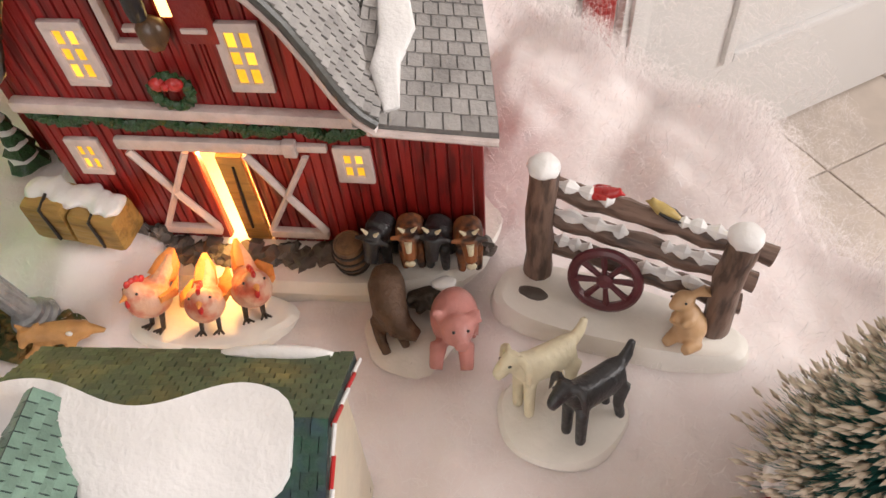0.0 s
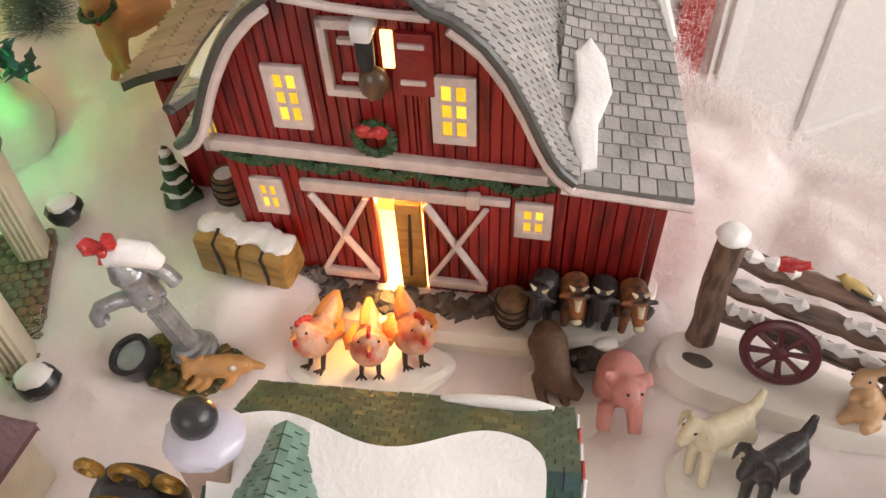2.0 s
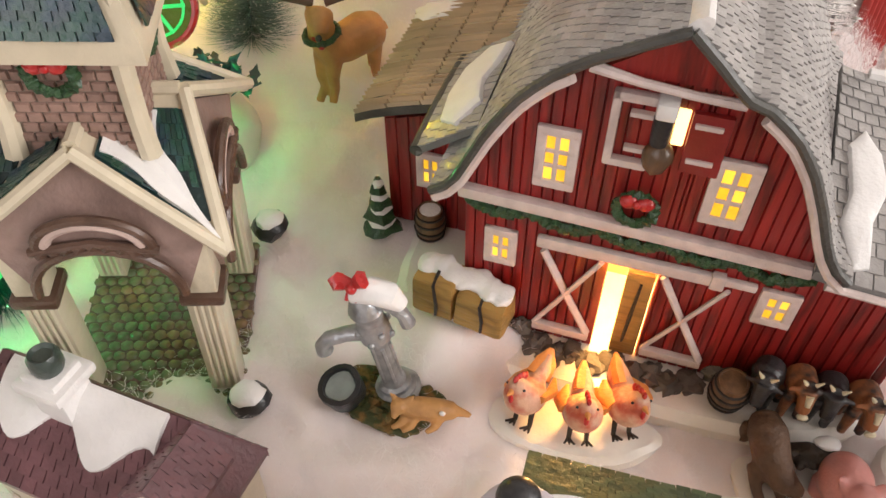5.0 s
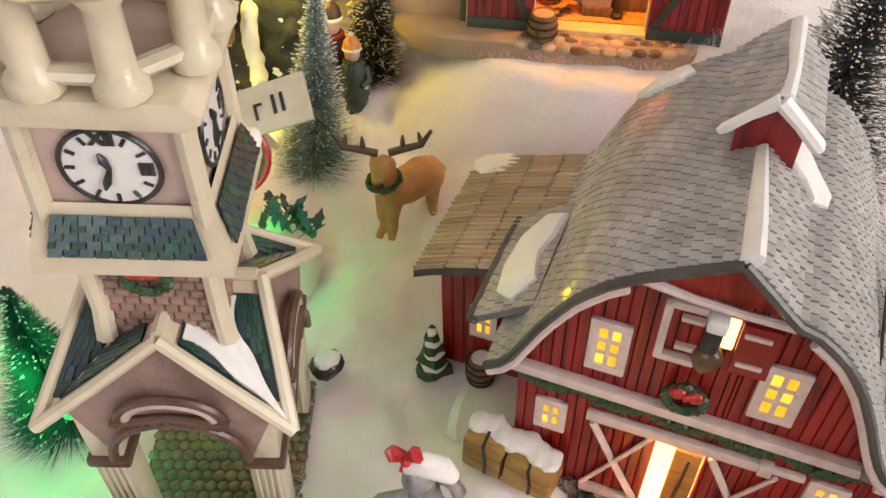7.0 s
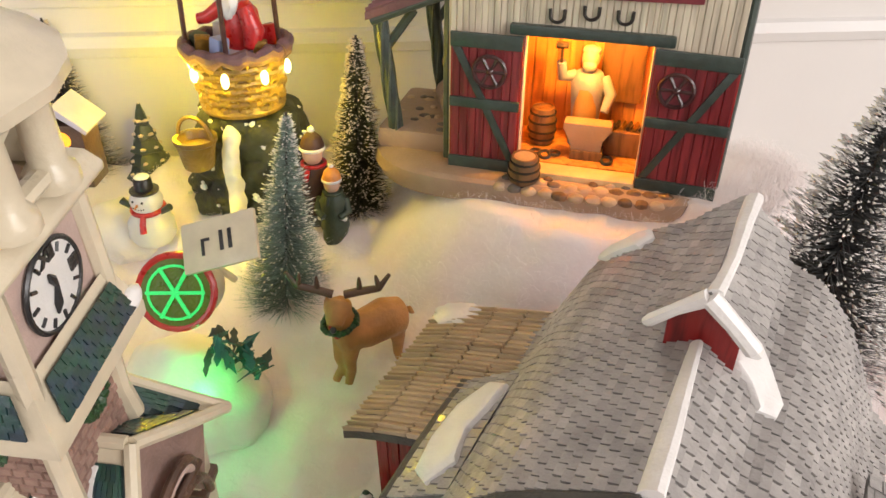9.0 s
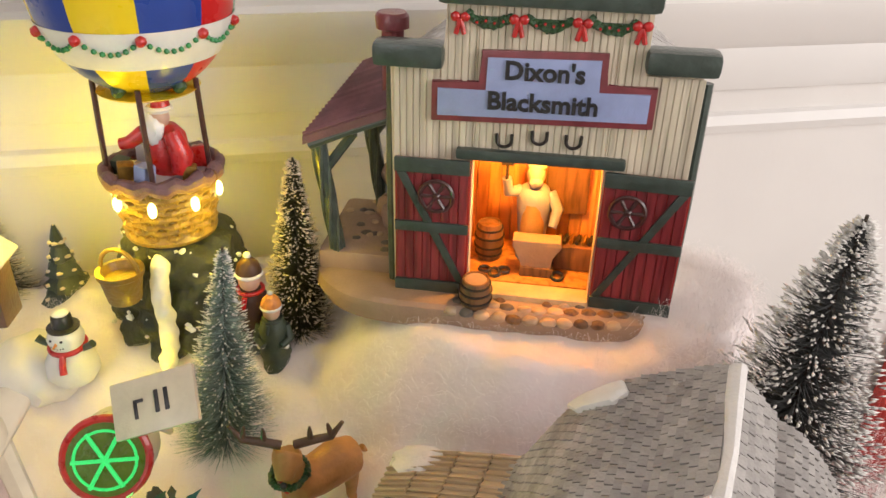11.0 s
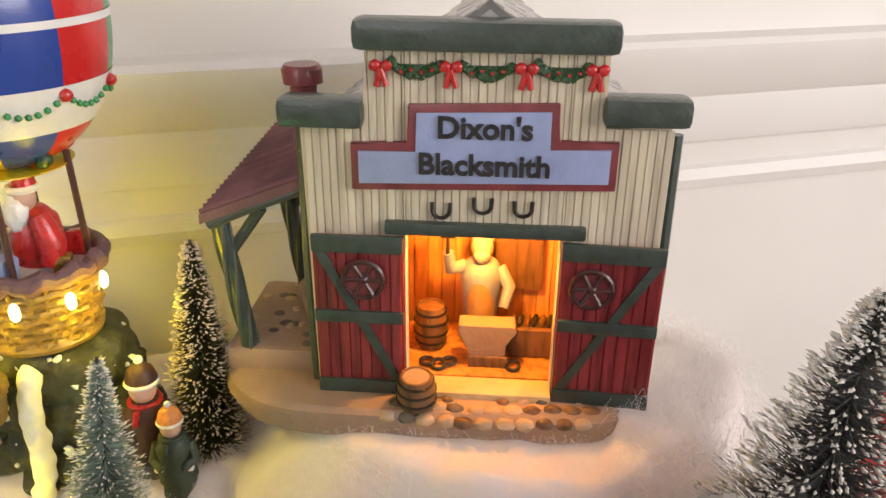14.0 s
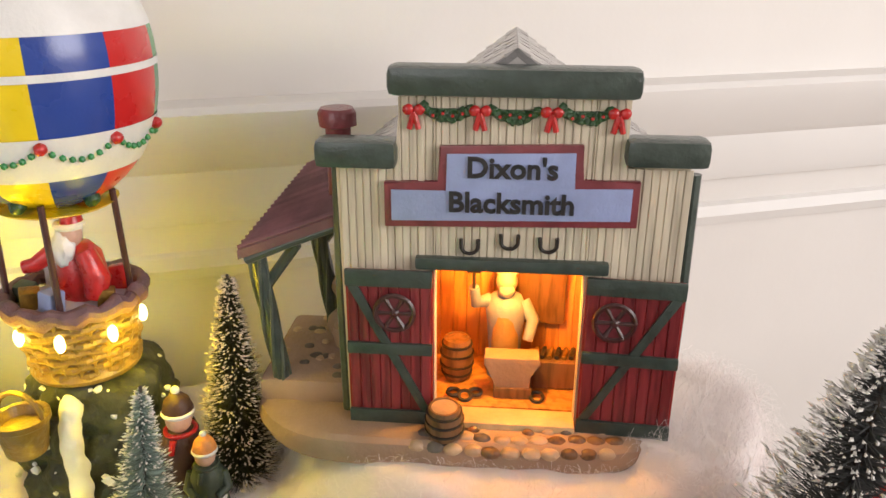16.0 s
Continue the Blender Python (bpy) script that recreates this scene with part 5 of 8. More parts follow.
def green_house():
    t = thing("green_roofed_house", "ceramic house with moss green shingle roof under thick snow", "model house", GH)
    b = B()
    box(b, -0.049, 0.049, -0.038, 0.028, 0, 0.088, 0.001)
    prism(b, [(-0.036, 0.0882), (0, 0.106), (0.027, 0.0882)], -0.049, 0.049, 0, Matrix(((0, 1, 0, 0), (1, 0, 0, 0), (0, 0, 1, 0), (0, 0, 0, 1))))
    part("wall", b, CREAM, t)

    def far(u, v):
        return Vector((-0.052 + 0.105 * u, 0.034 - 0.034 * v, 0.0905 + 0.021 * v))

    def near(u, v):
        return Vector((-0.052 + 0.105 * u, -0.044 + 0.0445 * v, 0.083 + 0.0285 * v))
    for f, s in ((far, 1), (near, 2)):
        b = B()
        slab_sheet(b, f, 4, 4, 0.005)
        part("roof_slope", b, GREENGROUT, t)
        shingles(t, f, 13 if s == 1 else 11, 22, MOSSROOF if s == 1 else GREENTILE, seed=s + 60, gap=0.06, lift=0.0009, singles=290)
    # thick snow on the near slope, ragged edge
    b = B()
    slab_sheet(b, lambda u, v: near(0.02 + 0.89 * u - 0.05 * u ** 3 * (2 * v - 1) ** 4, min(1.02, (0.52 + 0.12 * math.sin(u * 7 + 1) - 0.35 * max(0, 0.25 - abs(u - 0.93))) * (1 - v) + v * (1.02 + 0.0)))
               + Vector((0, 0.004 * v * (1 + math.sin(u * 9)), 0.0022 + 0.0035 * math.sin(math.pi * min(1, v * 1.05)))), 30, 10, 0.004)
    part("snow", b, SNOW, t)
    b = B()
    blob(b, (0.028, 0.0325, 0.0925), (0.019, 0.003, 0.003), 2, 0.15)
    part("eave_snow", b, SNOW, t)
    b = B()
    tube(b, [near(0.88, 0.35) + Vector((0, 0, 0.002)), near(0.89, 0.05) + Vector((0, 0, 0.002))], [0.005, 0.004], 8)
    part("snow_tongue", b, SNOW, t)
    # candy striped gable edge
    for k in range(10):
        b = B()
        f = far if k < 4 else near
        v0 = (k / 4 if k < 4 else 1 - (k - 4) / 6)
        v1 = ((k + 1) / 4 if k < 4 else 1 - (k - 3) / 6)
        tube(b, [f(1, v0) + Vector((0.0012, 0, -0.003)), f(1, v1) + Vector((0.0006, 0, -0.0035))], 0.0007, 8)
        part("candy_edge", b, BERRY if k % 2 else WHITE, t)
    # dormer with lit panes
    d = new("dormer")
    d.parent = t
    d.matrix_local = pose(-0.029, -0.002, 0.014) @ Matrix.Diagonal((0.86, 0.86, 0.86, 1))
    b = B()
    box(b, -0.012, 0.012, -0.024, 0.004, 0.088, 0.106, 0)
    prism(b, [(-0.012, 0.1062), (0, 0.1165), (0.012, 0.1062)], -0.024, 0.004)
    part("dormer_wall", b, BROWN, d)
    for s in (-1, 1):
        def g(u, v, s=s):
            return Vector((s * (0.0165 - 0.0165 * v), -0.029 + 0.036 * u, 0.1045 + 0.0175 * v))
        b = B()
        slab_sheet(b, g, 3, 3, 0.003)
        part("dormer_roof", b, GREENGROUT, d)
        shingles(d, g, 7, 7, GREENPALE, seed=77, gap=0.1, lift=0.0008)
    for i, (x, z) in enumerate(((-0.005, 0.094), (0.004, 0.093), (-0.0005, 0.1015))):
        b = B()
        blob(b, (x, -0.0245, z), (0.0035, 0.001, 0.0036), 2)
        part("pane", b, AMBERPANE, d)
    # chimney
    b = B()
    box(b, -0.057, -0.043, -0.011, 0.003, 0.085, 0.118, 0.001)
    part("chimney", b, SANDBASE, t)
    b = B()
    blob(b, (-0.050, -0.004, 0.1195), (0.0115, 0.0105, 0.0055), 3, 0.1)
    part("chimney_snow", b, LAVENDER, t)
    b = B()
    blob(b, (-0.051, -0.003, 0.1275), (0.0062, 0.006, 0.0062), 3)
    part("chimney_pot", b, BLACK, t)
    return t


GREENPALE = material("pale_green_tile", (0.16, 0.26, 0.20), 0.35, 0.25, 90, 0.3, 500, coat=0.3, island=0.2)
AMBERPANE = material("amber_pane", (0.9, 0.4, 0.03), 0.4, 0.2, 200, 0.2, emit=(1.0, 0.38, 0.03, 1.2))
LAVENDER = material("lavender_snow", (0.55, 0.52, 0.60), 0.4, 0.08, 80, 0.2, coat=0.3)
GOLD = material("gold_paint", (0.3, 0.17, 0.035), 0.35, 0.3, 200, 0.4, metal=0.6)
green_house()


def street_clock():
    t = thing("street_clock", "black and gold street clock with cream dial", "clock", pose(-0.180, 0.100, 0.0))
    b = B()
    lathe(b, [(0.009, 0), (0.009, 0.004), (0.003, 0.008), (0.0026, 0.066), (0.006, 0.070)], 12)
    part("pole", b, BLACK, t)
    h = new("head")
    h.parent = t
    h.matrix_local = pose(0.006, 0, 0.080, 2, 6, -6) @ Matrix.Scale(1.12, 4)
    b = B()
    lathe(b, [(0.0125, -0.005), (0.0135, -0.003), (0.0135, 0.003), (0.0125, 0.005)], 26, pose(0, 0, 0, 90, 0, 0))
    part("case", b, BLACK, h)
    b = B()
    tube(b, [(0.0118 * math.cos(2 * math.pi * q / 26), -0.0052, 0.0118 * math.sin(2 * math.pi * q / 26)) for q in range(27)], 0.0012, 6)
    part("bezel", b, GOLD, h)
    b = B()
    lathe(b, [(0.0112, 0.0045), (0.0112, 0.0058), (0.001, 0.0058)], 26, pose(0, 0, 0, 90, 0, 0))
    part("dial", b, CREAM, h)
    for q in range(12):
        b = B()
        a = math.pi * q / 6
        tube(b, [(0.0082 * math.sin(a), -0.006, 0.0082 * math.cos(a)), (0.010 * math.sin(a), -0.006, 0.010 * math.cos(a))], 0.0005, 5)
        part("hour_mark", b, BLACK, h)
    for a, l in ((0.9, 0.005), (2.6, 0.007)):
        b = B()
        tube(b, [(0, -0.006, 0), (l * math.sin(a), -0.006, l * math.cos(a))], 0.0004, 5)
        part("pointer", b, BLACK, h)
    for x, r in ((-0.011, 0.003), (0.0, 0.0045), (0.011, 0.003)):
        b = B()
        tube(b, [(x + r * math.cos(q * 0.6), 0, 0.0155 + r * math.sin(q * 0.6)) for q in range(11)], 0.0014, 6)
        part("scroll", b, GOLD, h)


street_clock()

# ---------- purple roofed house ----------
PH = pose(-0.3012, 0.1444, 0.0, 0, 0, -10)


def purple_house():
    t = thing("purple_roofed_house", "ceramic house with plum shingle roof half under snow", "model house", PH)
    b = B()
    box(b, -0.054, 0.050, -0.032, 0.009, 0, 0.043, 0.001)
    prism(b, [(-0.031, 0.0432), (0, 0.062), (0.008, 0.0432)], -0.054, 0.026, 0, Matrix(((0, 1, 0, 0), (1, 0, 0, 0), (0, 0, 1, 0), (0, 0, 0, 1))))
    part("wall", b, CREAM, t)
    for s in (-1, 1):
        def f(u, v, s=s):
            return Vector((-0.058 + (0.112 - 0.022 * v) * u, s * (0.038 - 0.038 * v) * (1 if s < 0 else 0.32), 0.041 + 0.026 * v))
        b = B()
        slab_sheet(b, f, 4, 4, 0.004)
        part("roof_slope", b, PURPLEROOF, t)
        shingles(t, f, 9, 17, PURPLEROOF, seed=s + 90, gap=0.08, lift=0.0009)
    b = B()
    slab_sheet(b, lambda u, v: Vector((0.054 - 0.022 * v - 0.0005, (-0.038 + 0.0502 * u) * (1 - v), 0.041 + 0.026 * v)), 4, 4, 0.003)
    part("hip_end", b, PURPLEROOF, t)
    b = B()
    slab_sheet(b, lambda u, v: Vector((-0.05 + 0.074 * u, -0.026 * (1 - v) * (0.45 + 0.5 * math.sin(u * 6 + 0.6) ** 2) - 0.001, 0.0685 - 0.018 * (1 - v) * (0.45 + 0.5 * math.sin(u * 6 + 0.6) ** 2) + 0.002 * math.sin(v * 3))), 26, 8, 0.003)
    part("snow", b, SNOW, t)
    d = new("dormer")
    d.parent = t
    d.matrix_local = pose(0.034, -0.012, 0)
    b = B()
    prism(b, [(-0.009, 0.042), (-0.009, 0.056), (0, 0.064), (0.009, 0.056), (0.009, 0.042)], -0.016, 0.008)
    part("dormer_wall", b, CREAM, d)
    for s in (-1, 1):
        def g(u, v, s=s):
            return Vector((s * (0.0145 - 0.0145 * v), -0.019 + 0.030 * u, 0.0535 + 0.0145 * v))
        b = B()
        slab_sheet(b, g, 3, 3, 0.003)
        part("dormer_roof", b, PURPLEROOF, d)
        shingles(d, g, 5, 6, PURPLEROOF, seed=97, gap=0.1, lift=0.0008)
    b = B()
    blob(b, (0, -0.0165, 0.0535), (0.004, 0.001, 0.005), 2)
    part("pane", b, AMBERPANE, d)
    b = B()
    box(b, -0.029, -0.013, -0.015, 0.000, 0.05, 0.082, 0.0015)
    box(b, -0.032, -0.010, -0.018, 0.003, 0.074, 0.079, 0.0015)
    part("chimney", b, SNOW, t, "snow-covered chimney")
    b = B()
    lathe(b, [(0.0055, 0.082), (0.0062, 0.084), (0.0062, 0.089), (0.005, 0.091), (0.0035, 0.0895)], 16, pose(-0.021, -0.0075, 0))
    part("chimney_pot", b, GREENTRIM, t)


purple_house()

# ---------- figurines ----------


def joined(name, pieces, m, label, category, group="", smooth=True):
    """One plain mesh out of painted pieces: (bmesh, material) each."""
    verts, faces, idx, mats = [], [], [], []
    for bm, mat in pieces:
        bmesh.ops.recalc_face_normals(bm, faces=bm.faces)
        if mat not in mats:
            mats.append(mat)
        base = len(verts)
        bm.verts.index_update()
        verts += [v.co.copy() for v in bm.verts]
        for f in bm.faces:
            faces.append([v.index + base for v in f.verts])
            idx.append(mats.index(mat))
        bm.free()
    me = bpy.data.meshes.new(name)
    me.from_pydata(verts, [], faces)
    for mat in mats:
        me.materials.append(mat)
    me.polygons.foreach_set("material_index", idx)
    if smooth:
        me.shade_smooth()
        me.set_sharp_from_angle(angle=radians(50))
    ob = new(name, me)
    ob.matrix_world = m
    return tagged(ob, label, category, group)


def melt(f, size=0.0011):
    b = B()
    f(b)
    return organic(b, size)


PINK = material("pig_pink", (0.62, 0.27, 0.24), 0.45, 0.15, 120, 0.3, 700, coat=0.15)
BROWNFUR = material("brown_fur", (0.13, 0.075, 0.045), 0.55, 0.35, 120, 1.0, 350)
DARKLOG = material("dark_bark", (0.045, 0.032, 0.022), 0.5, 0.5, 150, 1.0, 300)
HENBODY = material("hen_cream", (0.66, 0.40, 0.28), 0.45, 0.15, 110, 0.5, 500, second=(0.55, 0.12, 0.07), mix=(0.46, 0.66))
# on the tails this orange carries the warm backlight; beak, nose and cap are orange
HENTAIL = material("hen_orange", (0.75, 0.3, 0.08), 0.5, 0.2, 150, 0.6, 400)
GOATWHITE = material("goat_cream", (0.72, 0.64, 0.45), 0.45, 0.12, 120, 0.6, 500)
GOATBLACK = material("goat_black", (0.028, 0.027, 0.029), 0.4, 0.3, 120, 0.5, 500, coat=0.2)
TANFUR = material("tan_fur", (0.52, 0.26, 0.085), 0.5, 0.2, 70, 0.4, 500, coat=0.1)
FAWN = material("fawn_orange", (0.5, 0.26, 0.09), 0.5, 0.25, 90, 0.5, 500)
RABBIT = material("rabbit_tan", (0.58, 0.36, 0.19), 0.45, 0.12, 120, 0.3)
FENCEWOOD = material("fence_wood", (0.19, 0.12, 0.09), 0.5, 0.3, 60, 1.0, 300, (1, 1, 0.2), grain=0.6)
RAILWOOD = material("rail_wood", (0.19, 0.12, 0.09), 0.5, 0.3, 60, 1.0, 300, (0.2, 1, 1), grain=0.6)
PUMP = material("silver_paint", (0.40, 0.41, 0.42), 0.34, 0.3, 200, 0.5, 400, metal=0.6)
MOSS = material("moss", (0.05, 0.06, 0.015), 0.7, 0.4, 200, 1.0, 500, second=(0.22, 0.12, 0.03), mix=(0.45, 0.65))
WATER = material("ice_grey", (0.33, 0.38, 0.36), 0.2, 0.15, 120, 0.2)
WHEELRED = material("wheel_maroon", (0.10, 0.018, 0.025), 0.4, 0.2, 100, 0.3, coat=0.2)
EYE_MAT = BLACK
SKIN = material("figure_skin", (0.62, 0.4, 0.3), 0.5, 0.1, 100, 0.2)
COAT_G = material("coat_green", (0.05, 0.07, 0.05), 0.5, 0.3, 100, 0.3)
SMITHSKIN = material("smith_skin", (0.46, 0.33, 0.24), 0.5, 0.1, 100, 0.2)
GREYHAIR = material("grey_hair", (0.36, 0.34, 0.31), 0.5, 0.2, 200, 0.5)
SKIRT = material("skirt_grey", (0.16, 0.17, 0.17), 0.5, 0.3, 100, 0.3)
COAT_B = material("coat_brown", (0.07, 0.032, 0.02), 0.5, 0.3, 100, 0.3)
APRON = material("apron_tan", (0.36, 0.21, 0.07), 0.5, 0.15, 100, 0.3)
SHIRT = material("shirt_grey", (0.24, 0.26, 0.32), 0.5, 0.1, 100, 0.3)


def G(x, y):
    return ground_z(x, y)


def hens():
    ring = B()
    lathe(ring, [(0.040, -0.006), (0.041, -0.001), (0.036, 0.0012)], 30, Matrix.Diagonal((1, 0.42, 1, 1)), 0.05)
    tagged(part("snow_plate", ring, BASESNOW), "oval cream snow plate under the hens", "figurine base").matrix_world = pose(-0.125, 0.2085, 0.006)
    for i, (x, y, rz, s) in enumerate(((-0.1475, 0.2035, -32, 1.0), (-0.1225, 0.2005, 8, 0.96), (-0.1035, 0.2075, 30, 1.0))):
        def body(b):
            blob(b, (0, -0.002, 0.0145), (0.0088, 0.0100, 0.0082), 3)
            blob(b, (0, -0.008, 0.0195), (0.0046, 0.0048, 0.0052), 3)
            tube(b, [(0, 0.003, 0.018), (0, 0.009, 0.0235), (0, 0.012, 0.0295)], [0.0062, 0.0052, 0.0022], 10, 0.7)
        tail = B()
        tube(tail, [(0, 0.0055, 0.0205), (0, 0.0105, 0.0262), (0, 0.0132, 0.0315)], [0.0060, 0.0050, 0.0012], 10, 0.6)
        for sx in (-1, 1):
            tube(tail, [(sx * 0.0082, -0.003, 0.016), (sx * 0.0088, 0.004, 0.017), (sx * 0.006, 0.009, 0.021)], [0.003, 0.0042, 0.0012], 8, 0.5)
        red = B()
        for k in range(4):
            blob(red, (0, -0.0105 + 0.0022 * k, 0.0243 + 0.0008 * math.sin(k)), (0.001, 0.0016, 0.0017), 2)
        blob(red, (0, -0.0122, 0.0163), (0.0012, 0.0009, 0.0022), 2)
        beak = B()
        tube(beak, [(0, -0.0118, 0.0196), (0, -0.0152, 0.0186)], [0.0016, 0.0003], 8)
        eyes = B()
        legs = B()
        for sx in (-1, 1):
            blob(eyes, (sx * 0.0043, -0.0098, 0.0210), 0.0007, 1)
            tube(legs, [(sx * 0.0035, 0, 0.009), (sx * 0.0038, -0.001, 0.0005)], [0.0013, 0.001], 6)
            for k in (-1, 0, 1):
                tube(legs, [(sx * 0.0038, -0.001, 0.0007), (sx * 0.0038 + k * 0.0022, -0.0048, 0.0003)], [0.0008, 0.0005], 5)
        joined("hen", [(melt(body, 0.0009), HENBODY), (tail, HENTAIL), (red, BERRY), (beak, HENTAIL), (eyes, BLACK), (legs, DARKLOG)],
               pose(x, y, 0.0085, -26, 0, 0) @ pose(0, 0, 0, 0, 0, rz) @ Matrix.Scale(1.1 * s, 4), "cream hen figurine with red comb, backlight put into its orange tail", "hen", "hens by the barn door")
    # fairy light tucked behind the hens
    t = thing("fairy_light", "small warm fairy light in the cotton", "light", pose(-0.126, 0.216, 0.010))
    b = B()
    blob(b, (0, 0, 0.004), (0.0022, 0.0022, 0.0035), 2)
    part("bulb", b, BRIGHTGLOW, t)
    b = B()
    lathe(b, [(0.0014, -0.004), (0.0016, 0.001), (0.001, 0.0015)], 8)
    part("socket", b, GREENTRIM, t)
    lamp("hen_glow", "POINT", pose(-0.126, 0.2185, 0.031), 0.034, (1.0, 0.28, 0.015), 0.003)


hens()


def pigs():
    def body(b):
        blob(b, (0, 0.004, 0.0135), (0.0092, 0.0128, 0.0105), 3)
        blob(b, (0.002, -0.0085, 0.0155), (0.0062, 0.0064, 0.0062), 3)
        tube(b, [(0.003, -0.012, 0.0145), (0.0045, -0.0165, 0.0133)], [0.0032, 0.0028], 10)
        for sx in (-1, 1):
            tube(b, [(sx * 0.005, -0.007, 0.009), (sx * 0.0055, -0.010, 0.004), (sx * 0.0058, -0.0125, 0.0005)], [0.0036, 0.003, 0.0028], 8)
            tube(b, [(sx * 0.0055, 0.009, 0.009), (sx * 0.006, 0.010, 0.0005)], [0.0042, 0.003], 8)
        tube(b, [(-0.0045, -0.006, 0.0195), (-0.0068, -0.007, 0.0222)], [0.0026, 0.0014], 8, 0.5)
        tube(b, [(0.0068, -0.0062, 0.0195), (0.0105, -0.006, 0.0205)], [0.0032, 0.0028], 8, 0.5)
    eye = B()
    blob(eye, (0.0012, -0.0142, 0.0181), 0.0007, 1)
    blob(eye, (0.0062, -0.0125, 0.0178), 0.0007, 1)
    joined("pig", [(melt(body), PINK), (eye, BLACK)], pose(-0.0105, 0.187, 0.006, -22, 0, -4) @ Matrix.Scale(1.18, 4), "glossy pink pig figurine standing in the snow", "pig")

    def boar(b):
        tube(b, [(0, 0.016, 0.016), (0.001, 0.008, 0.0165), (0.003, -0.003, 0.014), (0.008, -0.010, 0.0105), (0.0155, -0.013, 0.008)], [0.0062, 0.0085, 0.0078, 0.006, 0.0028], 12)
        tube(b, [(-0.003, -0.004, 0.010), (-0.001, -0.012, 0.004), (0.002, -0.0175, 0.001)], [0.0036, 0.0025, 0.0022], 8)
        tube(b, [(0.006, -0.007, 0.008), (0.010, -0.014, 0.001)], [0.003, 0.002], 8)
        tube(b, [(-0.004, 0.014, 0.010), (-0.005, 0.014, 0.0005)], [0.004, 0.0028], 8)
        tube(b, [(0.004, 0.014, 0.010), (0.0045, 0.013, 0.0005)], [0.004, 0.0028], 8)
        for sx in (-1, 1):
            tube(b, [(0.006 + sx * 0.003, -0.007, 0.0155), (0.0055 + sx * 0.0045, -0.006, 0.0185)], [0.002, 0.0008], 6)
    joined("brown_pig", [(melt(boar), BROWNFUR)], pose(-0.042, 0.2060, 0.003, 0, 0, -2) @ Matrix.Scale(1.06, 4), "brown bristly pig figurine sniffing at a log", "pig")
    t = thing("log", "dark mossy log with a snow cap", "log", pose(-0.018, 0.2125, 0.007, 0, 0, 8))
    b = B()
    tube(b, [(-0.013, 0.002, 0.004), (-0.004, 0, 0.006), (0.006, -0.002, 0.005), (0.012, -0.005, 0.002)], [0.004, 0.006, 0.0055, 0.0035], 12)
    for k in range(14):
        blob(b, (-0.012 + 0.0018 * k, -0.003 + 0.003 * math.sin(k * 2.3), 0.008 + 0.0022 * math.cos(k * 1.7)), (0.0028, 0.0026, 0.0024), 1, 0.5, seed=k)
    part("bark", organic(b, 0.0009), DARKLOG, t)
    b = B()
    blob(b, (0.004, 0.003, 0.0115), (0.006, 0.004, 0.002), 2, 0.3)
    part("snow_cap", b, SNOW, t)
    b = B()
    lathe(b, [(0.021, -0.005), (0.022, 0.0), (0.018, 0.0022)], 26, Matrix.Diagonal((1, 0.9, 1, 1)), 0.08)
    tagged(part("snow_plate", b, BASESNOW), "cream snow plate under the brown pig", "figurine base").matrix_world = pose(-0.030, 0.197, 0.002)


pigs()


def goats():
    b = B()
    lathe(b, [(0.0265, -0.004), (0.0275, 0.001), (0.026, 0.0038), (0.022, 0.0048)], 34, Matrix.Diagonal((1, 0.84, 1, 1)), 0.03)
    tagged(part("snow_plate", b, BASESNOW), "round cream snow plate under two goats", "figurine base").matrix_world = pose(0.0345, 0.1540, 0.003)

    def goat(b):
        tube(b, [(0, 0.013, 0.0165), (0, 0.004, 0.0160), (0, -0.006, 0.0165), (0, -0.0105, 0.0195)], [0.0052, 0.0056, 0.0056, 0.0042], 12)
        tube(b, [(0, -0.010, 0.0185), (0, -0.0135, 0.0225), (0, -0.0145, 0.0235)], [0.0038, 0.0034, 0.0032], 10)
        tube(b, [(0, -0.0135, 0.0235), (0, -0.019, 0.0205), (0, -0.0212, 0.0192)], [0.0036, 0.0026, 0.0018], 10)
        for sx in (-1, 1):
            tube(b, [(sx * 0.0034, -0.008, 0.013), (sx * 0.0036, -0.0085, 0.0005)], [0.0026, 0.0020], 8)
            tube(b, [(sx * 0.0034, 0.0125, 0.014), (sx * 0.0036, 0.0105, 0.007), (sx * 0.0036, 0.0125, 0.0005)], [0.0034, 0.0022, 0.0020], 8)
            tube(b, [(sx * 0.003, -0.0125, 0.0255), (sx * 0.0075, -0.012, 0.0225), (sx * 0.009, -0.0125, 0.0165)], [0.0014, 0.0022, 0.0008], 8, 0.6)
        tube(b, [(0, 0.012, 0.0175), (0, 0.0175, 0.0215), (0, 0.0195, 0.0255)], [0.0026, 0.0023, 0.0015], 8)
    for mat, m, lab in ((GOATWHITE, pose(0.0262, 0.1600, 0.0068, -16, 0, 0) @ pose(0, 0, 0, 0, 0, -57), "cream white goat figurine with hanging ears"), (GOATBLACK, pose(0.0450, 0.1475, 0.0068, -16, 0, 0) @ pose(0, 0, 0, 0, 0, -52), "glossy black goat figurine beside a white one")):
        eye = B()
        for sx in (-1, 1):
            blob(eye, (sx * 0.0028, -0.0165, 0.0230), (0.0006, 0.0009, 0.0004), 1)
        joined("goat", [(melt(goat, 0.001), mat), (eye, BLACK)], m @ Matrix.Diagonal((1.1, 1.12, 1.4, 1)), lab, "goat", "goats on the plate")


goats()


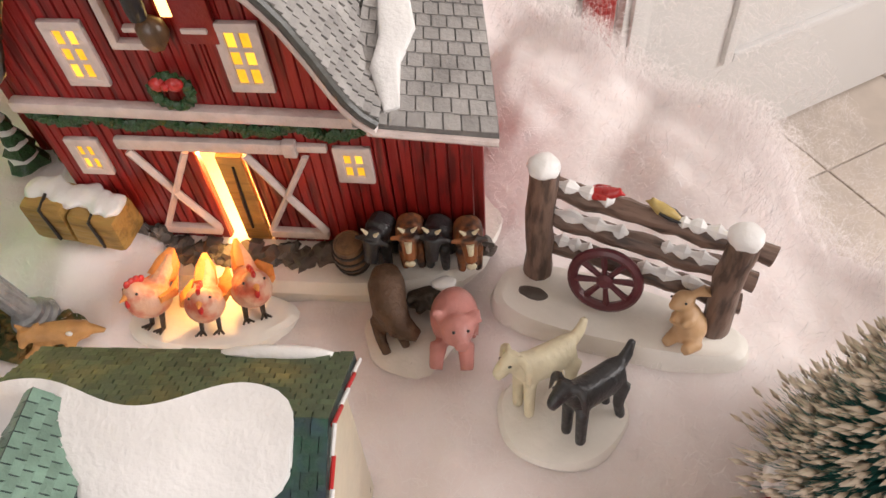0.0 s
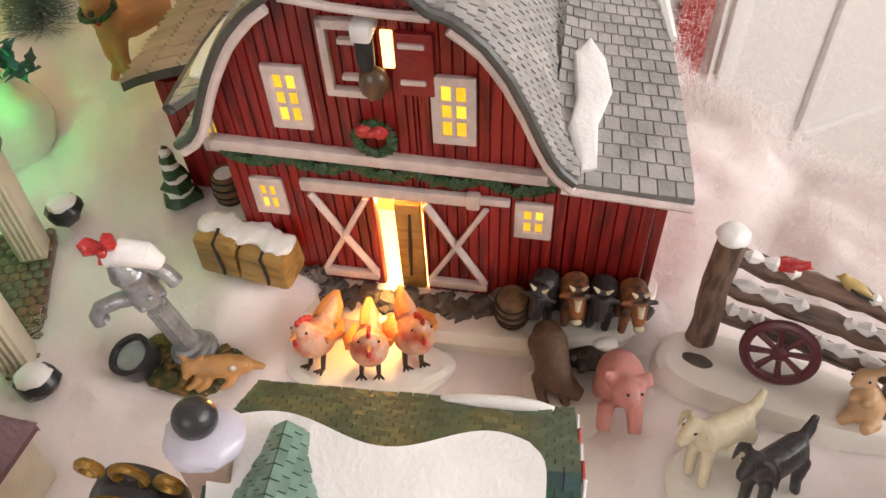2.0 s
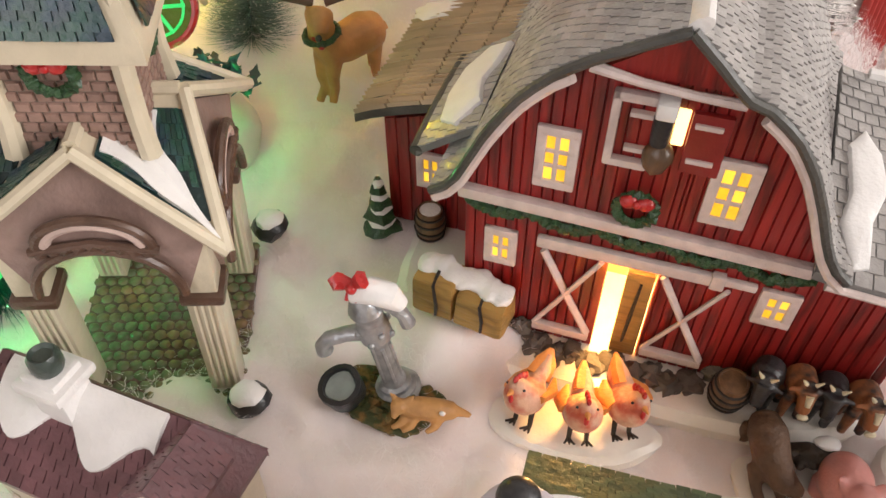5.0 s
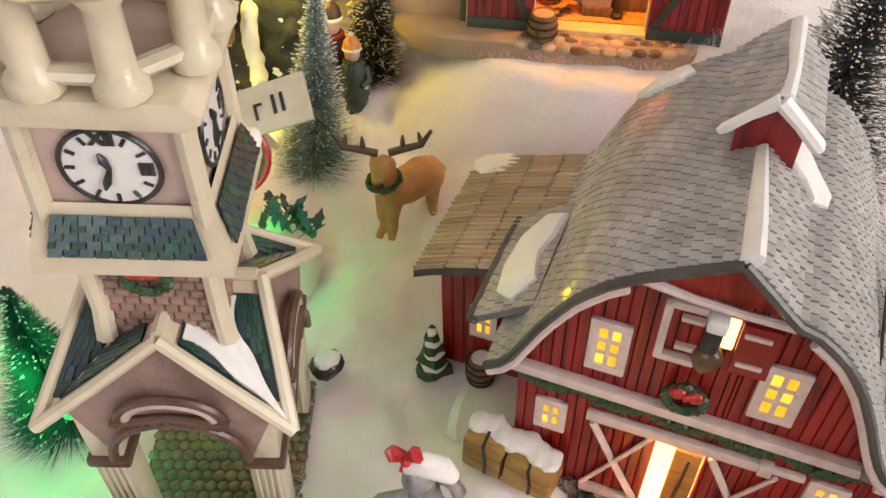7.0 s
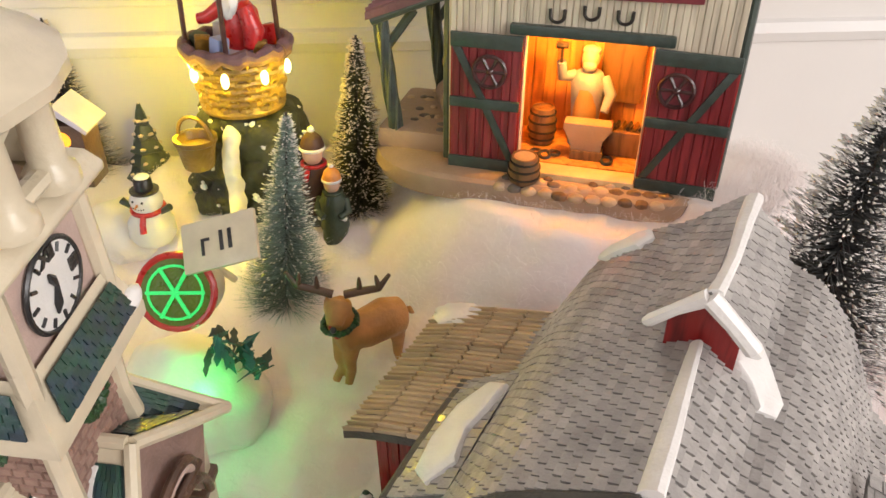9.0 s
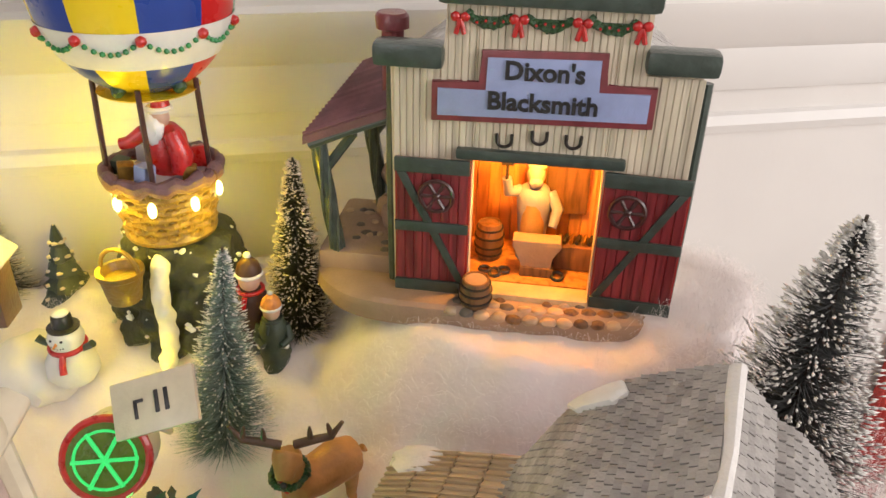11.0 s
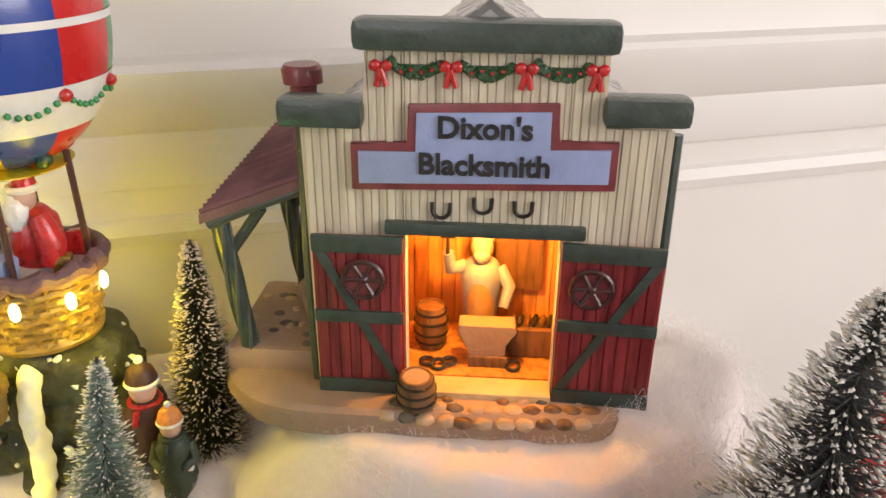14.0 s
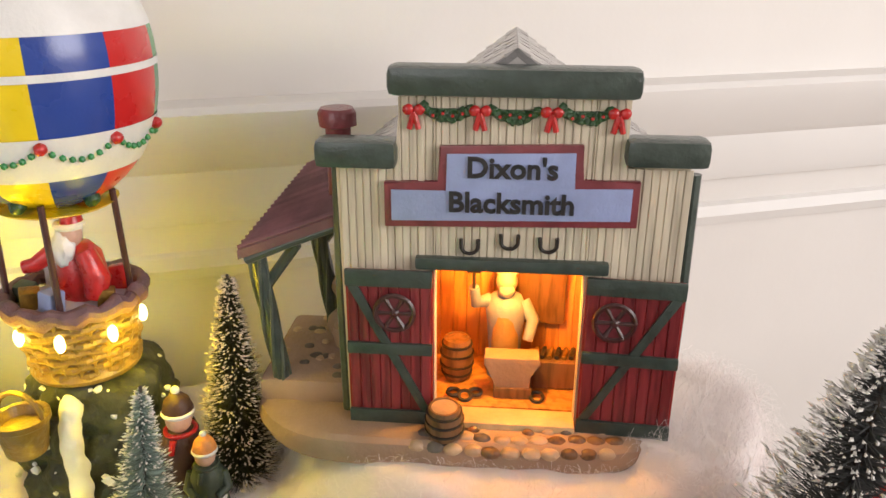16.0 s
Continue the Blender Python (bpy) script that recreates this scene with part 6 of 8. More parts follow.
def fence():
    t = thing("rail_fence", "brown log rail fence with snow and a maroon cart wheel", "fence", pose(0.066, 0.205, 0.012, 0, 0, -25.5))
    b = B()
    ring = []
    for zz, k in ((-0.012, 0.99), (-0.002, 1.0), (0.003, 0.97), (0.0055, 0.9)):
        r = []
        for i in range(48):
            a = 2 * math.pi * i / 48
            ex = abs(math.cos(a)) ** 0.7 * math.copysign(1, math.cos(a))
            ey = abs(math.sin(a)) ** 0.7 * math.copysign(1, math.sin(a))
            r.append(b.verts.new((0.0 + 0.0575 * ex * k, -0.008 + 0.0175 * ey * k * (1 - 0.22 * ex) + 0.004 * ex, zz)))
        ring.append(r)
    for p, q in zip(ring, ring[1:]):
        for i in range(48):
            b.faces.new((p[i], p[(i + 1) % 48], q[(i + 1) % 48], q[i]))
    b.faces.new(ring[-1])
    part("snow_base", b, BASESNOW, t)
    b = B()
    blob(b, (-0.038, -0.013, 0.0052), (0.0075, 0.004, 0.0012), 2, 0.3)
    part("puddle", b, STONE, t)
    for x, h in ((-0.041, 0.069), (0.0395, 0.062)):
        b = B()
        pts = [(x + 0.0006 * math.sin(k), 0.0005 * math.cos(k * 2), 0.002 + h * k / 8) for k in range(9)]
        tube(b, pts, [0.0066, 0.0064, 0.0061, 0.0063, 0.006, 0.0062, 0.006, 0.0061, 0.0058], 12)
        for v in b.verts:
            v.co += Vector((1, 1, 0)) * 0.0007 * noise.noise(v.co * 260)
        part("post", b, FENCEWOOD, t)
        b = B()
        blob(b, (x, 0, h + 0.003), (0.0068, 0.0066, 0.0048), 3, 0.15, seed=x * 99)
        part("post_snow", b, SNOW, t)
    for i, (z, x0, x1) in enumerate(((0.0555, -0.044, 0.052), (0.0385, -0.047, 0.049), (0.0215, -0.046, 0.047))):
        b = B()
        n = 18
        pts = [(x0 + (x1 - x0) * k / n, 0.006 + 0.0006 * math.sin(k * 1.3 + i), z + 0.0007 * math.sin(k * 0.9 + i) - 0.002 * k / n) for k in range(n + 1)]
        tube(b, pts, [0.0046 + 0.0004 * math.sin(k * 2.1) for k in range(n + 1)], 10)
        for v in b.verts:
            v.co += Vector((0, 1, 1)) * 0.0006 * noise.noise(v.co * 240)
        part("rail", b, RAILWOOD, t)
        for a, c in (((-0.037, -0.012), (0.014, 0.036)), ((-0.037, -0.004), (0.010, 0.034)), ((-0.036, -0.018), (0.002, 0.034)))[i]:
            b = B()
            m = 10
            tube(b, [(a + (c - a) * k / m, 0.0052, z + 0.0038 - 0.002 * (a + (c - a) * k / m + 0.04) / 0.09) for k in range(m + 1)], [0.0026 + 0.0011 * math.sin(k * 1.9 + a * 80) if 0 < k < m else 0.0012 for k in range(m + 1)], 8)
            part("rail_snow", b, SNOW, t)
    w = new("cart_wheel")
    w.parent = t
    w.matrix_local = pose(-0.008, -0.0075, 0.0235, -14, 0, 4)
    R = 0.0142
    b = B()
    tube(b, [(R * math.cos(2 * math.pi * k / 30), 0, R * math.sin(2 * math.pi * k / 30)) for k in range(31)], 0.0023, 8)
    part("rim", b, WHEELRED, w)
    b = B()
    lathe(b, [(0.0036, -0.0018), (0.0036, 0.0014), (0.002, 0.0028)], 14, pose(0, 0, 0, 90, 0, 0))
    part("hub", b, WHEELRED, w)
    for k in range(8):
        b = B()
        a = math.pi * k / 4 + 0.2
        tube(b, [(0.0025 * math.cos(a), 0, 0.0025 * math.sin(a)), (R * math.cos(a), 0, R * math.sin(a))], [0.0011, 0.0017], 6)
        part("spoke", b, WHEELRED, w)
    base = pose(0.066, 0.205, 0.012, 0, 0, -25.5)
    for name, x, mat, tip, lab in (("red_bird", -0.016, BERRY, BERRY, "red bird figurine perched on the fence rail"), ("yellow_bird", 0.0075, material("bird_yellow", (0.5, 0.36, 0.12), 0.4, 0.2, 200), BERRY, "yellow and black bird figurine perched on the fence rail")):
        def bird(b):
            tube(b, [(-0.0075, 0, 0.0022), (-0.003, 0, 0.0036), (0.001, 0, 0.0046), (0.0048, 0, 0.0066)], [0.0012, 0.0026, 0.0030, 0.0020], 10)
            tube(b, [(0.0046, 0, 0.0072), (0.0052, 0, 0.0094)], [0.0018, 0.0004], 8)
            tube(b, [(0.0052, 0, 0.0064), (0.0080, 0, 0.0060)], [0.0014, 0.0004], 8)
        wing = B()
        for sx in (-1, 1):
            tube(wing, [(0.001, sx * 0.0026, 0.0046), (-0.004, sx * 0.0026, 0.0034), (-0.0085, sx * 0.0012, 0.0022)], [0.0014, 0.0016, 0.0006], 8, 0.5)
        flip = 0 if name == "red_bird" else 175
        joined(name, [(melt(bird, 0.0007), mat), (wing, tip if name == "red_bird" else BLACK)], base @ pose(x, 0.006, 0.0573 - 0.002 * (x + 0.04) / 0.09, 0, 0, flip), lab, "bird", "birds on the fence")

    def rab(b):
        blob(b, (0, 0.001, 0.0075), (0.0062, 0.0066, 0.0078), 3)
        blob(b, (0, -0.0005, 0.0125), (0.0048, 0.005, 0.0055), 3)
        blob(b, (-0.001, -0.003, 0.0195), (0.0040, 0.0050, 0.0040), 3)
        blob(b, (-0.002, -0.0065, 0.0183), (0.0024, 0.0024, 0.002), 3)
        for s, e in ((-1, (0.006, 0.006, 0.0235)), (1, (0.0075, 0.002, 0.0225))):
            tube(b, [(0.0012, 0.0 - 0.001 * s, 0.0222), ((0.0012 + e[0]) / 2, e[1] / 2, 0.0238), e], [0.0015, 0.0024, 0.0008], 8, 0.6)
        for sx in (-1, 1):
            tube(b, [(sx * 0.0035, -0.003, 0.013), (sx * 0.002, -0.0075, 0.0115)], [0.002, 0.0014], 8)
            tube(b, [(sx * 0.0045, 0.0, 0.003), (sx * 0.0042, -0.0075, 0.0018)], [0.0032, 0.0022], 8)
    eye = B()
    blob(eye, (-0.0046, -0.0052, 0.0205), 0.0006, 1)
    blob(eye, (0.0024, -0.0062, 0.0205), 0.0006, 1)
    joined("rabbit", [(melt(rab, 0.0009), RABBIT), (eye, BLACK)], pose(0.089, 0.1795, 0.018, -26, 0, 0) @ pose(0, 0, 0, 0, 0, -52) @ Matrix.Scale(1.12, 4), "tan rabbit figurine sitting against the fence post", "rabbit")


fence()


def pump():
    m = pose(-0.2105, 0.2075, 0.004, 0, 0, 0)
    b = B()
    lathe(b, [(0.026, -0.006), (0.026, 0.001), (0.020, 0.0035)], 26, Matrix.Diagonal((1.0, 0.72, 1, 1)), 0.12)
    for k in range(40):
        a, r = k * 2.4, 0.004 + 0.018 * (k / 40)
        blob(b, (r * math.cos(a), 0.72 * r * math.sin(a), 0.0035), (0.0035, 0.003, 0.0028), 1, 0.6, seed=k)
    ob = part("moss_plate", b, MOSS)
    ob.matrix_world = m
    tagged(ob, "mossy brown ground plate under the water pump", "figurine base")
    t = thing("water_pump", "silver hand water pump with snow and a red bow", "water pump", pose(-0.2095, 0.2110, 0.006, 6, -9, 0) @ Matrix.Scale(1.2, 4))
    b = B()
    lathe(b, [(0.0098, 0), (0.0098, 0.002), (0.0082, 0.0026), (0.0084, 0.0046), (0.0068, 0.0054), (0.0066, 0.0072), (0.0050, 0.0082), (0.0042, 0.012), (0.0038, 0.034), (0.0044, 0.037), (0.0062, 0.039), (0.0060, 0.046), (0.0050, 0.048), (0.0056, 0.052), (0.0066, 0.055), (0.0050, 0.060), (0.003, 0.063)], 22)
    part("column", b, PUMP, t)
    for k in range(6):
        b = B()
        a = k * math.pi / 3
        tube(b, [(0.0040 * math.cos(a), 0.0040 * math.sin(a), 0.012), (0.0038 * math.cos(a), 0.0038 * math.sin(a), 0.034)], 0.0009, 6)
        part("flute", b, PUMP, t)
    for k in range(8):
        b = B()
        a = k * math.pi / 4
        blob(b, (0.0062 * math.cos(a), 0.0062 * math.sin(a), 0.0405 + 0.004 * (k % 2)), 0.0014, 2)
        part("boss", b, PUMP, t)
    b = B()
    tube(b, [(-0.003, -0.001, 0.042), (-0.010, -0.003, 0.0425), (-0.0165, -0.005, 0.0415), (-0.0195, -0.006, 0.038), (-0.0195, -0.006, 0.035)], [0.0036, 0.0030, 0.0030, 0.0030, 0.0034], 12)
    part("spout", b, PUMP, t)
    b = B()
    tube(b, [(0.001, 0, 0.059), (0.008, 0.001, 0.0575), (0.0125, 0.001, 0.052), (0.0135, 0.001, 0.046)], [0.003, 0.0028, 0.0026, 0.003], 10)
    part("lever", b, PUMP, t)
    b = B()
    tube(b, [(-0.003, 0, 0.0635), (0.004, 0, 0.0655), (0.0105, 0.0005, 0.0625), (0.013, 0.001, 0.057)], [0.0038, 0.0050, 0.0048, 0.003], 12)
    part("snow_cap", b, SNOW, t)
    b = B()
    for s in (-1, 1):
        tube(b, [(-0.0015, 0, 0.068), (-0.0015 + s * 0.0045, -0.001, 0.0715 + 0.001 * s), (-0.0015 + s * 0.0062, 0, 0.0725)], [0.0018, 0.0034, 0.0022], 8, 0.7)
        tube(b, [(-0.0015, 0, 0.068), (-0.001 + s * 0.002, -0.0025, 0.0632)], [0.002, 0.0024], 8, 0.5)
    blob(b, (-0.0015, -0.0018, 0.0682), 0.0022, 2)
    part("bow", b, BERRY, t)
    k = thing("bucket", "black bucket of frozen water under the pump", "bucket", pose(-0.2325, 0.203, 0.006, 16, -10, 0))
    b = B()
    lathe(b, [(0.0078, 0), (0.0098, 0.002), (0.0108, 0.010), (0.0106, 0.0125), (0.0082, 0.0128), (0.0076, 0.0105), (0.007, 0.008)], 20, None, 0.02)
    part("tub", b, BLACK, k)
    b = B()
    lathe(b, [(0.0078, 0.0096), (0.0074, 0.0108), (0.004, 0.0112), (0.001, 0.0108)], 20, None, 0.04)
    part("water", b, WATER, k)

    def fawn(b):
        tube(b, [(0.018, 0.002, 0.006), (0.010, 0, 0.0075), (0.001, 0, 0.0075), (-0.005, -0.001, 0.0085)], [0.0042, 0.0058, 0.0056, 0.0044], 12)
        blob(b, (-0.0075, -0.0025, 0.0105), (0.0040, 0.0042, 0.0038), 3)
        tube(b, [(-0.008, -0.004, 0.010), (-0.0092, -0.008, 0.0085)], [0.0026, 0.0015], 8)
        for sx in (-1, 1):
            tube(b, [(-0.0065 + sx * 0.003, 0, 0.0132), (-0.0065 + sx * 0.006, 0.001, 0.0152)], [0.0016, 0.0007], 6)
        for x, y in ((-0.004, -0.006), (0.001, -0.007), (0.012, -0.006)):
            tube(b, [(x, -0.002, 0.005), (x - 0.002, y, 0.0022), (x - 0.006, y - 0.003, 0.0016)], [0.0026, 0.002, 0.0014], 8)
        tube(b, [(0.018, 0.002, 0.006), (0.026, 0.001, 0.005)], [0.003, 0.0012], 8)
    spot = B()
    blob(spot, (0.013, -0.0042, 0.0115), (0.0016, 0.001, 0.0014), 2)
    joined("fawn", [(melt(fawn, 0.0009), FAWN), (spot, WHITE)], pose(-0.1975, 0.198, 0.006, 0, 0, 4), "orange fawn figurine lying beside the pump", "deer")


pump()


def hay_bale():
    t = thing("hay_bale", "pair of straw bales tied with dark straps under snow", "hay bale", BARN @ pose(-0.0735, -0.0125, 0.0160, 0, 0, -8) @ Matrix.Scale(0.95, 4))
    for x0, x1, dz in ((-0.024, -0.001, 0.004), (-0.0005, 0.026, 0.0)):
        b = B()
        box(b, x0, x1, -0.009, 0.012, 0.0, 0.022 + dz, 0.0035)
        for v in b.verts:
            v.co += Vector((1, 1, 1)) * 0.0012 * noise.noise(v.co * 140)
        part("bale", b, HAY, t)
        b = B()
        xm = (x0 + x1) / 2 + 0.002
        tube(b, [(xm, -0.0094, 0.003), (xm + 0.0006, -0.0100, 0.012), (xm - 0.0012, -0.009, 0.021 + dz), (xm - 0.002, 0.0, 0.0228 + dz)], 0.0009, 6)
        part("strap", b, HOOP, t)
    b = B()
    for k in range(7):
        blob(b, (-0.020 + 0.0068 * k, 0.004 + 0.002 * math.sin(k * 2), 0.0255 - 0.00055 * k), (0.0062, 0.0082, 0.0035), 2, 0.3, seed=k)
    part("snow_cap", organic(b, 0.0012), SNOW, t)


hay_bale()
barrel("barrel", "brown wooden barrel with dark hoops by the barn door", BARN @ pose(0.0560, -0.0145, 0.003, 8, 0, 0), 0.0084, 0.020)
barrel("barrel", "small brown barrel by the lean-to wall", BARN @ pose(-0.110, 0.047, 0.0, 0, 0, 0), 0.0085, 0.021, SNOW)
barrel("barrel", "brown wooden barrel with filled top by the forge door", SMITH @ pose(-0.0305, -0.014, -0.004, 5, 0, 0), 0.0098, 0.0215, COBBLE)
barrel("barrel", "brown wooden barrel inside the lit forge", SMITH @ pose(-0.0275, 0.036, 0.0045), 0.0092, 0.025)


def cows():
    """Four cattle standing side by side, heads to the yard."""
    for i, (x, mat, turn) in enumerate(((0.0705, GOATBLACK, -14), (0.0840, BROWNCOW, 6), (0.0970, GOATBLACK, -6), (0.1105, BROWNCOW, 10))):
        low = 0.004 if i == 0 else 0.0

        def cow(b):
            tube(b, [(0, 0.004, 0.022), (0, -0.003, 0.0225), (0, -0.0075, 0.021)], [0.0066, 0.0072, 0.0058], 12)
            for sx in (-1, 1):
                tube(b, [(sx * 0.0036, -0.006, 0.017), (sx * 0.0038, -0.0065, 0.0005)], [0.003, 0.0021], 8)
                tube(b, [(sx * 0.0036, 0.003, 0.017), (sx * 0.0038, 0.003, 0.0005)], [0.003, 0.0021], 8)
                tube(b, [(sx * 0.0025, -0.0115, 0.0295 - low), (sx * 0.0085, -0.011, 0.0285 - low)], [0.0019, 0.0012], 8, 0.6)
            tube(b, [(0, -0.007, 0.025), (0, -0.0105, 0.0285 - low)], [0.0050, 0.0044], 10)
            tube(b, [(0, -0.0105, 0.0295 - low), (0, -0.0140, 0.0225 - low), (0, -0.0155, 0.0185 - low)], [0.0044, 0.0034, 0.0030], 10)
        blaze = B()
        tube(blaze, [(0, -0.0146, 0.0300 - low), (0, -0.0168, 0.0250 - low)], [0.0018, 0.0012], 8)
        blob(blaze, (0, -0.0178, 0.0180 - low), (0.0026, 0.0016, 0.0018), 2)
        horn = B()
        for sx in (-1, 1):
            tube(horn, [(sx * 0.002, -0.0105, 0.0325 - low), (sx * 0.0042, -0.0108, 0.0355 - low)], [0.0011, 0.0004], 6)
        rug = B()
        blob(rug, (0, -0.001, 0.0205), (0.0078, 0.0050, 0.0058), 2, 0.15)
        pieces = [(melt(cow, 0.0009), mat), (horn, GOATWHITE), (rug, RED_PLAIN if i % 2 else mat)]
        if i % 2:
            pieces.append((blaze, GOATWHITE))
        joined("cow", pieces, BARN @ pose(x, -0.0075, 0.002, 0, 0, turn), ("black cow figurine with lowered head at the barn wall", "brown cow figurine with white blaze and red blanket by the barn", "black cow figurine standing at the barn wall", "brown cow figurine with white blaze and red blanket by the barn")[i], "cow", "cows at the barn")


BROWNCOW = material("cow_brown", (0.32, 0.12, 0.045), 0.45, 0.4, 110, 0.5, 400, second=(0.05, 0.035, 0.03), mix=(0.45, 0.6))
cows()


def snowy_bush():
    t = thing("snowy_fir", "small green ceramic fir layered with snow by the lean-to", "tree", BARN @ pose(-0.139, 0.045, -0.002))
    for k in range(4):
        b = B()
        r = 0.011 - 0.0022 * k
        lathe(b, [(r * 0.6, 0.009 * k + 0.001), (r, 0.009 * k + 0.003), (r * 0.75, 0.009 * k + 0.008), (r * 0.3, 0.009 * k + 0.013)], 12, None, 0.14)
        part("tier", b, GARLAND, t)
        b = B()
        blob(b, (0.001, -0.002, 0.009 * k + 0.0105), (r * 0.72, r * 0.7, 0.0022), 2, 0.4, seed=k)
        part("snow", b, SNOW, t)


snowy_bush()


def deer():
    def body(b):
        tube(b, [(0.042, 0, 0.040), (0.030, 0, 0.042), (0.012, 0, 0.040), (0.0, 0, 0.043), (-0.005, 0, 0.054)], [0.0130, 0.0152, 0.0140, 0.0142, 0.0105], 14)
        tube(b, [(-0.005, 0, 0.050), (-0.007, -0.001, 0.062), (-0.008, -0.002, 0.070)], [0.0106, 0.0092, 0.0098], 12)
        tube(b, [(-0.007, -0.001, 0.071), (-0.012, -0.006, 0.066), (-0.0155, -0.010, 0.0605)], [0.0100, 0.0074, 0.0052], 12)
        for x, y, kx in ((-0.001, -0.004, -0.004), (-0.003, 0.004, -0.008), (0.036, -0.004, 0.003), (0.040, 0.004, 0.004)):
            tube(b, [(x, y, 0.036), (x + kx * 0.4, y, 0.019), (x + kx * 0.2, y, 0.010), (x + kx, y, 0.0)], [0.0078, 0.0046, 0.0036, 0.0032], 10)
        for sx in (-1, 1):
            tube(b, [(-0.006 + sx * 0.004, 0.001 - sx * 0.003, 0.075), (-0.004 + sx * 0.011, 0.002 - sx * 0.007, 0.0765)], [0.0024, 0.0012], 8, 0.6)
        tube(b, [(0.049, 0, 0.042), (0.053, 0, 0.036)], [0.003, 0.0016], 8)
    horn = B()
    for sx in (-1, 1):
        d = Vector((0.8 * sx, -0.6 * sx, 0))
        base = Vector((-0.0055, 0, 0.0765)) + d * 0.004
        pts = [base, base + d * 0.010 + Vector((0, 0, 0.003)), base + d * 0.023 + Vector((0, 0, 0.006)), base + d * 0.030 + Vector((0, 0, 0.017))]
        tube(horn, pts, [0.0030, 0.0029, 0.0025, 0.0013], 8)
        for p, q in ((pts[1], Vector((0, 0, 0.011))), (pts[2], Vector((-d.x, -d.y, 0)) * 0.002 + Vector((0, 0, 0.010)))):
            tube(horn, [p, p + q * 0.6, p + q], [0.0022, 0.0017, 0.0008], 8)
    wr = B()
    rnd = random.Random(3)
    for k in range(26):
        a = 2 * math.pi * k / 26
        blob(wr, (-0.0065 + 0.0114 * math.cos(a), -0.001 + 0.0120 * math.sin(a), 0.055 + 0.003 * math.cos(a)), rnd.uniform(0.002, 0.0028), 1, 0.5, seed=k)
    bow = B()
    for s in (-1, 1):
        blob(bow, (-0.0135, -0.006 + s * 0.003, 0.053 + s * 0.002), (0.0026, 0.0028, 0.0024), 2, 0.2)
    nose = B()
    blob(nose, (-0.0178, -0.0128, 0.0600), 0.0024, 2)
    for sx in (-1, 1):
        blob(nose, (-0.0105 + sx * 0.0035, -0.0055 - sx * 0.003, 0.070), 0.0009, 1)
    joined("reindeer", [(melt(body, 0.0013), TANFUR), (horn, BROWN), (wr, GARLAND), (bow, BERRY), (nose, BLACK)], pose(-0.2965, 0.3935, 0.0425, 0, 0, 57) @ Matrix.Scale(0.86, 4),
           "tan reindeer figurine with brown antlers and a wreath collar", "reindeer")


deer()

# ---------- bottle brush trees ----------


def brush_tree(m, h, r, mat, tip, label, n=5200, seed=1, flecks=1500, lean=0.0, width=0.00042, fleck=0.0009, shape=1.0):
    t = thing("bottle_brush_tree", label, "tree", m, group="bottle brush trees")
    rnd = random.Random(seed)
    b = B()
    tube(b, [(0, 0, -0.01), (0, 0, h * 0.5), (0, 0, h)], [0.0022, 0.0016, 0.0008], 6)
    part("wire_stem", b, DARKLOG, t)
    vs, fs, sv, sf = [], [], [], []
    for i in range(n):
        s = rnd.random() ** 1.25
        z0 = h * (0.03 + 0.95 * s)
        a = rnd.random() * 2 * math.pi
        L = r * (1 - s) ** shape * rnd.uniform(0.72, 1.08) + 0.003
        up = rnd.uniform(0.05, 0.5)
        d = Vector((math.cos(a), math.sin(a), up)).normalized()
        p0 = Vector((0, 0, z0))
        p1 = p0 + d * L
        side = Vector((-math.sin(a), math.cos(a), 0)) * width
        up2 = d.cross(side).normalized() * width
        k = len(vs)
        vs += [p0 + side, p0 - side * 0.5 + up2, p0 - side * 0.5 - up2, p1]
        fs += [(k, k + 1, k + 3), (k + 1, k + 2, k + 3), (k + 2, k, k + 3)]
        if i < flecks:
            c = p0 + d * L * rnd.uniform(0.72, 1.0)
            q = fleck * rnd.uniform(0.5, 1.25)
            k = len(sv)
            e = side.normalized() * q * 0.7
            sv += [c + e, c - e * 0.5 + up2.normalized() * q * 0.6, c - e * 0.5 - up2.normalized() * q * 0.6, c + d * q * 2.2, c - d * q * 2.2]
            sf += [(k, k + 1, k + 3), (k + 1, k + 2, k + 3), (k + 2, k, k + 3), (k + 1, k, k + 4), (k + 2, k + 1, k + 4), (k, k + 2, k + 4)]
    tagged(raw("bristles", vs, fs, mat, t), kind="stuff")
    if sv:
        tagged(raw("snow_fleck", sv, sf, tip, t, True), kind="stuff")
    return t


FIR = material("bristle_green", (0.02, 0.055, 0.04), 0.6, 0.3, 90, 0.1, island=0.35)
FIRBLUE = material("bristle_frosted", (0.27, 0.35, 0.31), 0.6, 0.3, 90, 0.1, island=0.4)
FIRTEAL = material("bristle_teal", (0.03, 0.14, 0.12), 0.6, 0.3, 90, 0.1, island=0.35)
FIRDARK = material("bristle_dark", (0.085, 0.087, 0.085), 0.6, 0.3, 90, 0.1, island=0.35)
FIROLIVE = material("bristle_olive", (0.05, 0.05, 0.015), 0.6, 0.3, 90, 0.1, island=0.35)
FLECK = material("snow_fleck", (0.82, 0.8, 0.76), 0.7, 0.06, 200, 0.2)
FLECKCREAM = material("cream_fleck", (0.78, 0.66, 0.52), 0.7, 0.1, 200, 0.2)
brush_tree(pose(-0.368, 0.434, 0.045, -4, 4, 0), 0.145, 0.034, FIRBLUE, FLECK, "frosted green bottle brush tree with snowy bristles", 4200, 1, 1500, width=0.0004, fleck=0.0008)
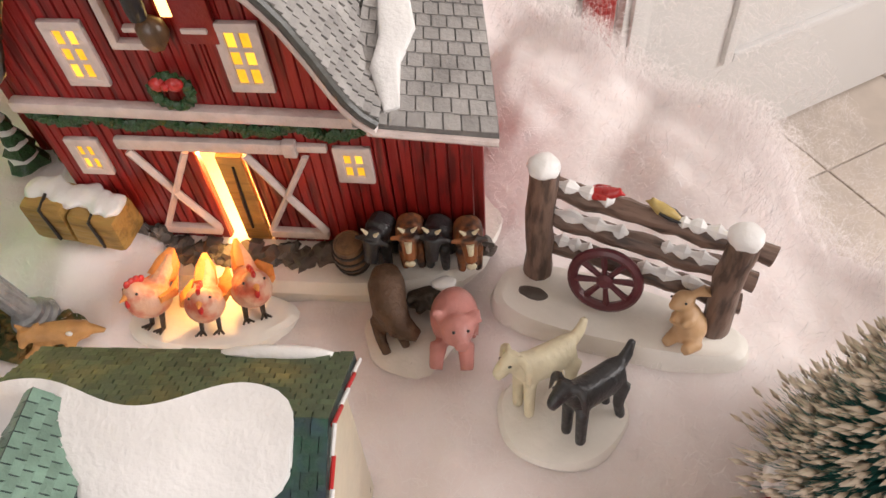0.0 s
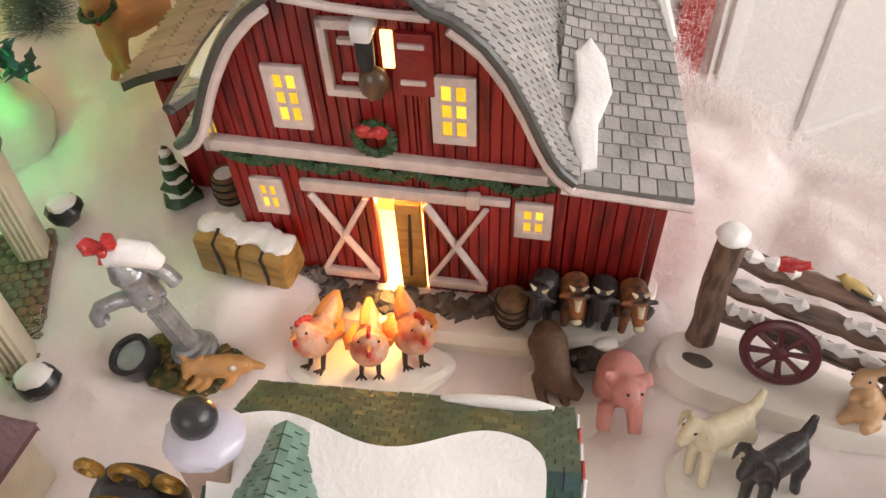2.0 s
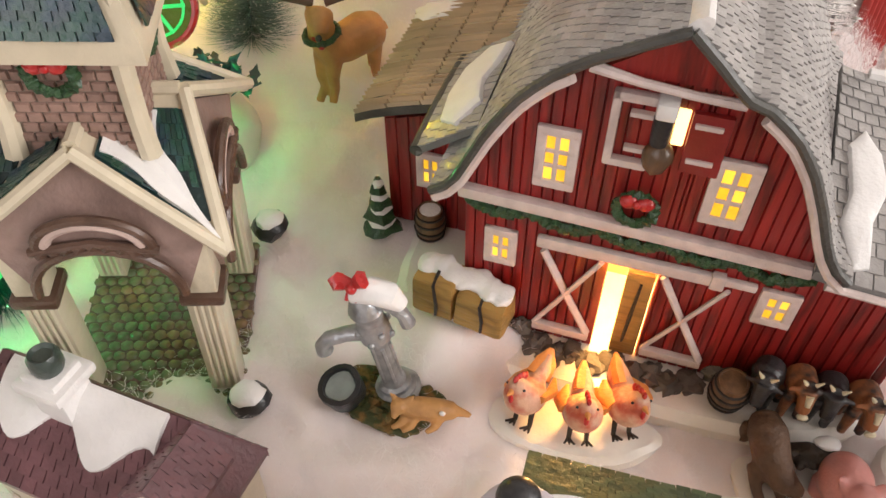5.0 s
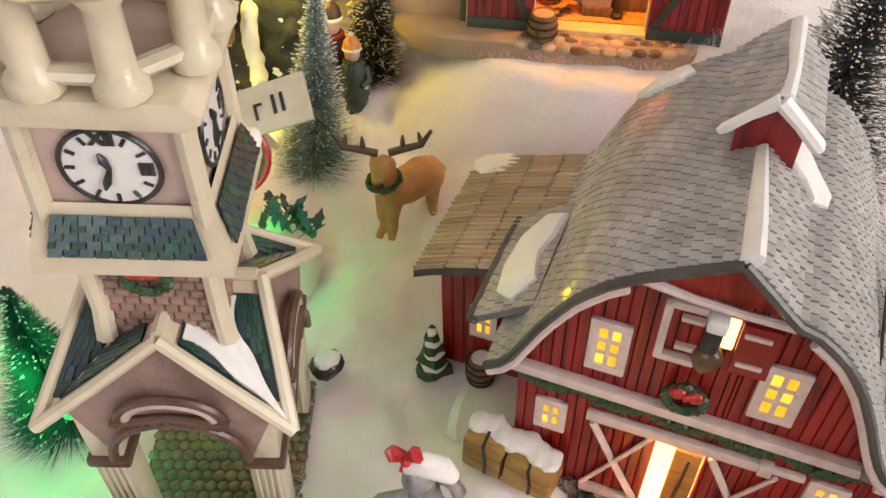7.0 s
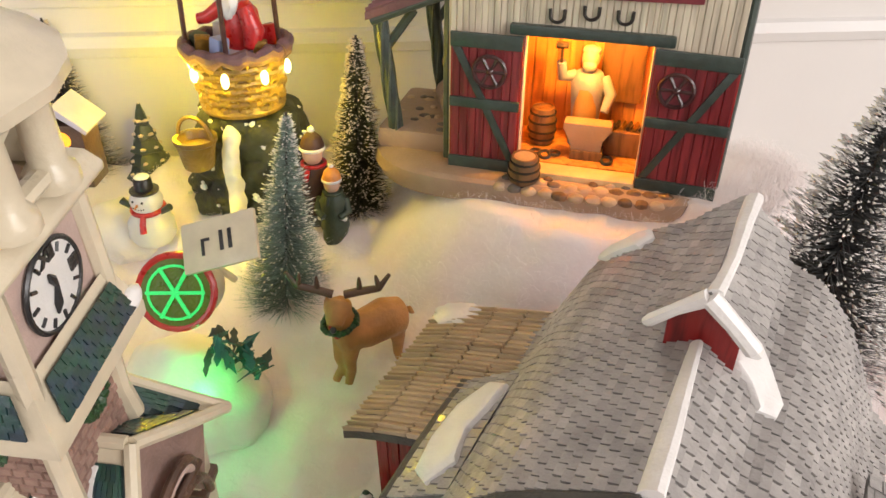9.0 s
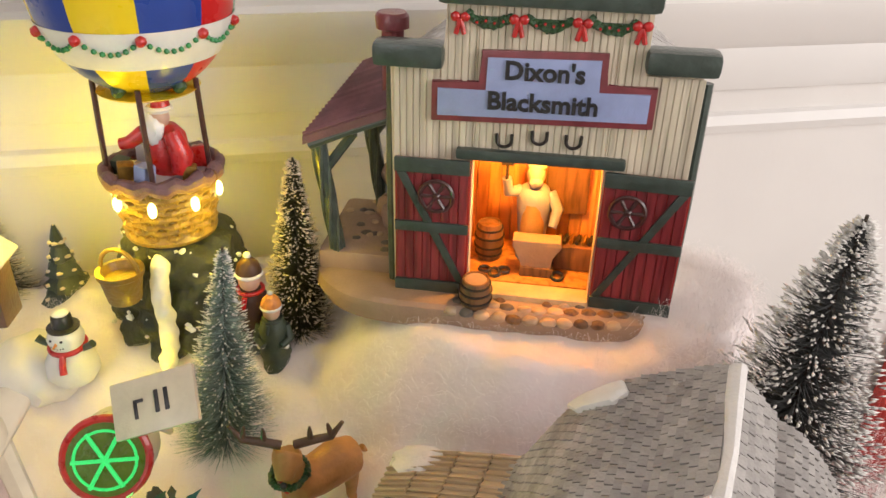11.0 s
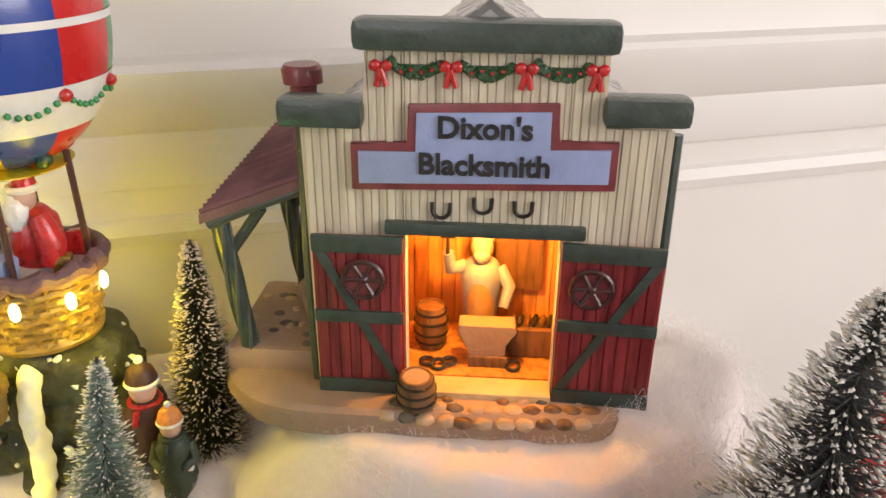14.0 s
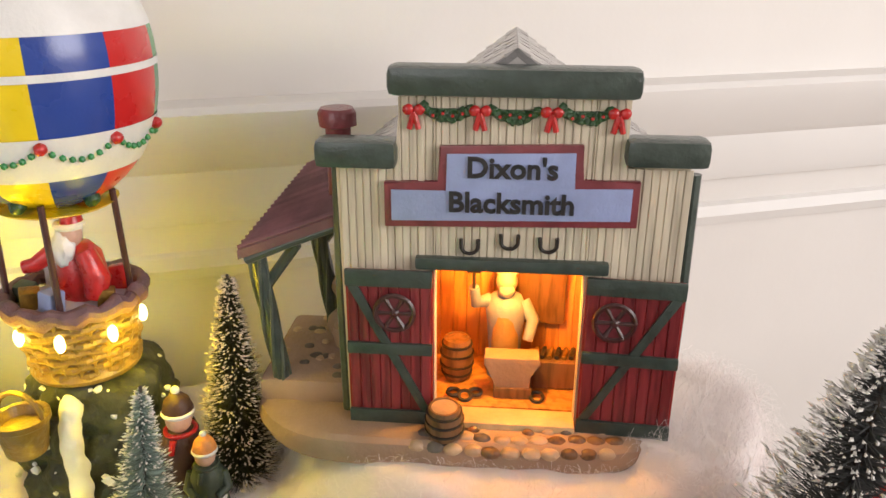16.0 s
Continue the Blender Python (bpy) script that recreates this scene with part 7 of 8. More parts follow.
brush_tree(pose(-0.352, 0.516, 0.078, 0, 2, 0), 0.138, 0.024, FIROLIVE, FLECKCREAM, "dark green bottle brush tree dotted with snow", 6500, 2, 2200, fleck=0.0009, shape=0.8)
brush_tree(pose(-0.053, 0.452, 0.085, 0, 3, 0), 0.169, 0.057, FIRDARK, FLECK, "dark bottle brush tree heavily flocked with snow", 2000, 3, 2000, width=0.0005, fleck=0.0013, shape=0.85)
brush_tree(pose(0.150, 0.108, 0.0, 0, -4, 0), 0.165, 0.056, FIRTEAL, FLECKCREAM, "teal bottle brush tree with cream snow tips", 6500, 4, 4200, width=0.0005, fleck=0.0017, shape=0.75)
brush_tree(pose(-0.605, 0.505, 0.06), 0.14, 0.040, FIRDARK, FLECKCREAM, "dark bottle brush tree in purple light", 5000, 5, 1600)
brush_tree(pose(-0.435, 0.225, 0.0), 0.11, 0.036, FIRTEAL, FLECK, "green lit bottle brush tree behind the tower", 5500, 6, 500, width=0.0005)


def ceramic_pine():
    t = thing("snowy_pine", "small dark ceramic pine tree with snow on its tiers", "tree", pose(-0.541, 0.517, 0.075))
    for k in range(5):
        b = B()
        r = 0.019 - 0.0034 * k
        lathe(b, [(r * 0.5, 0.011 * k), (r, 0.011 * k + 0.003), (r * 0.7, 0.011 * k + 0.010), (r * 0.25, 0.011 * k + 0.019)], 14, None, 0.12)
        part("tier", b, GREENTRIM, t)
        b = B()
        for q in range(6):
            a = q * 1.05 + k
            blob(b, (r * 0.8 * math.cos(a), r * 0.8 * math.sin(a), 0.011 * k + 0.006), (0.0026, 0.0026, 0.0016), 1, 0.4)
        blob(b, (0, 0, 0.011 * k + 0.017), (r * 0.3, r * 0.3, 0.003), 1)
        tagged(part("snow", b, FLECKCREAM, t), kind="stuff")


ceramic_pine()


def snowman():
    body = B()
    lathe(body, [(0.014, 0), (0.0185, 0.007), (0.0175, 0.018), (0.0115, 0.027), (0.0115, 0.031), (0.0128, 0.037), (0.0105, 0.043), (0.004, 0.0465)], 24)
    hat = B()
    lathe(hat, [(0.011, 0.044), (0.0112, 0.0455), (0.0072, 0.046), (0.0068, 0.054), (0.005, 0.0555)], 18)
    cap = B()
    blob(cap, (0, 0, 0.056), (0.006, 0.006, 0.002), 2)
    scarf = B()
    tube(scarf, [(0.0118 * math.cos(a), 0.0118 * math.sin(a), 0.0292 + 0.001 * math.sin(a)) for a in [k * 2 * math.pi / 20 for k in range(21)]], 0.0021, 8)
    tube(scarf, [(0.003, -0.012, 0.0285), (0.004, -0.0165, 0.022), (0.005, -0.0185, 0.0165)], [0.0022, 0.0024, 0.0026], 8, 0.6)
    face = B()
    for x, z in ((-0.004, 0.0395), (0.004, 0.0395)):
        blob(face, (x, -0.0115, z), 0.0011, 1)
    for k in range(5):
        blob(face, (-0.0045 + 0.00225 * k, -0.0118, 0.0342 - 0.0012 * math.sin(k * math.pi / 4)), 0.0006, 1)
    nose = B()
    tube(nose, [(0, -0.0122, 0.0372), (0, -0.0165, 0.0366)], [0.0012, 0.0004], 8)
    arm = B()
    for s in (-1, 1):
        tube(arm, [(s * 0.011, 0, 0.027), (s * 0.0175, -0.002, 0.0315), (s * 0.021, -0.002, 0.034)], [0.0024, 0.0026, 0.003], 8)
    joined("snowman", [(body, WHITE), (hat, BLACK), (cap, SNOW), (scarf, BERRY), (face, BLACK), (nose, HENTAIL), (arm, GREENTRIM)], pose(-0.479, 0.442, 0.072, 0, 0, 8) @ Matrix.Scale(0.9, 4),
           "white snowman figurine with black hat and red scarf", "snowman")
    b = B()
    blob(b, (0, 0, 0), (0.036, 0.03, 0.026), 3, 0.15)
    ob = part("snow_mound", b, BASESNOW)
    ob.matrix_world = pose(-0.512, 0.447, 0.066)
    tagged(ob, "smooth white snow mound behind the snowman", "snow mound")


snowman()


def carolers():
    for x, y, s, coat, hat, lab in ((-0.372, 0.492, 1.0, COAT_B, COAT_B, "caroler figurine in brown coat with red scarf"), (-0.354, 0.484, 0.78, COAT_G, HENTAIL, "small caroler figurine in dark green coat and orange cap")):
        robe = B()
        lathe(robe, [(0.013, 0), (0.0128, 0.006), (0.0100, 0.022), (0.0088, 0.040), (0.0098, 0.050), (0.0062, 0.056), (0.003, 0.058)], 18, None, 0.05)
        jacket = B()
        lathe(jacket, [(0.0108, 0.026), (0.0112, 0.028), (0.0096, 0.040), (0.0106, 0.050), (0.0068, 0.0565), (0.003, 0.0585)], 18, None, 0.05)
        head = B()
        blob(head, (0, -0.001, 0.063), (0.0062, 0.0062, 0.0070), 3)
        cap = B()
        lathe(cap, [(0.0072, 0.0655), (0.0074, 0.068), (0.0058, 0.073), (0.002, 0.077)], 16)
        trim = B()
        tube(trim, [(0.0068 * math.cos(a), 0.0068 * math.sin(a) - 0.0005, 0.0668) for a in [k * 2 * math.pi / 16 for k in range(17)]], 0.0012, 6)
        blob(trim, (0, 0, 0.078), 0.0022, 2)
        tube(trim, [(-0.010, -0.006, 0.036), (-0.007, -0.0085, 0.0385)], 0.0022, 8)
        tube(trim, [(0.010, -0.006, 0.036), (0.007, -0.0085, 0.0385)], 0.0022, 8)
        arms = B()
        for q in (-1, 1):
            tube(arms, [(q * 0.009, 0, 0.051), (q * 0.0118, -0.003, 0.041), (q * 0.006, -0.0095, 0.0385)], [0.0034, 0.0034, 0.0028], 8)
        scarf = B()
        tube(scarf, [(0.007 * math.cos(a), 0.007 * math.sin(a), 0.0565) for a in [k * 2 * math.pi / 16 for k in range(17)]], 0.0012, 8)
        tube(scarf, [(-0.002, -0.0082, 0.0555), (-0.003, -0.0105, 0.0490)], [0.0016, 0.0014], 8)
        joined("caroler", [(robe, SKIRT if coat is COAT_B else coat), (jacket, coat), (arms, coat), (head, SKIN), (cap, hat), (trim, WHITE), (scarf, BERRY if coat is COAT_B else COAT_G)], pose(x, y, 0.066, 0, 0, 18) @ Matrix.Scale(1.15 * s, 4), lab, "caroler figurine", "carolers")
    b = B()
    for k in range(16):
        blob(b, (0.012 * math.cos(k * 2.4) * (1 + k / 16), 0.008 * math.sin(k * 2.4) * (1 + k / 16), 0), (0.004, 0.004, 0.0035), 1, 0.5, seed=k)
    ob = part("twig_clump", b, DARKLOG)
    ob.matrix_world = pose(-0.345, 0.489, 0.072)
    tagged(ob, "dark earthy clump at the carolers' feet", "clump", kind="stuff")


carolers()

# ---------- hot air balloon ----------
BAL = pose(-0.431, 0.503, 0.0)


def balloon():
    t = thing("hot_air_balloon", "colourful patchwork hot air balloon with glowing wicker basket", "balloon", BAL)
    cols = [material("panel_" + n, c, 0.3, 0.08, 40, 0.1, coat=0.5) for n, c in (("yellow", (0.85, 0.62, 0.01)), ("blue", (0.02, 0.06, 0.32)), ("red", (0.6, 0.02, 0.02)), ("green", (0.02, 0.25, 0.08)))]
    zc, rz, R = 0.328, 0.056, 0.057

    def P(a, z):
        s = (z - zc) / (rz if z > zc else 0.0745)
        r = R * math.sqrt(max(0.02, 1 - abs(s) ** 2.3))
        return Vector((r * math.cos(a), r * math.sin(a), z))
    env = new("envelope")
    env.parent = t
    rows = [(0.2545, 0.2775, 0), (0.2775, 0.2995, -1), (0.2995, 0.3245, 1), (0.3245, 0.328, -1), (0.328, 0.3435, 2), (0.3435, 0.383, -1)]
    for j, (z0, z1, kind) in enumerate(rows):
        nseg = 10
        for i in range(nseg):
            if kind < 0:
                if i:
                    continue
                a0, a1, mat, na = 0, 2 * math.pi, WHITE, 48
            else:
                a0, a1 = 2 * math.pi * (i - 0.5) / nseg, 2 * math.pi * (i + 0.5) / nseg
                mat, na = cols[(i - 8) % 10 % 4], 6
            vs, fs, nz = [], [], 5
            for p in range(na + 1):
                for q in range(nz + 1):
                    v = P(a0 + (a1 - a0) * p / na, z0 + (z1 - z0) * q / nz)
                    k = 1.012 if kind < 0 else 1 + 0.006 * math.sin(math.pi * p / na)
                    vs.append(Vector((v.x * k, v.y * k, v.z)))
            for p in range(na):
                for q in range(nz):
                    a = p * (nz + 1) + q
                    fs.append((a, a + nz + 1, a + nz + 2, a + 1))
            raw("white_band" if kind < 0 else "panel", vs, fs, mat, env, True)
    b = B()
    lathe(b, [(0.004, 0.2535), (0.028, 0.2545), (0.030, 0.256)], 24)
    part("mouth", b, cols[0], env)
    b = B()
    n = 10
    for i in range(n):
        for k in range(9):
            s = k / 8
            a = 2 * math.pi * (i - 0.5 + s) / n
            p = P(a, 0.2955 - 0.0075 * 4 * s * (1 - s)) * 1.0
            blob(b, (p.x * 1.03, p.y * 1.03, p.z), 0.0017, 1)
    tagged(part("garland", b, material("garland_bright", (0.02, 0.22, 0.06), 0.4, 0.3, 200), env), kind="stuff")
    for i in range(n):
        p = P(2 * math.pi * (i - 0.5) / n, 0.2955)
        b = B()
        blob(b, (p.x * 1.035, p.y * 1.035, p.z), 0.003, 2, 0.2)
        part("berry", b, BERRY, env)
        if i % 2 == 0:
            p = P(2 * math.pi * (i - 0.5) / n, 0.2615)
            b = B()
            blob(b, (p.x * 1.03, p.y * 1.03, p.z), 0.0042, 2, 0.3)
            part("rosette", b, BERRY if i % 4 else GARLAND, env)
    # suspension rods
    for x, y in ((-0.027, -0.018), (0.012, -0.028), (0.030, 0.006), (-0.012, 0.026)):
        b = B()
        tube(b, [(x, y, 0.206), (x * 0.95, y * 0.95, 0.262)], 0.0017, 8)
        part("rod", b, DARKMAROON, t)
    # basket
    bk = new("basket")
    bk.parent = t
    bk.matrix_local = Matrix.Diagonal((0.84, 0.84, 1, 1))
    for j in range(7):
        b = B()
        z = 0.1655 + 0.0048 * j
        r = 0.0315 + 0.0009 * j
        tube(b, [((r + 0.0015 * math.sin(k * math.pi / 2 + j * math.pi)) * math.cos(2 * math.pi * k / 48), (r + 0.0015 * math.sin(k * math.pi / 2 + j * math.pi)) * math.sin(2 * math.pi * k / 48), z) for k in range(49)], 0.0025, 8)
        part("wicker_hoop", b, WICKER, bk)
    for k in range(24):
        b = B()
        a = 2 * math.pi * k / 24
        tube(b, [(0.0318 * math.cos(a), 0.0318 * math.sin(a), 0.163), (0.038 * math.cos(a), 0.038 * math.sin(a), 0.199)], 0.0018, 6)
        part("stake", b, WICKER, bk)
    b = B()
    lathe(b, [(0.030, 0.160), (0.034, 0.1605), (0.035, 0.163), (0.033, 0.166), (0.020, 0.1655)], 36)
    part("basket_foot", b, WICKER, bk)
    b = B()
    lathe(b, [(0.010, 0.166), (0.0295, 0.166), (0.036, 0.199), (0.030, 0.202), (0.010, 0.2035)], 30)
    part("basket_fill", b, LAVENDER, bk)
    b = B()
    tube(b, [(0.0405 * math.cos(2 * math.pi * k / 40), 0.0405 * math.sin(2 * math.pi * k / 40), 0.203 + 0.0016 * math.sin(k * 2.2)) for k in range(41)], [0.0052 + 0.0009 * math.sin(k * 1.7) for k in range(41)], 10)
    part("basket_rim", b, PURPLERIM, bk)
    for k in range(8):
        a = 2 * math.pi * (k + 0.42) / 8
        b = B()
        blob(b, (0.0395 * math.cos(a), 0.0395 * math.sin(a), 0.189), (0.0032, 0.0032, 0.0052), 2)
        part("fairy_bulb", b, BULB, bk)
    for k, (x, y, mat) in enumerate(((-0.026, -0.012, COAT_G), (-0.014, -0.024, GOLD), (0.004, -0.028, BLUESIGN), (0.028, -0.008, GOLD), (-0.022, 0.012, LAVENDER), (0.022, 0.018, BERRY))):
        b = B()
        box(b, -0.006, 0.006, -0.005, 0.005, -0.003, 0.007 + 0.002 * (k % 3), 0.0014, pose(x, y, 0.204, 8, 5, 40 * k))
        part("gift", b, mat, bk)
    # stand: rocky stump with yellow lit frost
    st = thing("rock_stand", "rocky snow-flecked pedestal under the balloon basket", "pedestal", BAL)
    b = B()
    for k in range(60):
        a, s = k * 2.399, k / 60
        r = 0.046 - 0.020 * s
        blob(b, (r * math.cos(a), 0.8 * r * math.sin(a) + 0.006, 0.082 + 0.074 * s), (0.013, 0.012, 0.011), 2, 0.5, seed=k)
    part("rock", organic(b, 0.0022), ROCKMOSS, st)
    b = B()
    for k in range(7):
        blob(b, ((0.055 - 0.017 * k / 7) * 0.22 + 0.002 * math.sin(k), -(0.055 - 0.017 * k / 7) * 0.86 + 0.004, 0.086 + 0.0105 * k), (0.0068, 0.006, 0.0085), 2, 0.4, seed=k)
    part("ice_fall", organic(b, 0.0018), BASESNOW, st)
    b = B()
    rnd = random.Random(31)
    for k in range(130):
        a, s = rnd.uniform(0, 6.28), rnd.random()
        r = 0.0575 - 0.020 * s + rnd.uniform(-0.002, 0.001)
        blob(b, (r * math.cos(a), 0.8 * r * math.sin(a) + 0.006, 0.082 + 0.074 * s), rnd.uniform(0.0010, 0.0028), 1, 0.8, seed=k)
    tagged(part("frost", b, FLECK, st), kind="stuff")
    w = thing("wicker_pail", "small yellow wicker pail hung by the pedestal", "pail", BAL @ pose(-0.009, -0.046, 0.131) @ Matrix.Scale(1.05, 4))
    b = B()
    lathe(b, [(0.009, 0), (0.0098, 0.001), (0.0125, 0.017), (0.0138, 0.018), (0.0138, 0.021), (0.011, 0.021), (0.009, 0.016)], 20)
    part("pail_body", b, WICKER, w)
    b = B()
    tube(b, [(0.0125 * math.cos(a), 0, 0.021 + 0.013 * math.sin(a)) for a in [math.pi * k / 12 for k in range(13)]], 0.0014, 6)
    part("pail_handle", b, WICKER, w)
    # figure in the basket
    robe = B()
    lathe(robe, [(0.014, 0.200), (0.0145, 0.212), (0.0125, 0.226), (0.007, 0.232)], 18, pose(0.006, 0.002, 0))
    cape = B()
    tube(cape, [(0.016, -0.006, 0.230), (0.023, -0.008, 0.216), (0.021, -0.010, 0.206)], [0.006, 0.008, 0.006], 10)
    tube(cape, [(-0.006, -0.006, 0.228), (-0.015, -0.011, 0.222), (-0.021, -0.013, 0.221)], [0.005, 0.0042, 0.0036], 10)
    head = B()
    blob(head, (0.006, -0.003, 0.2385), (0.0068, 0.0068, 0.0074), 3)
    beard = B()
    blob(beard, (0.004, -0.009, 0.2315), (0.0075, 0.0045, 0.0095), 3, 0.3)
    tube(beard, [(0.006 + 0.0072 * math.cos(a), -0.002 + 0.0072 * math.sin(a), 0.2435) for a in [k * 2 * math.pi / 16 for k in range(17)]], 0.002, 6)
    hat = B()
    lathe(hat, [(0.0068, 0.2435), (0.0056, 0.249), (0.002, 0.2545)], 14, pose(0.007, -0.001, 0))
    joined("santa_figure", [(robe, BERRY), (cape, BERRY), (head, SKIN), (beard, WHITE), (hat, BERRY)], BAL @ Matrix.Diagonal((0.9, 0.9, 1, 1)), "red and white bearded figure standing in the basket", "figurine")


WICKER = material("wicker_yellow", (0.2, 0.12, 0.022), 0.4, 0.25, 120, 0.7, 400, coat=0.2)
PURPLERIM = material("plum_rim", (0.16, 0.085, 0.09), 0.5, 0.3, 120, 0.5)
BULB = material("bulb_warm", (1, 0.85, 0.4), 0.3, 0.05, 100, 0.05, emit=(1.0, 0.8, 0.28, 9.0))
ROCKMOSS = material("rock_dark", (0.035, 0.038, 0.02), 0.6, 0.4, 90, 1.0, 300)
balloon()
for k, (x, y) in enumerate(((-0.015, -0.052), (0.05, -0.018), (-0.05, -0.012))):
    lamp("basket_light", "POINT", BAL @ pose(x * 1.06, y * 1.06, 0.183), 0.165, (1.0, 0.74, 0.004), 0.004)

t = thing("fairy_light", "small yellow fairy light glowing in the snow", "light", pose(-0.4175, 0.445, ground_z(-0.4175, 0.445) + 0.003))
b = B()
blob(b, (0, 0, 0.004), (0.0024, 0.0024, 0.0036), 2)
part("bulb", b, BULB, t)
b = B()
lathe(b, [(0.0014, -0.004), (0.0016, 0.001), (0.001, 0.0015)], 8)
part("socket", b, GREENTRIM, t)
lamp("fairy_glow", "POINT", pose(-0.4175, 0.445 - 0.004, ground_z(-0.4175, 0.445) + 0.024), 0.03, (1.0, 0.72, 0.01), 0.003)

# ---------- green lit lantern ornament ----------


def lantern():
    t = thing("log_lantern", "cream log lantern with a glowing green spoked end", "lantern", pose(-0.372, 0.352, 0.118, 0, 0, 0))
    t.matrix_world = look((-0.384, 0.366, 0.108), (-0.360, 0.310, 0.136))
    b = B()
    lathe(b, [(0.0195, -0.024), (0.0205, -0.022), (0.0205, 0.0), (0.0195, 0.002)], 28, pose(0, 0, 0))
    part("drum", b, CREAM, t)
    b = B()
    tube(b, [(0.0205 * math.cos(2 * math.pi * k / 28), 0.0205 * math.sin(2 * math.pi * k / 28), -0.0245) for k in range(29)], 0.0022, 8)
    part("rim", b, BERRY, t)
    b = B()
    lathe(b, [(0.019, -0.0245), (0.019, -0.026), (0.002, -0.0265)], 28)
    part("lens", b, GREENLENS, t, "glowing green lens")
    for k in range(3):
        b = B()
        a = math.pi * k / 3
        tube(b, [(0.016 * math.cos(a), 0.016 * math.sin(a), -0.0275), (-0.016 * math.cos(a), -0.016 * math.sin(a), -0.0275)], 0.0011, 6)
        part("spoke", b, GREENBRIGHT, t)
    b = B()
    tube(b, [(0.0150 * math.cos(2 * math.pi * k / 28), 0.0150 * math.sin(2 * math.pi * k / 28), -0.0268) for k in range(29)], 0.0008, 6)
    part("ring", b, GREENBRIGHT, t)
    s = thing("wooden_sign", "cream slanted sign board with dark marks", "sign", pose(-0.366, 0.372, 0.118, 0, 0, 0))
    s.matrix_world = Matrix.Translation((-0.365, 0.357, 0.143)) @ Matrix.Scale(0.85, 4) @ Matrix(((0.80, -0.36, 0.10, 0), (0.33, 0.60, -0.72, 0), (0.38, 0.71, 0.69, 0), (0, 0, 0, 1))).to_quaternion().to_matrix().to_4x4()
    b = B()
    box(b, -0.010, 0.042, -0.0165, 0.0165, -0.002, 0.002, 0.0012)
    part("board", b, CREAM, s)
    for x0, x1, y0, y1 in ((0.004, 0.006, -0.007, 0.003), (0.004, 0.010, 0.002, 0.004), (0.017, 0.0195, -0.006, 0.007), (0.023, 0.0255, -0.006, 0.007)):
        b = B()
        box(b, x0, x1, y0, y1, 0.0018, 0.0028, 0.0003)
        part("mark", b, BLACK, s)
    b = B()
    tube(b, [(-0.004, 0, -0.002), (-0.01, -0.01, -0.06)], 0.0026, 8)
    part("sign_post", b, CREAM, s)
    h = thing("holly_sprig", "dark holly sprig lit green on a snowy block", "greenery", pose(-0.345, 0.352, 0.070))
    rnd = random.Random(12)
    for k in range(34):
        x, y, z = rnd.uniform(-0.018, 0.016), rnd.uniform(-0.012, 0.012), rnd.uniform(0, 0.018)
        L, W = rnd.uniform(0.006, 0.010), rnd.uniform(0.0022, 0.0034)
        m = pose(x, y, z, rnd.uniform(-60, 60), rnd.uniform(-60, 60), rnd.uniform(0, 360))
        out = [(-L, 0, 0), (-L * 0.5, W, 0.0006), (-L * 0.2, W * 0.6, 0.0004), (L * 0.2, W * 1.1, 0.0006), (L * 0.5, W * 0.5, 0.0004), (L, 0, 0), (L * 0.5, -W * 0.5, 0.0004), (L * 0.2, -W * 1.1, 0.0006), (-L * 0.2, -W * 0.6, 0.0004), (-L * 0.5, -W, 0.0006)]
        vs = [m @ Vector(p) for p in out] + [m @ (Vector(p) - Vector((0, 0, 0.0005))) for p in out]
        n = len(out)
        raw("leaf", vs, [tuple(range(n)), tuple(range(2 * n - 1, n - 1, -1))] + [(i, (i + 1) % n, n + (i + 1) % n, n + i) for i in range(n)], FIRTEAL if k % 3 else GREENTRIM, h)
    p = thing("snow_heap", "smooth snow mound lit green under the lantern", "pedestal", pose(-0.385, 0.352, 0.03))
    b = B()
    blob(b, (0, 0, 0.0), (0.050, 0.034, 0.042), 4, 0.12)
    part("mound", b, BASESNOW, p)


GREENLENS = material("green_lens", (0.06, 0.07, 0.008), 0.3, 0.4, 120, 0.5, emit=(0.35, 0.6, 0.03, 0.10))
GREENBRIGHT = material("green_glow", (0.05, 0.5, 0.15), 0.3, 0.1, 100, 0.1, emit=(0.05, 1.0, 0.22, 0.55))
lantern()
lamp("lantern_green", "POINT", pose(-0.352, 0.326, 0.074), 0.045, (0.03, 1.0, 0.16), 0.004)
t = thing("green_fairy_light", "green fairy light glowing behind the tower", "light", pose(-0.405, 0.205, 0.05))
b = B()
blob(b, (0, 0, 0), (0.004, 0.004, 0.006), 2)
part("bulb", b, GREENBRIGHT, t)
lamp("tower_green", "POINT", pose(-0.418, 0.196, 0.075), 0.14, (0.03, 1.0, 0.22), 0.004)

# little lavender house far behind the tower
t = thing("lavender_birdhouse", "small lavender roofed house with an amber light", "model house", pose(-0.52, 0.43, 0.118, 0, 0, 20))
b = B()
box(b, -0.014, 0.014, -0.012, 0.012, 0, 0.045, 0.001)
part("wall", b, BROWN, t)
b = B()
prism(b, [(-0.020, 0.043), (0, 0.060), (0.020, 0.043), (0.018, 0.040), (0, 0.055), (-0.018, 0.040)], -0.016, 0.016, 0.0008)
part("roof", b, LAVENDER, t)
b = B()
blob(b, (0, -0.0125, 0.035), (0.006, 0.0014, 0.006), 2)
part("pane", b, AMBERPANE, t)

# ---------- red cloth at the edge of the display ----------


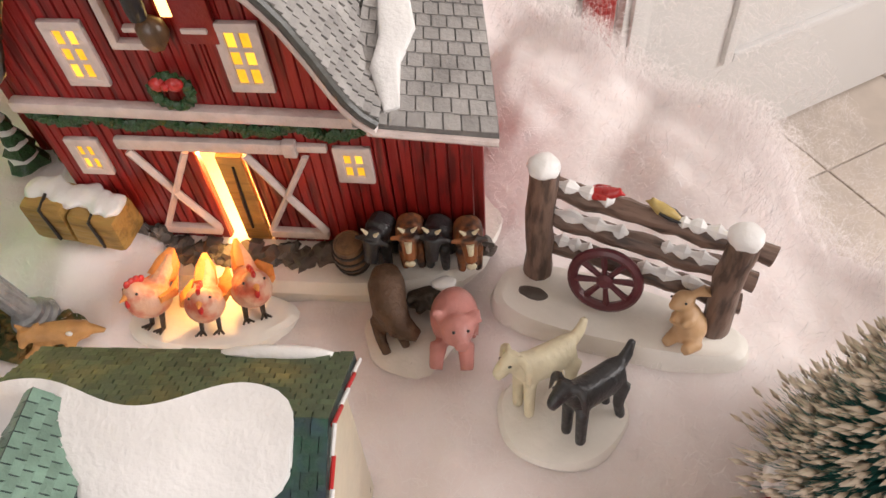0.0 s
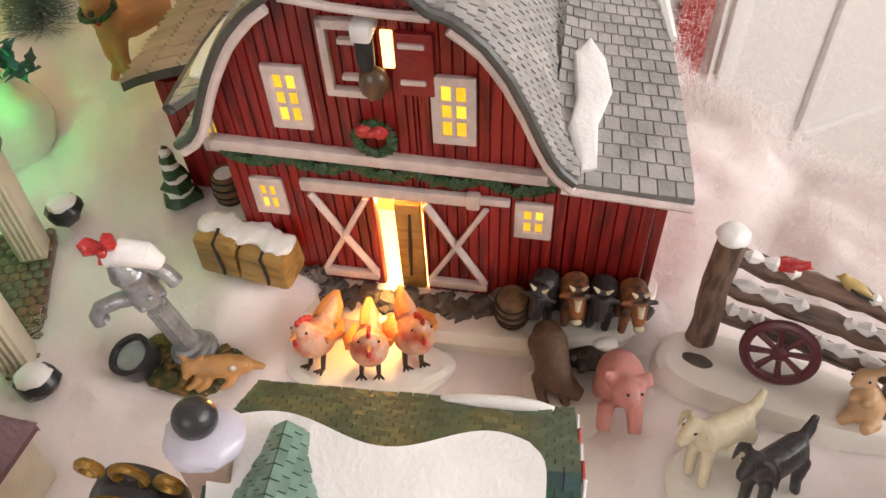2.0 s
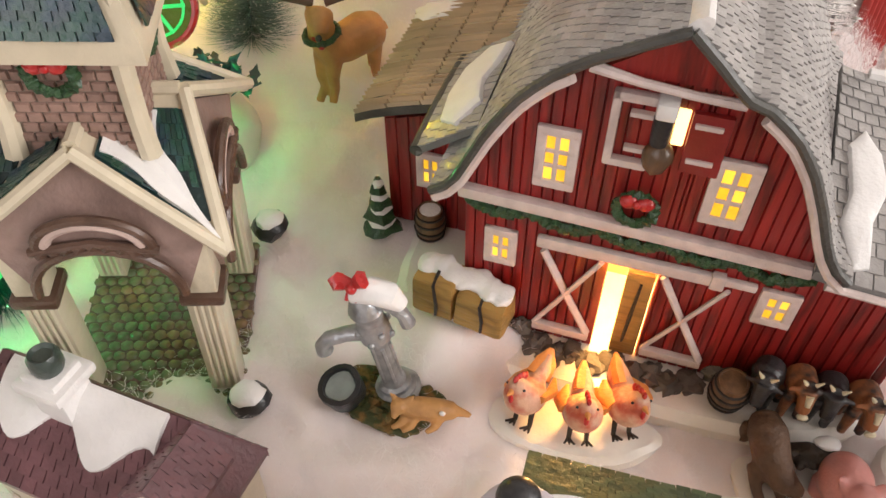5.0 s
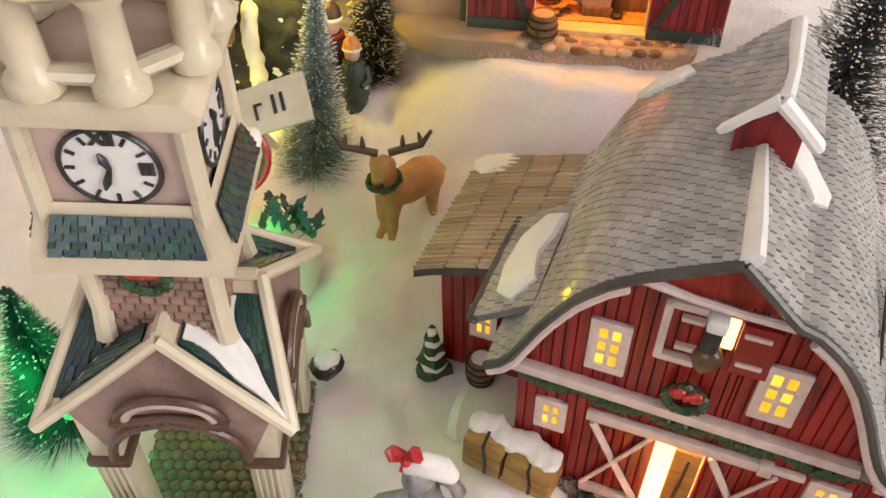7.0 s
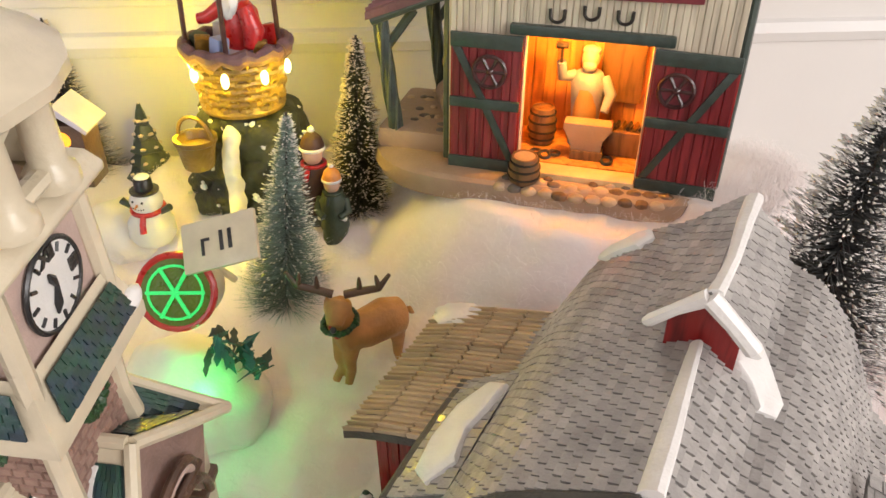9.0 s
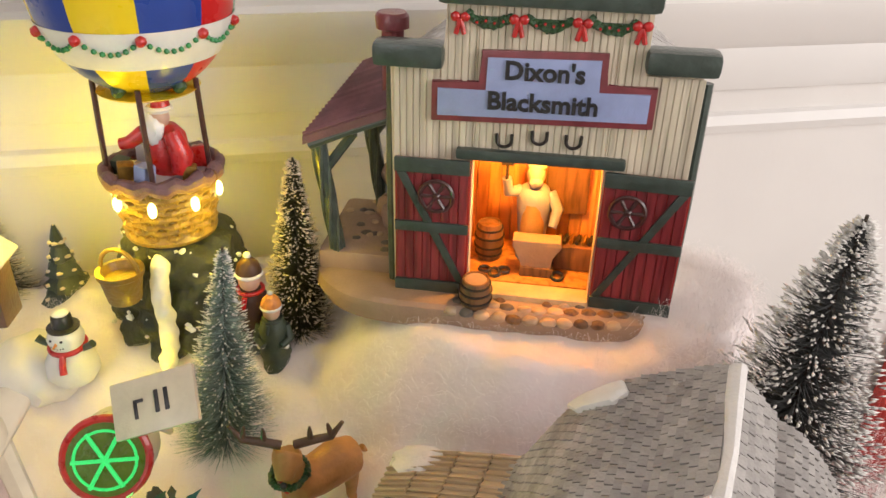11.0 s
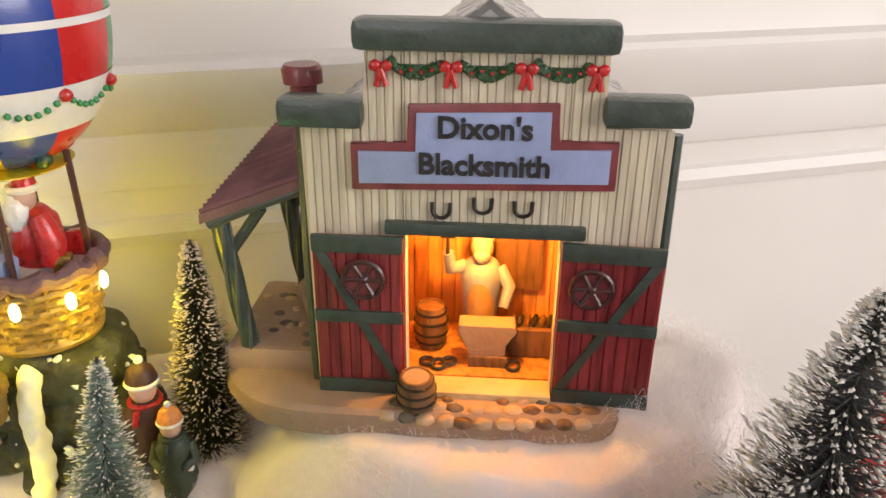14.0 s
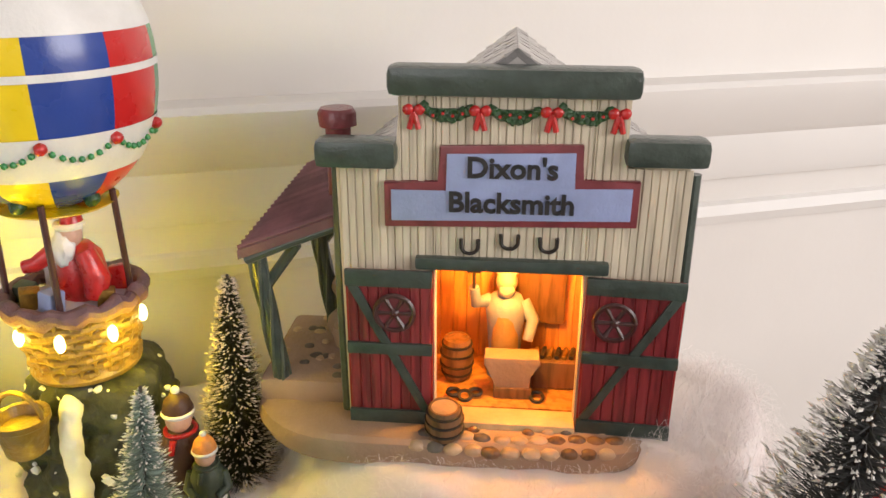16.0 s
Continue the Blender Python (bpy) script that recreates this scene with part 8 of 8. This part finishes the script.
def stocking():
    t = thing("red_cloth", "red felt cloth with white fluffy trim lying on the snow", "cloth", pose(0.092, 0.0865, 0.011, 0, 0, 5))
    b = B()
    slab_sheet(b, lambda u, v: Vector((-0.060 + 0.078 * u, -0.060 + 0.085 * v, 0.006 + 0.004 * math.sin(u * 5 + v * 2) * math.sin(math.pi * min(1, v + 0.1)) + 0.006 * math.sin(math.pi * v))), 20, 16, 0.003)
    part("felt", b, CLOTHRED, t)
    b = B()
    for k in range(16):
        blob(b, (0.026 + 0.004 * math.sin(k * 1.9), -0.058 + 0.0058 * k, 0.010 + 0.002 * math.sin(k * 2.7)), (0.012, 0.0085, 0.0085), 2, 0.4, seed=k)
    part("trim", organic(b, 0.0015), COTTON, t, "white fluffy trim")


stocking()

# ---------- inside the forge ----------


def forge():
    robe = B()
    lathe(robe, [(0.0105, 0), (0.0098, 0.018), (0.0112, 0.034), (0.0125, 0.046), (0.0095, 0.053), (0.004, 0.056)], 18)
    apron = B()
    tube(apron, [(0, -0.0045, 0.004), (0, -0.006, 0.028), (0, -0.0062, 0.044)], [0.0085, 0.0088, 0.0068], 12, 0.9)
    head = B()
    blob(head, (0, -0.002, 0.0635), (0.0064, 0.0066, 0.0074), 3)
    beard = B()
    blob(beard, (0, -0.007, 0.0595), (0.005, 0.003, 0.0045), 2, 0.2)
    blob(beard, (0, 0.0005, 0.0685), (0.0068, 0.0066, 0.0035), 2)
    arms = B()
    tube(arms, [(-0.010, 0, 0.050), (-0.018, -0.004, 0.050), (-0.0195, -0.006, 0.061)], [0.0044, 0.004, 0.0032], 10)
    tube(arms, [(0.010, 0, 0.050), (0.0165, -0.005, 0.040), (0.0135, -0.012, 0.0295)], [0.0044, 0.004, 0.003], 10)
    tool = B()
    tube(tool, [(-0.0195, -0.007, 0.058), (-0.0195, -0.008, 0.073)], 0.0011, 6)
    tube(tool, [(-0.0235, -0.008, 0.073), (-0.0155, -0.008, 0.073)], 0.0024, 8)
    joined("smith_figure", [(robe, SHIRT), (apron, APRON), (head, SMITHSKIN), (beard, GREYHAIR), (arms, SHIRT), (tool, HOOP)], SMITH @ pose(-0.0005, 0.042, 0.0045) @ Matrix.Scale(0.93, 4), "bearded smith figure with raised hammer behind the anvil", "figurine")
    a = thing("anvil", "tan anvil on a block in the forge", "anvil", SMITH @ pose(0.0045, 0.022, 0.0045))
    b = B()
    prism(b, [(-0.009, 0), (-0.0105, 0.012), (-0.016, 0.019), (-0.016, 0.024), (0.014, 0.024), (0.015, 0.020), (0.0085, 0.013), (0.009, 0)], -0.006, 0.006, 0.001)
    part("anvil_body", b, SANDBASE, a)
    b = B()
    box(b, -0.0105, 0.0105, -0.0075, 0.0075, -0.0005, 0.006, 0.001)
    part("anvil_block", b, BARREL, a)
    w = thing("workbench", "dark wooden bench with tools in the forge", "bench", SMITH @ pose(0.0275, 0.034, 0.0045))
    b = B()
    box(b, -0.014, 0.014, -0.008, 0.008, 0, 0.017, 0.001)
    part("bench_body", b, BARREL, w)
    for k in range(6):
        b = B()
        tube(b, [(-0.011 + 0.004 * k, -0.005, 0.0185), (-0.009 + 0.004 * k, 0.004, 0.0195)], 0.0014, 6)
        part("tool", b, HOOP if k % 2 else GOLD, w)
    for k, (x, y) in enumerate(((-0.028, 0.016), (-0.0215, 0.013), (-0.016, 0.017), (0.018, 0.015))):
        h = thing("iron_hoop", "dark iron hoop lying on the forge floor", "hoop", SMITH @ pose(x, y, 0.006, 20 * (k % 2), 0, 0), "hoops on the forge floor")
        b = B()
        tube(b, [(0.0034 * math.cos(2 * math.pi * q / 16), 0.0034 * math.sin(2 * math.pi * q / 16), 0) for q in range(17)], 0.0011, 6)
        part("ring", b, HOOP, h)


forge()
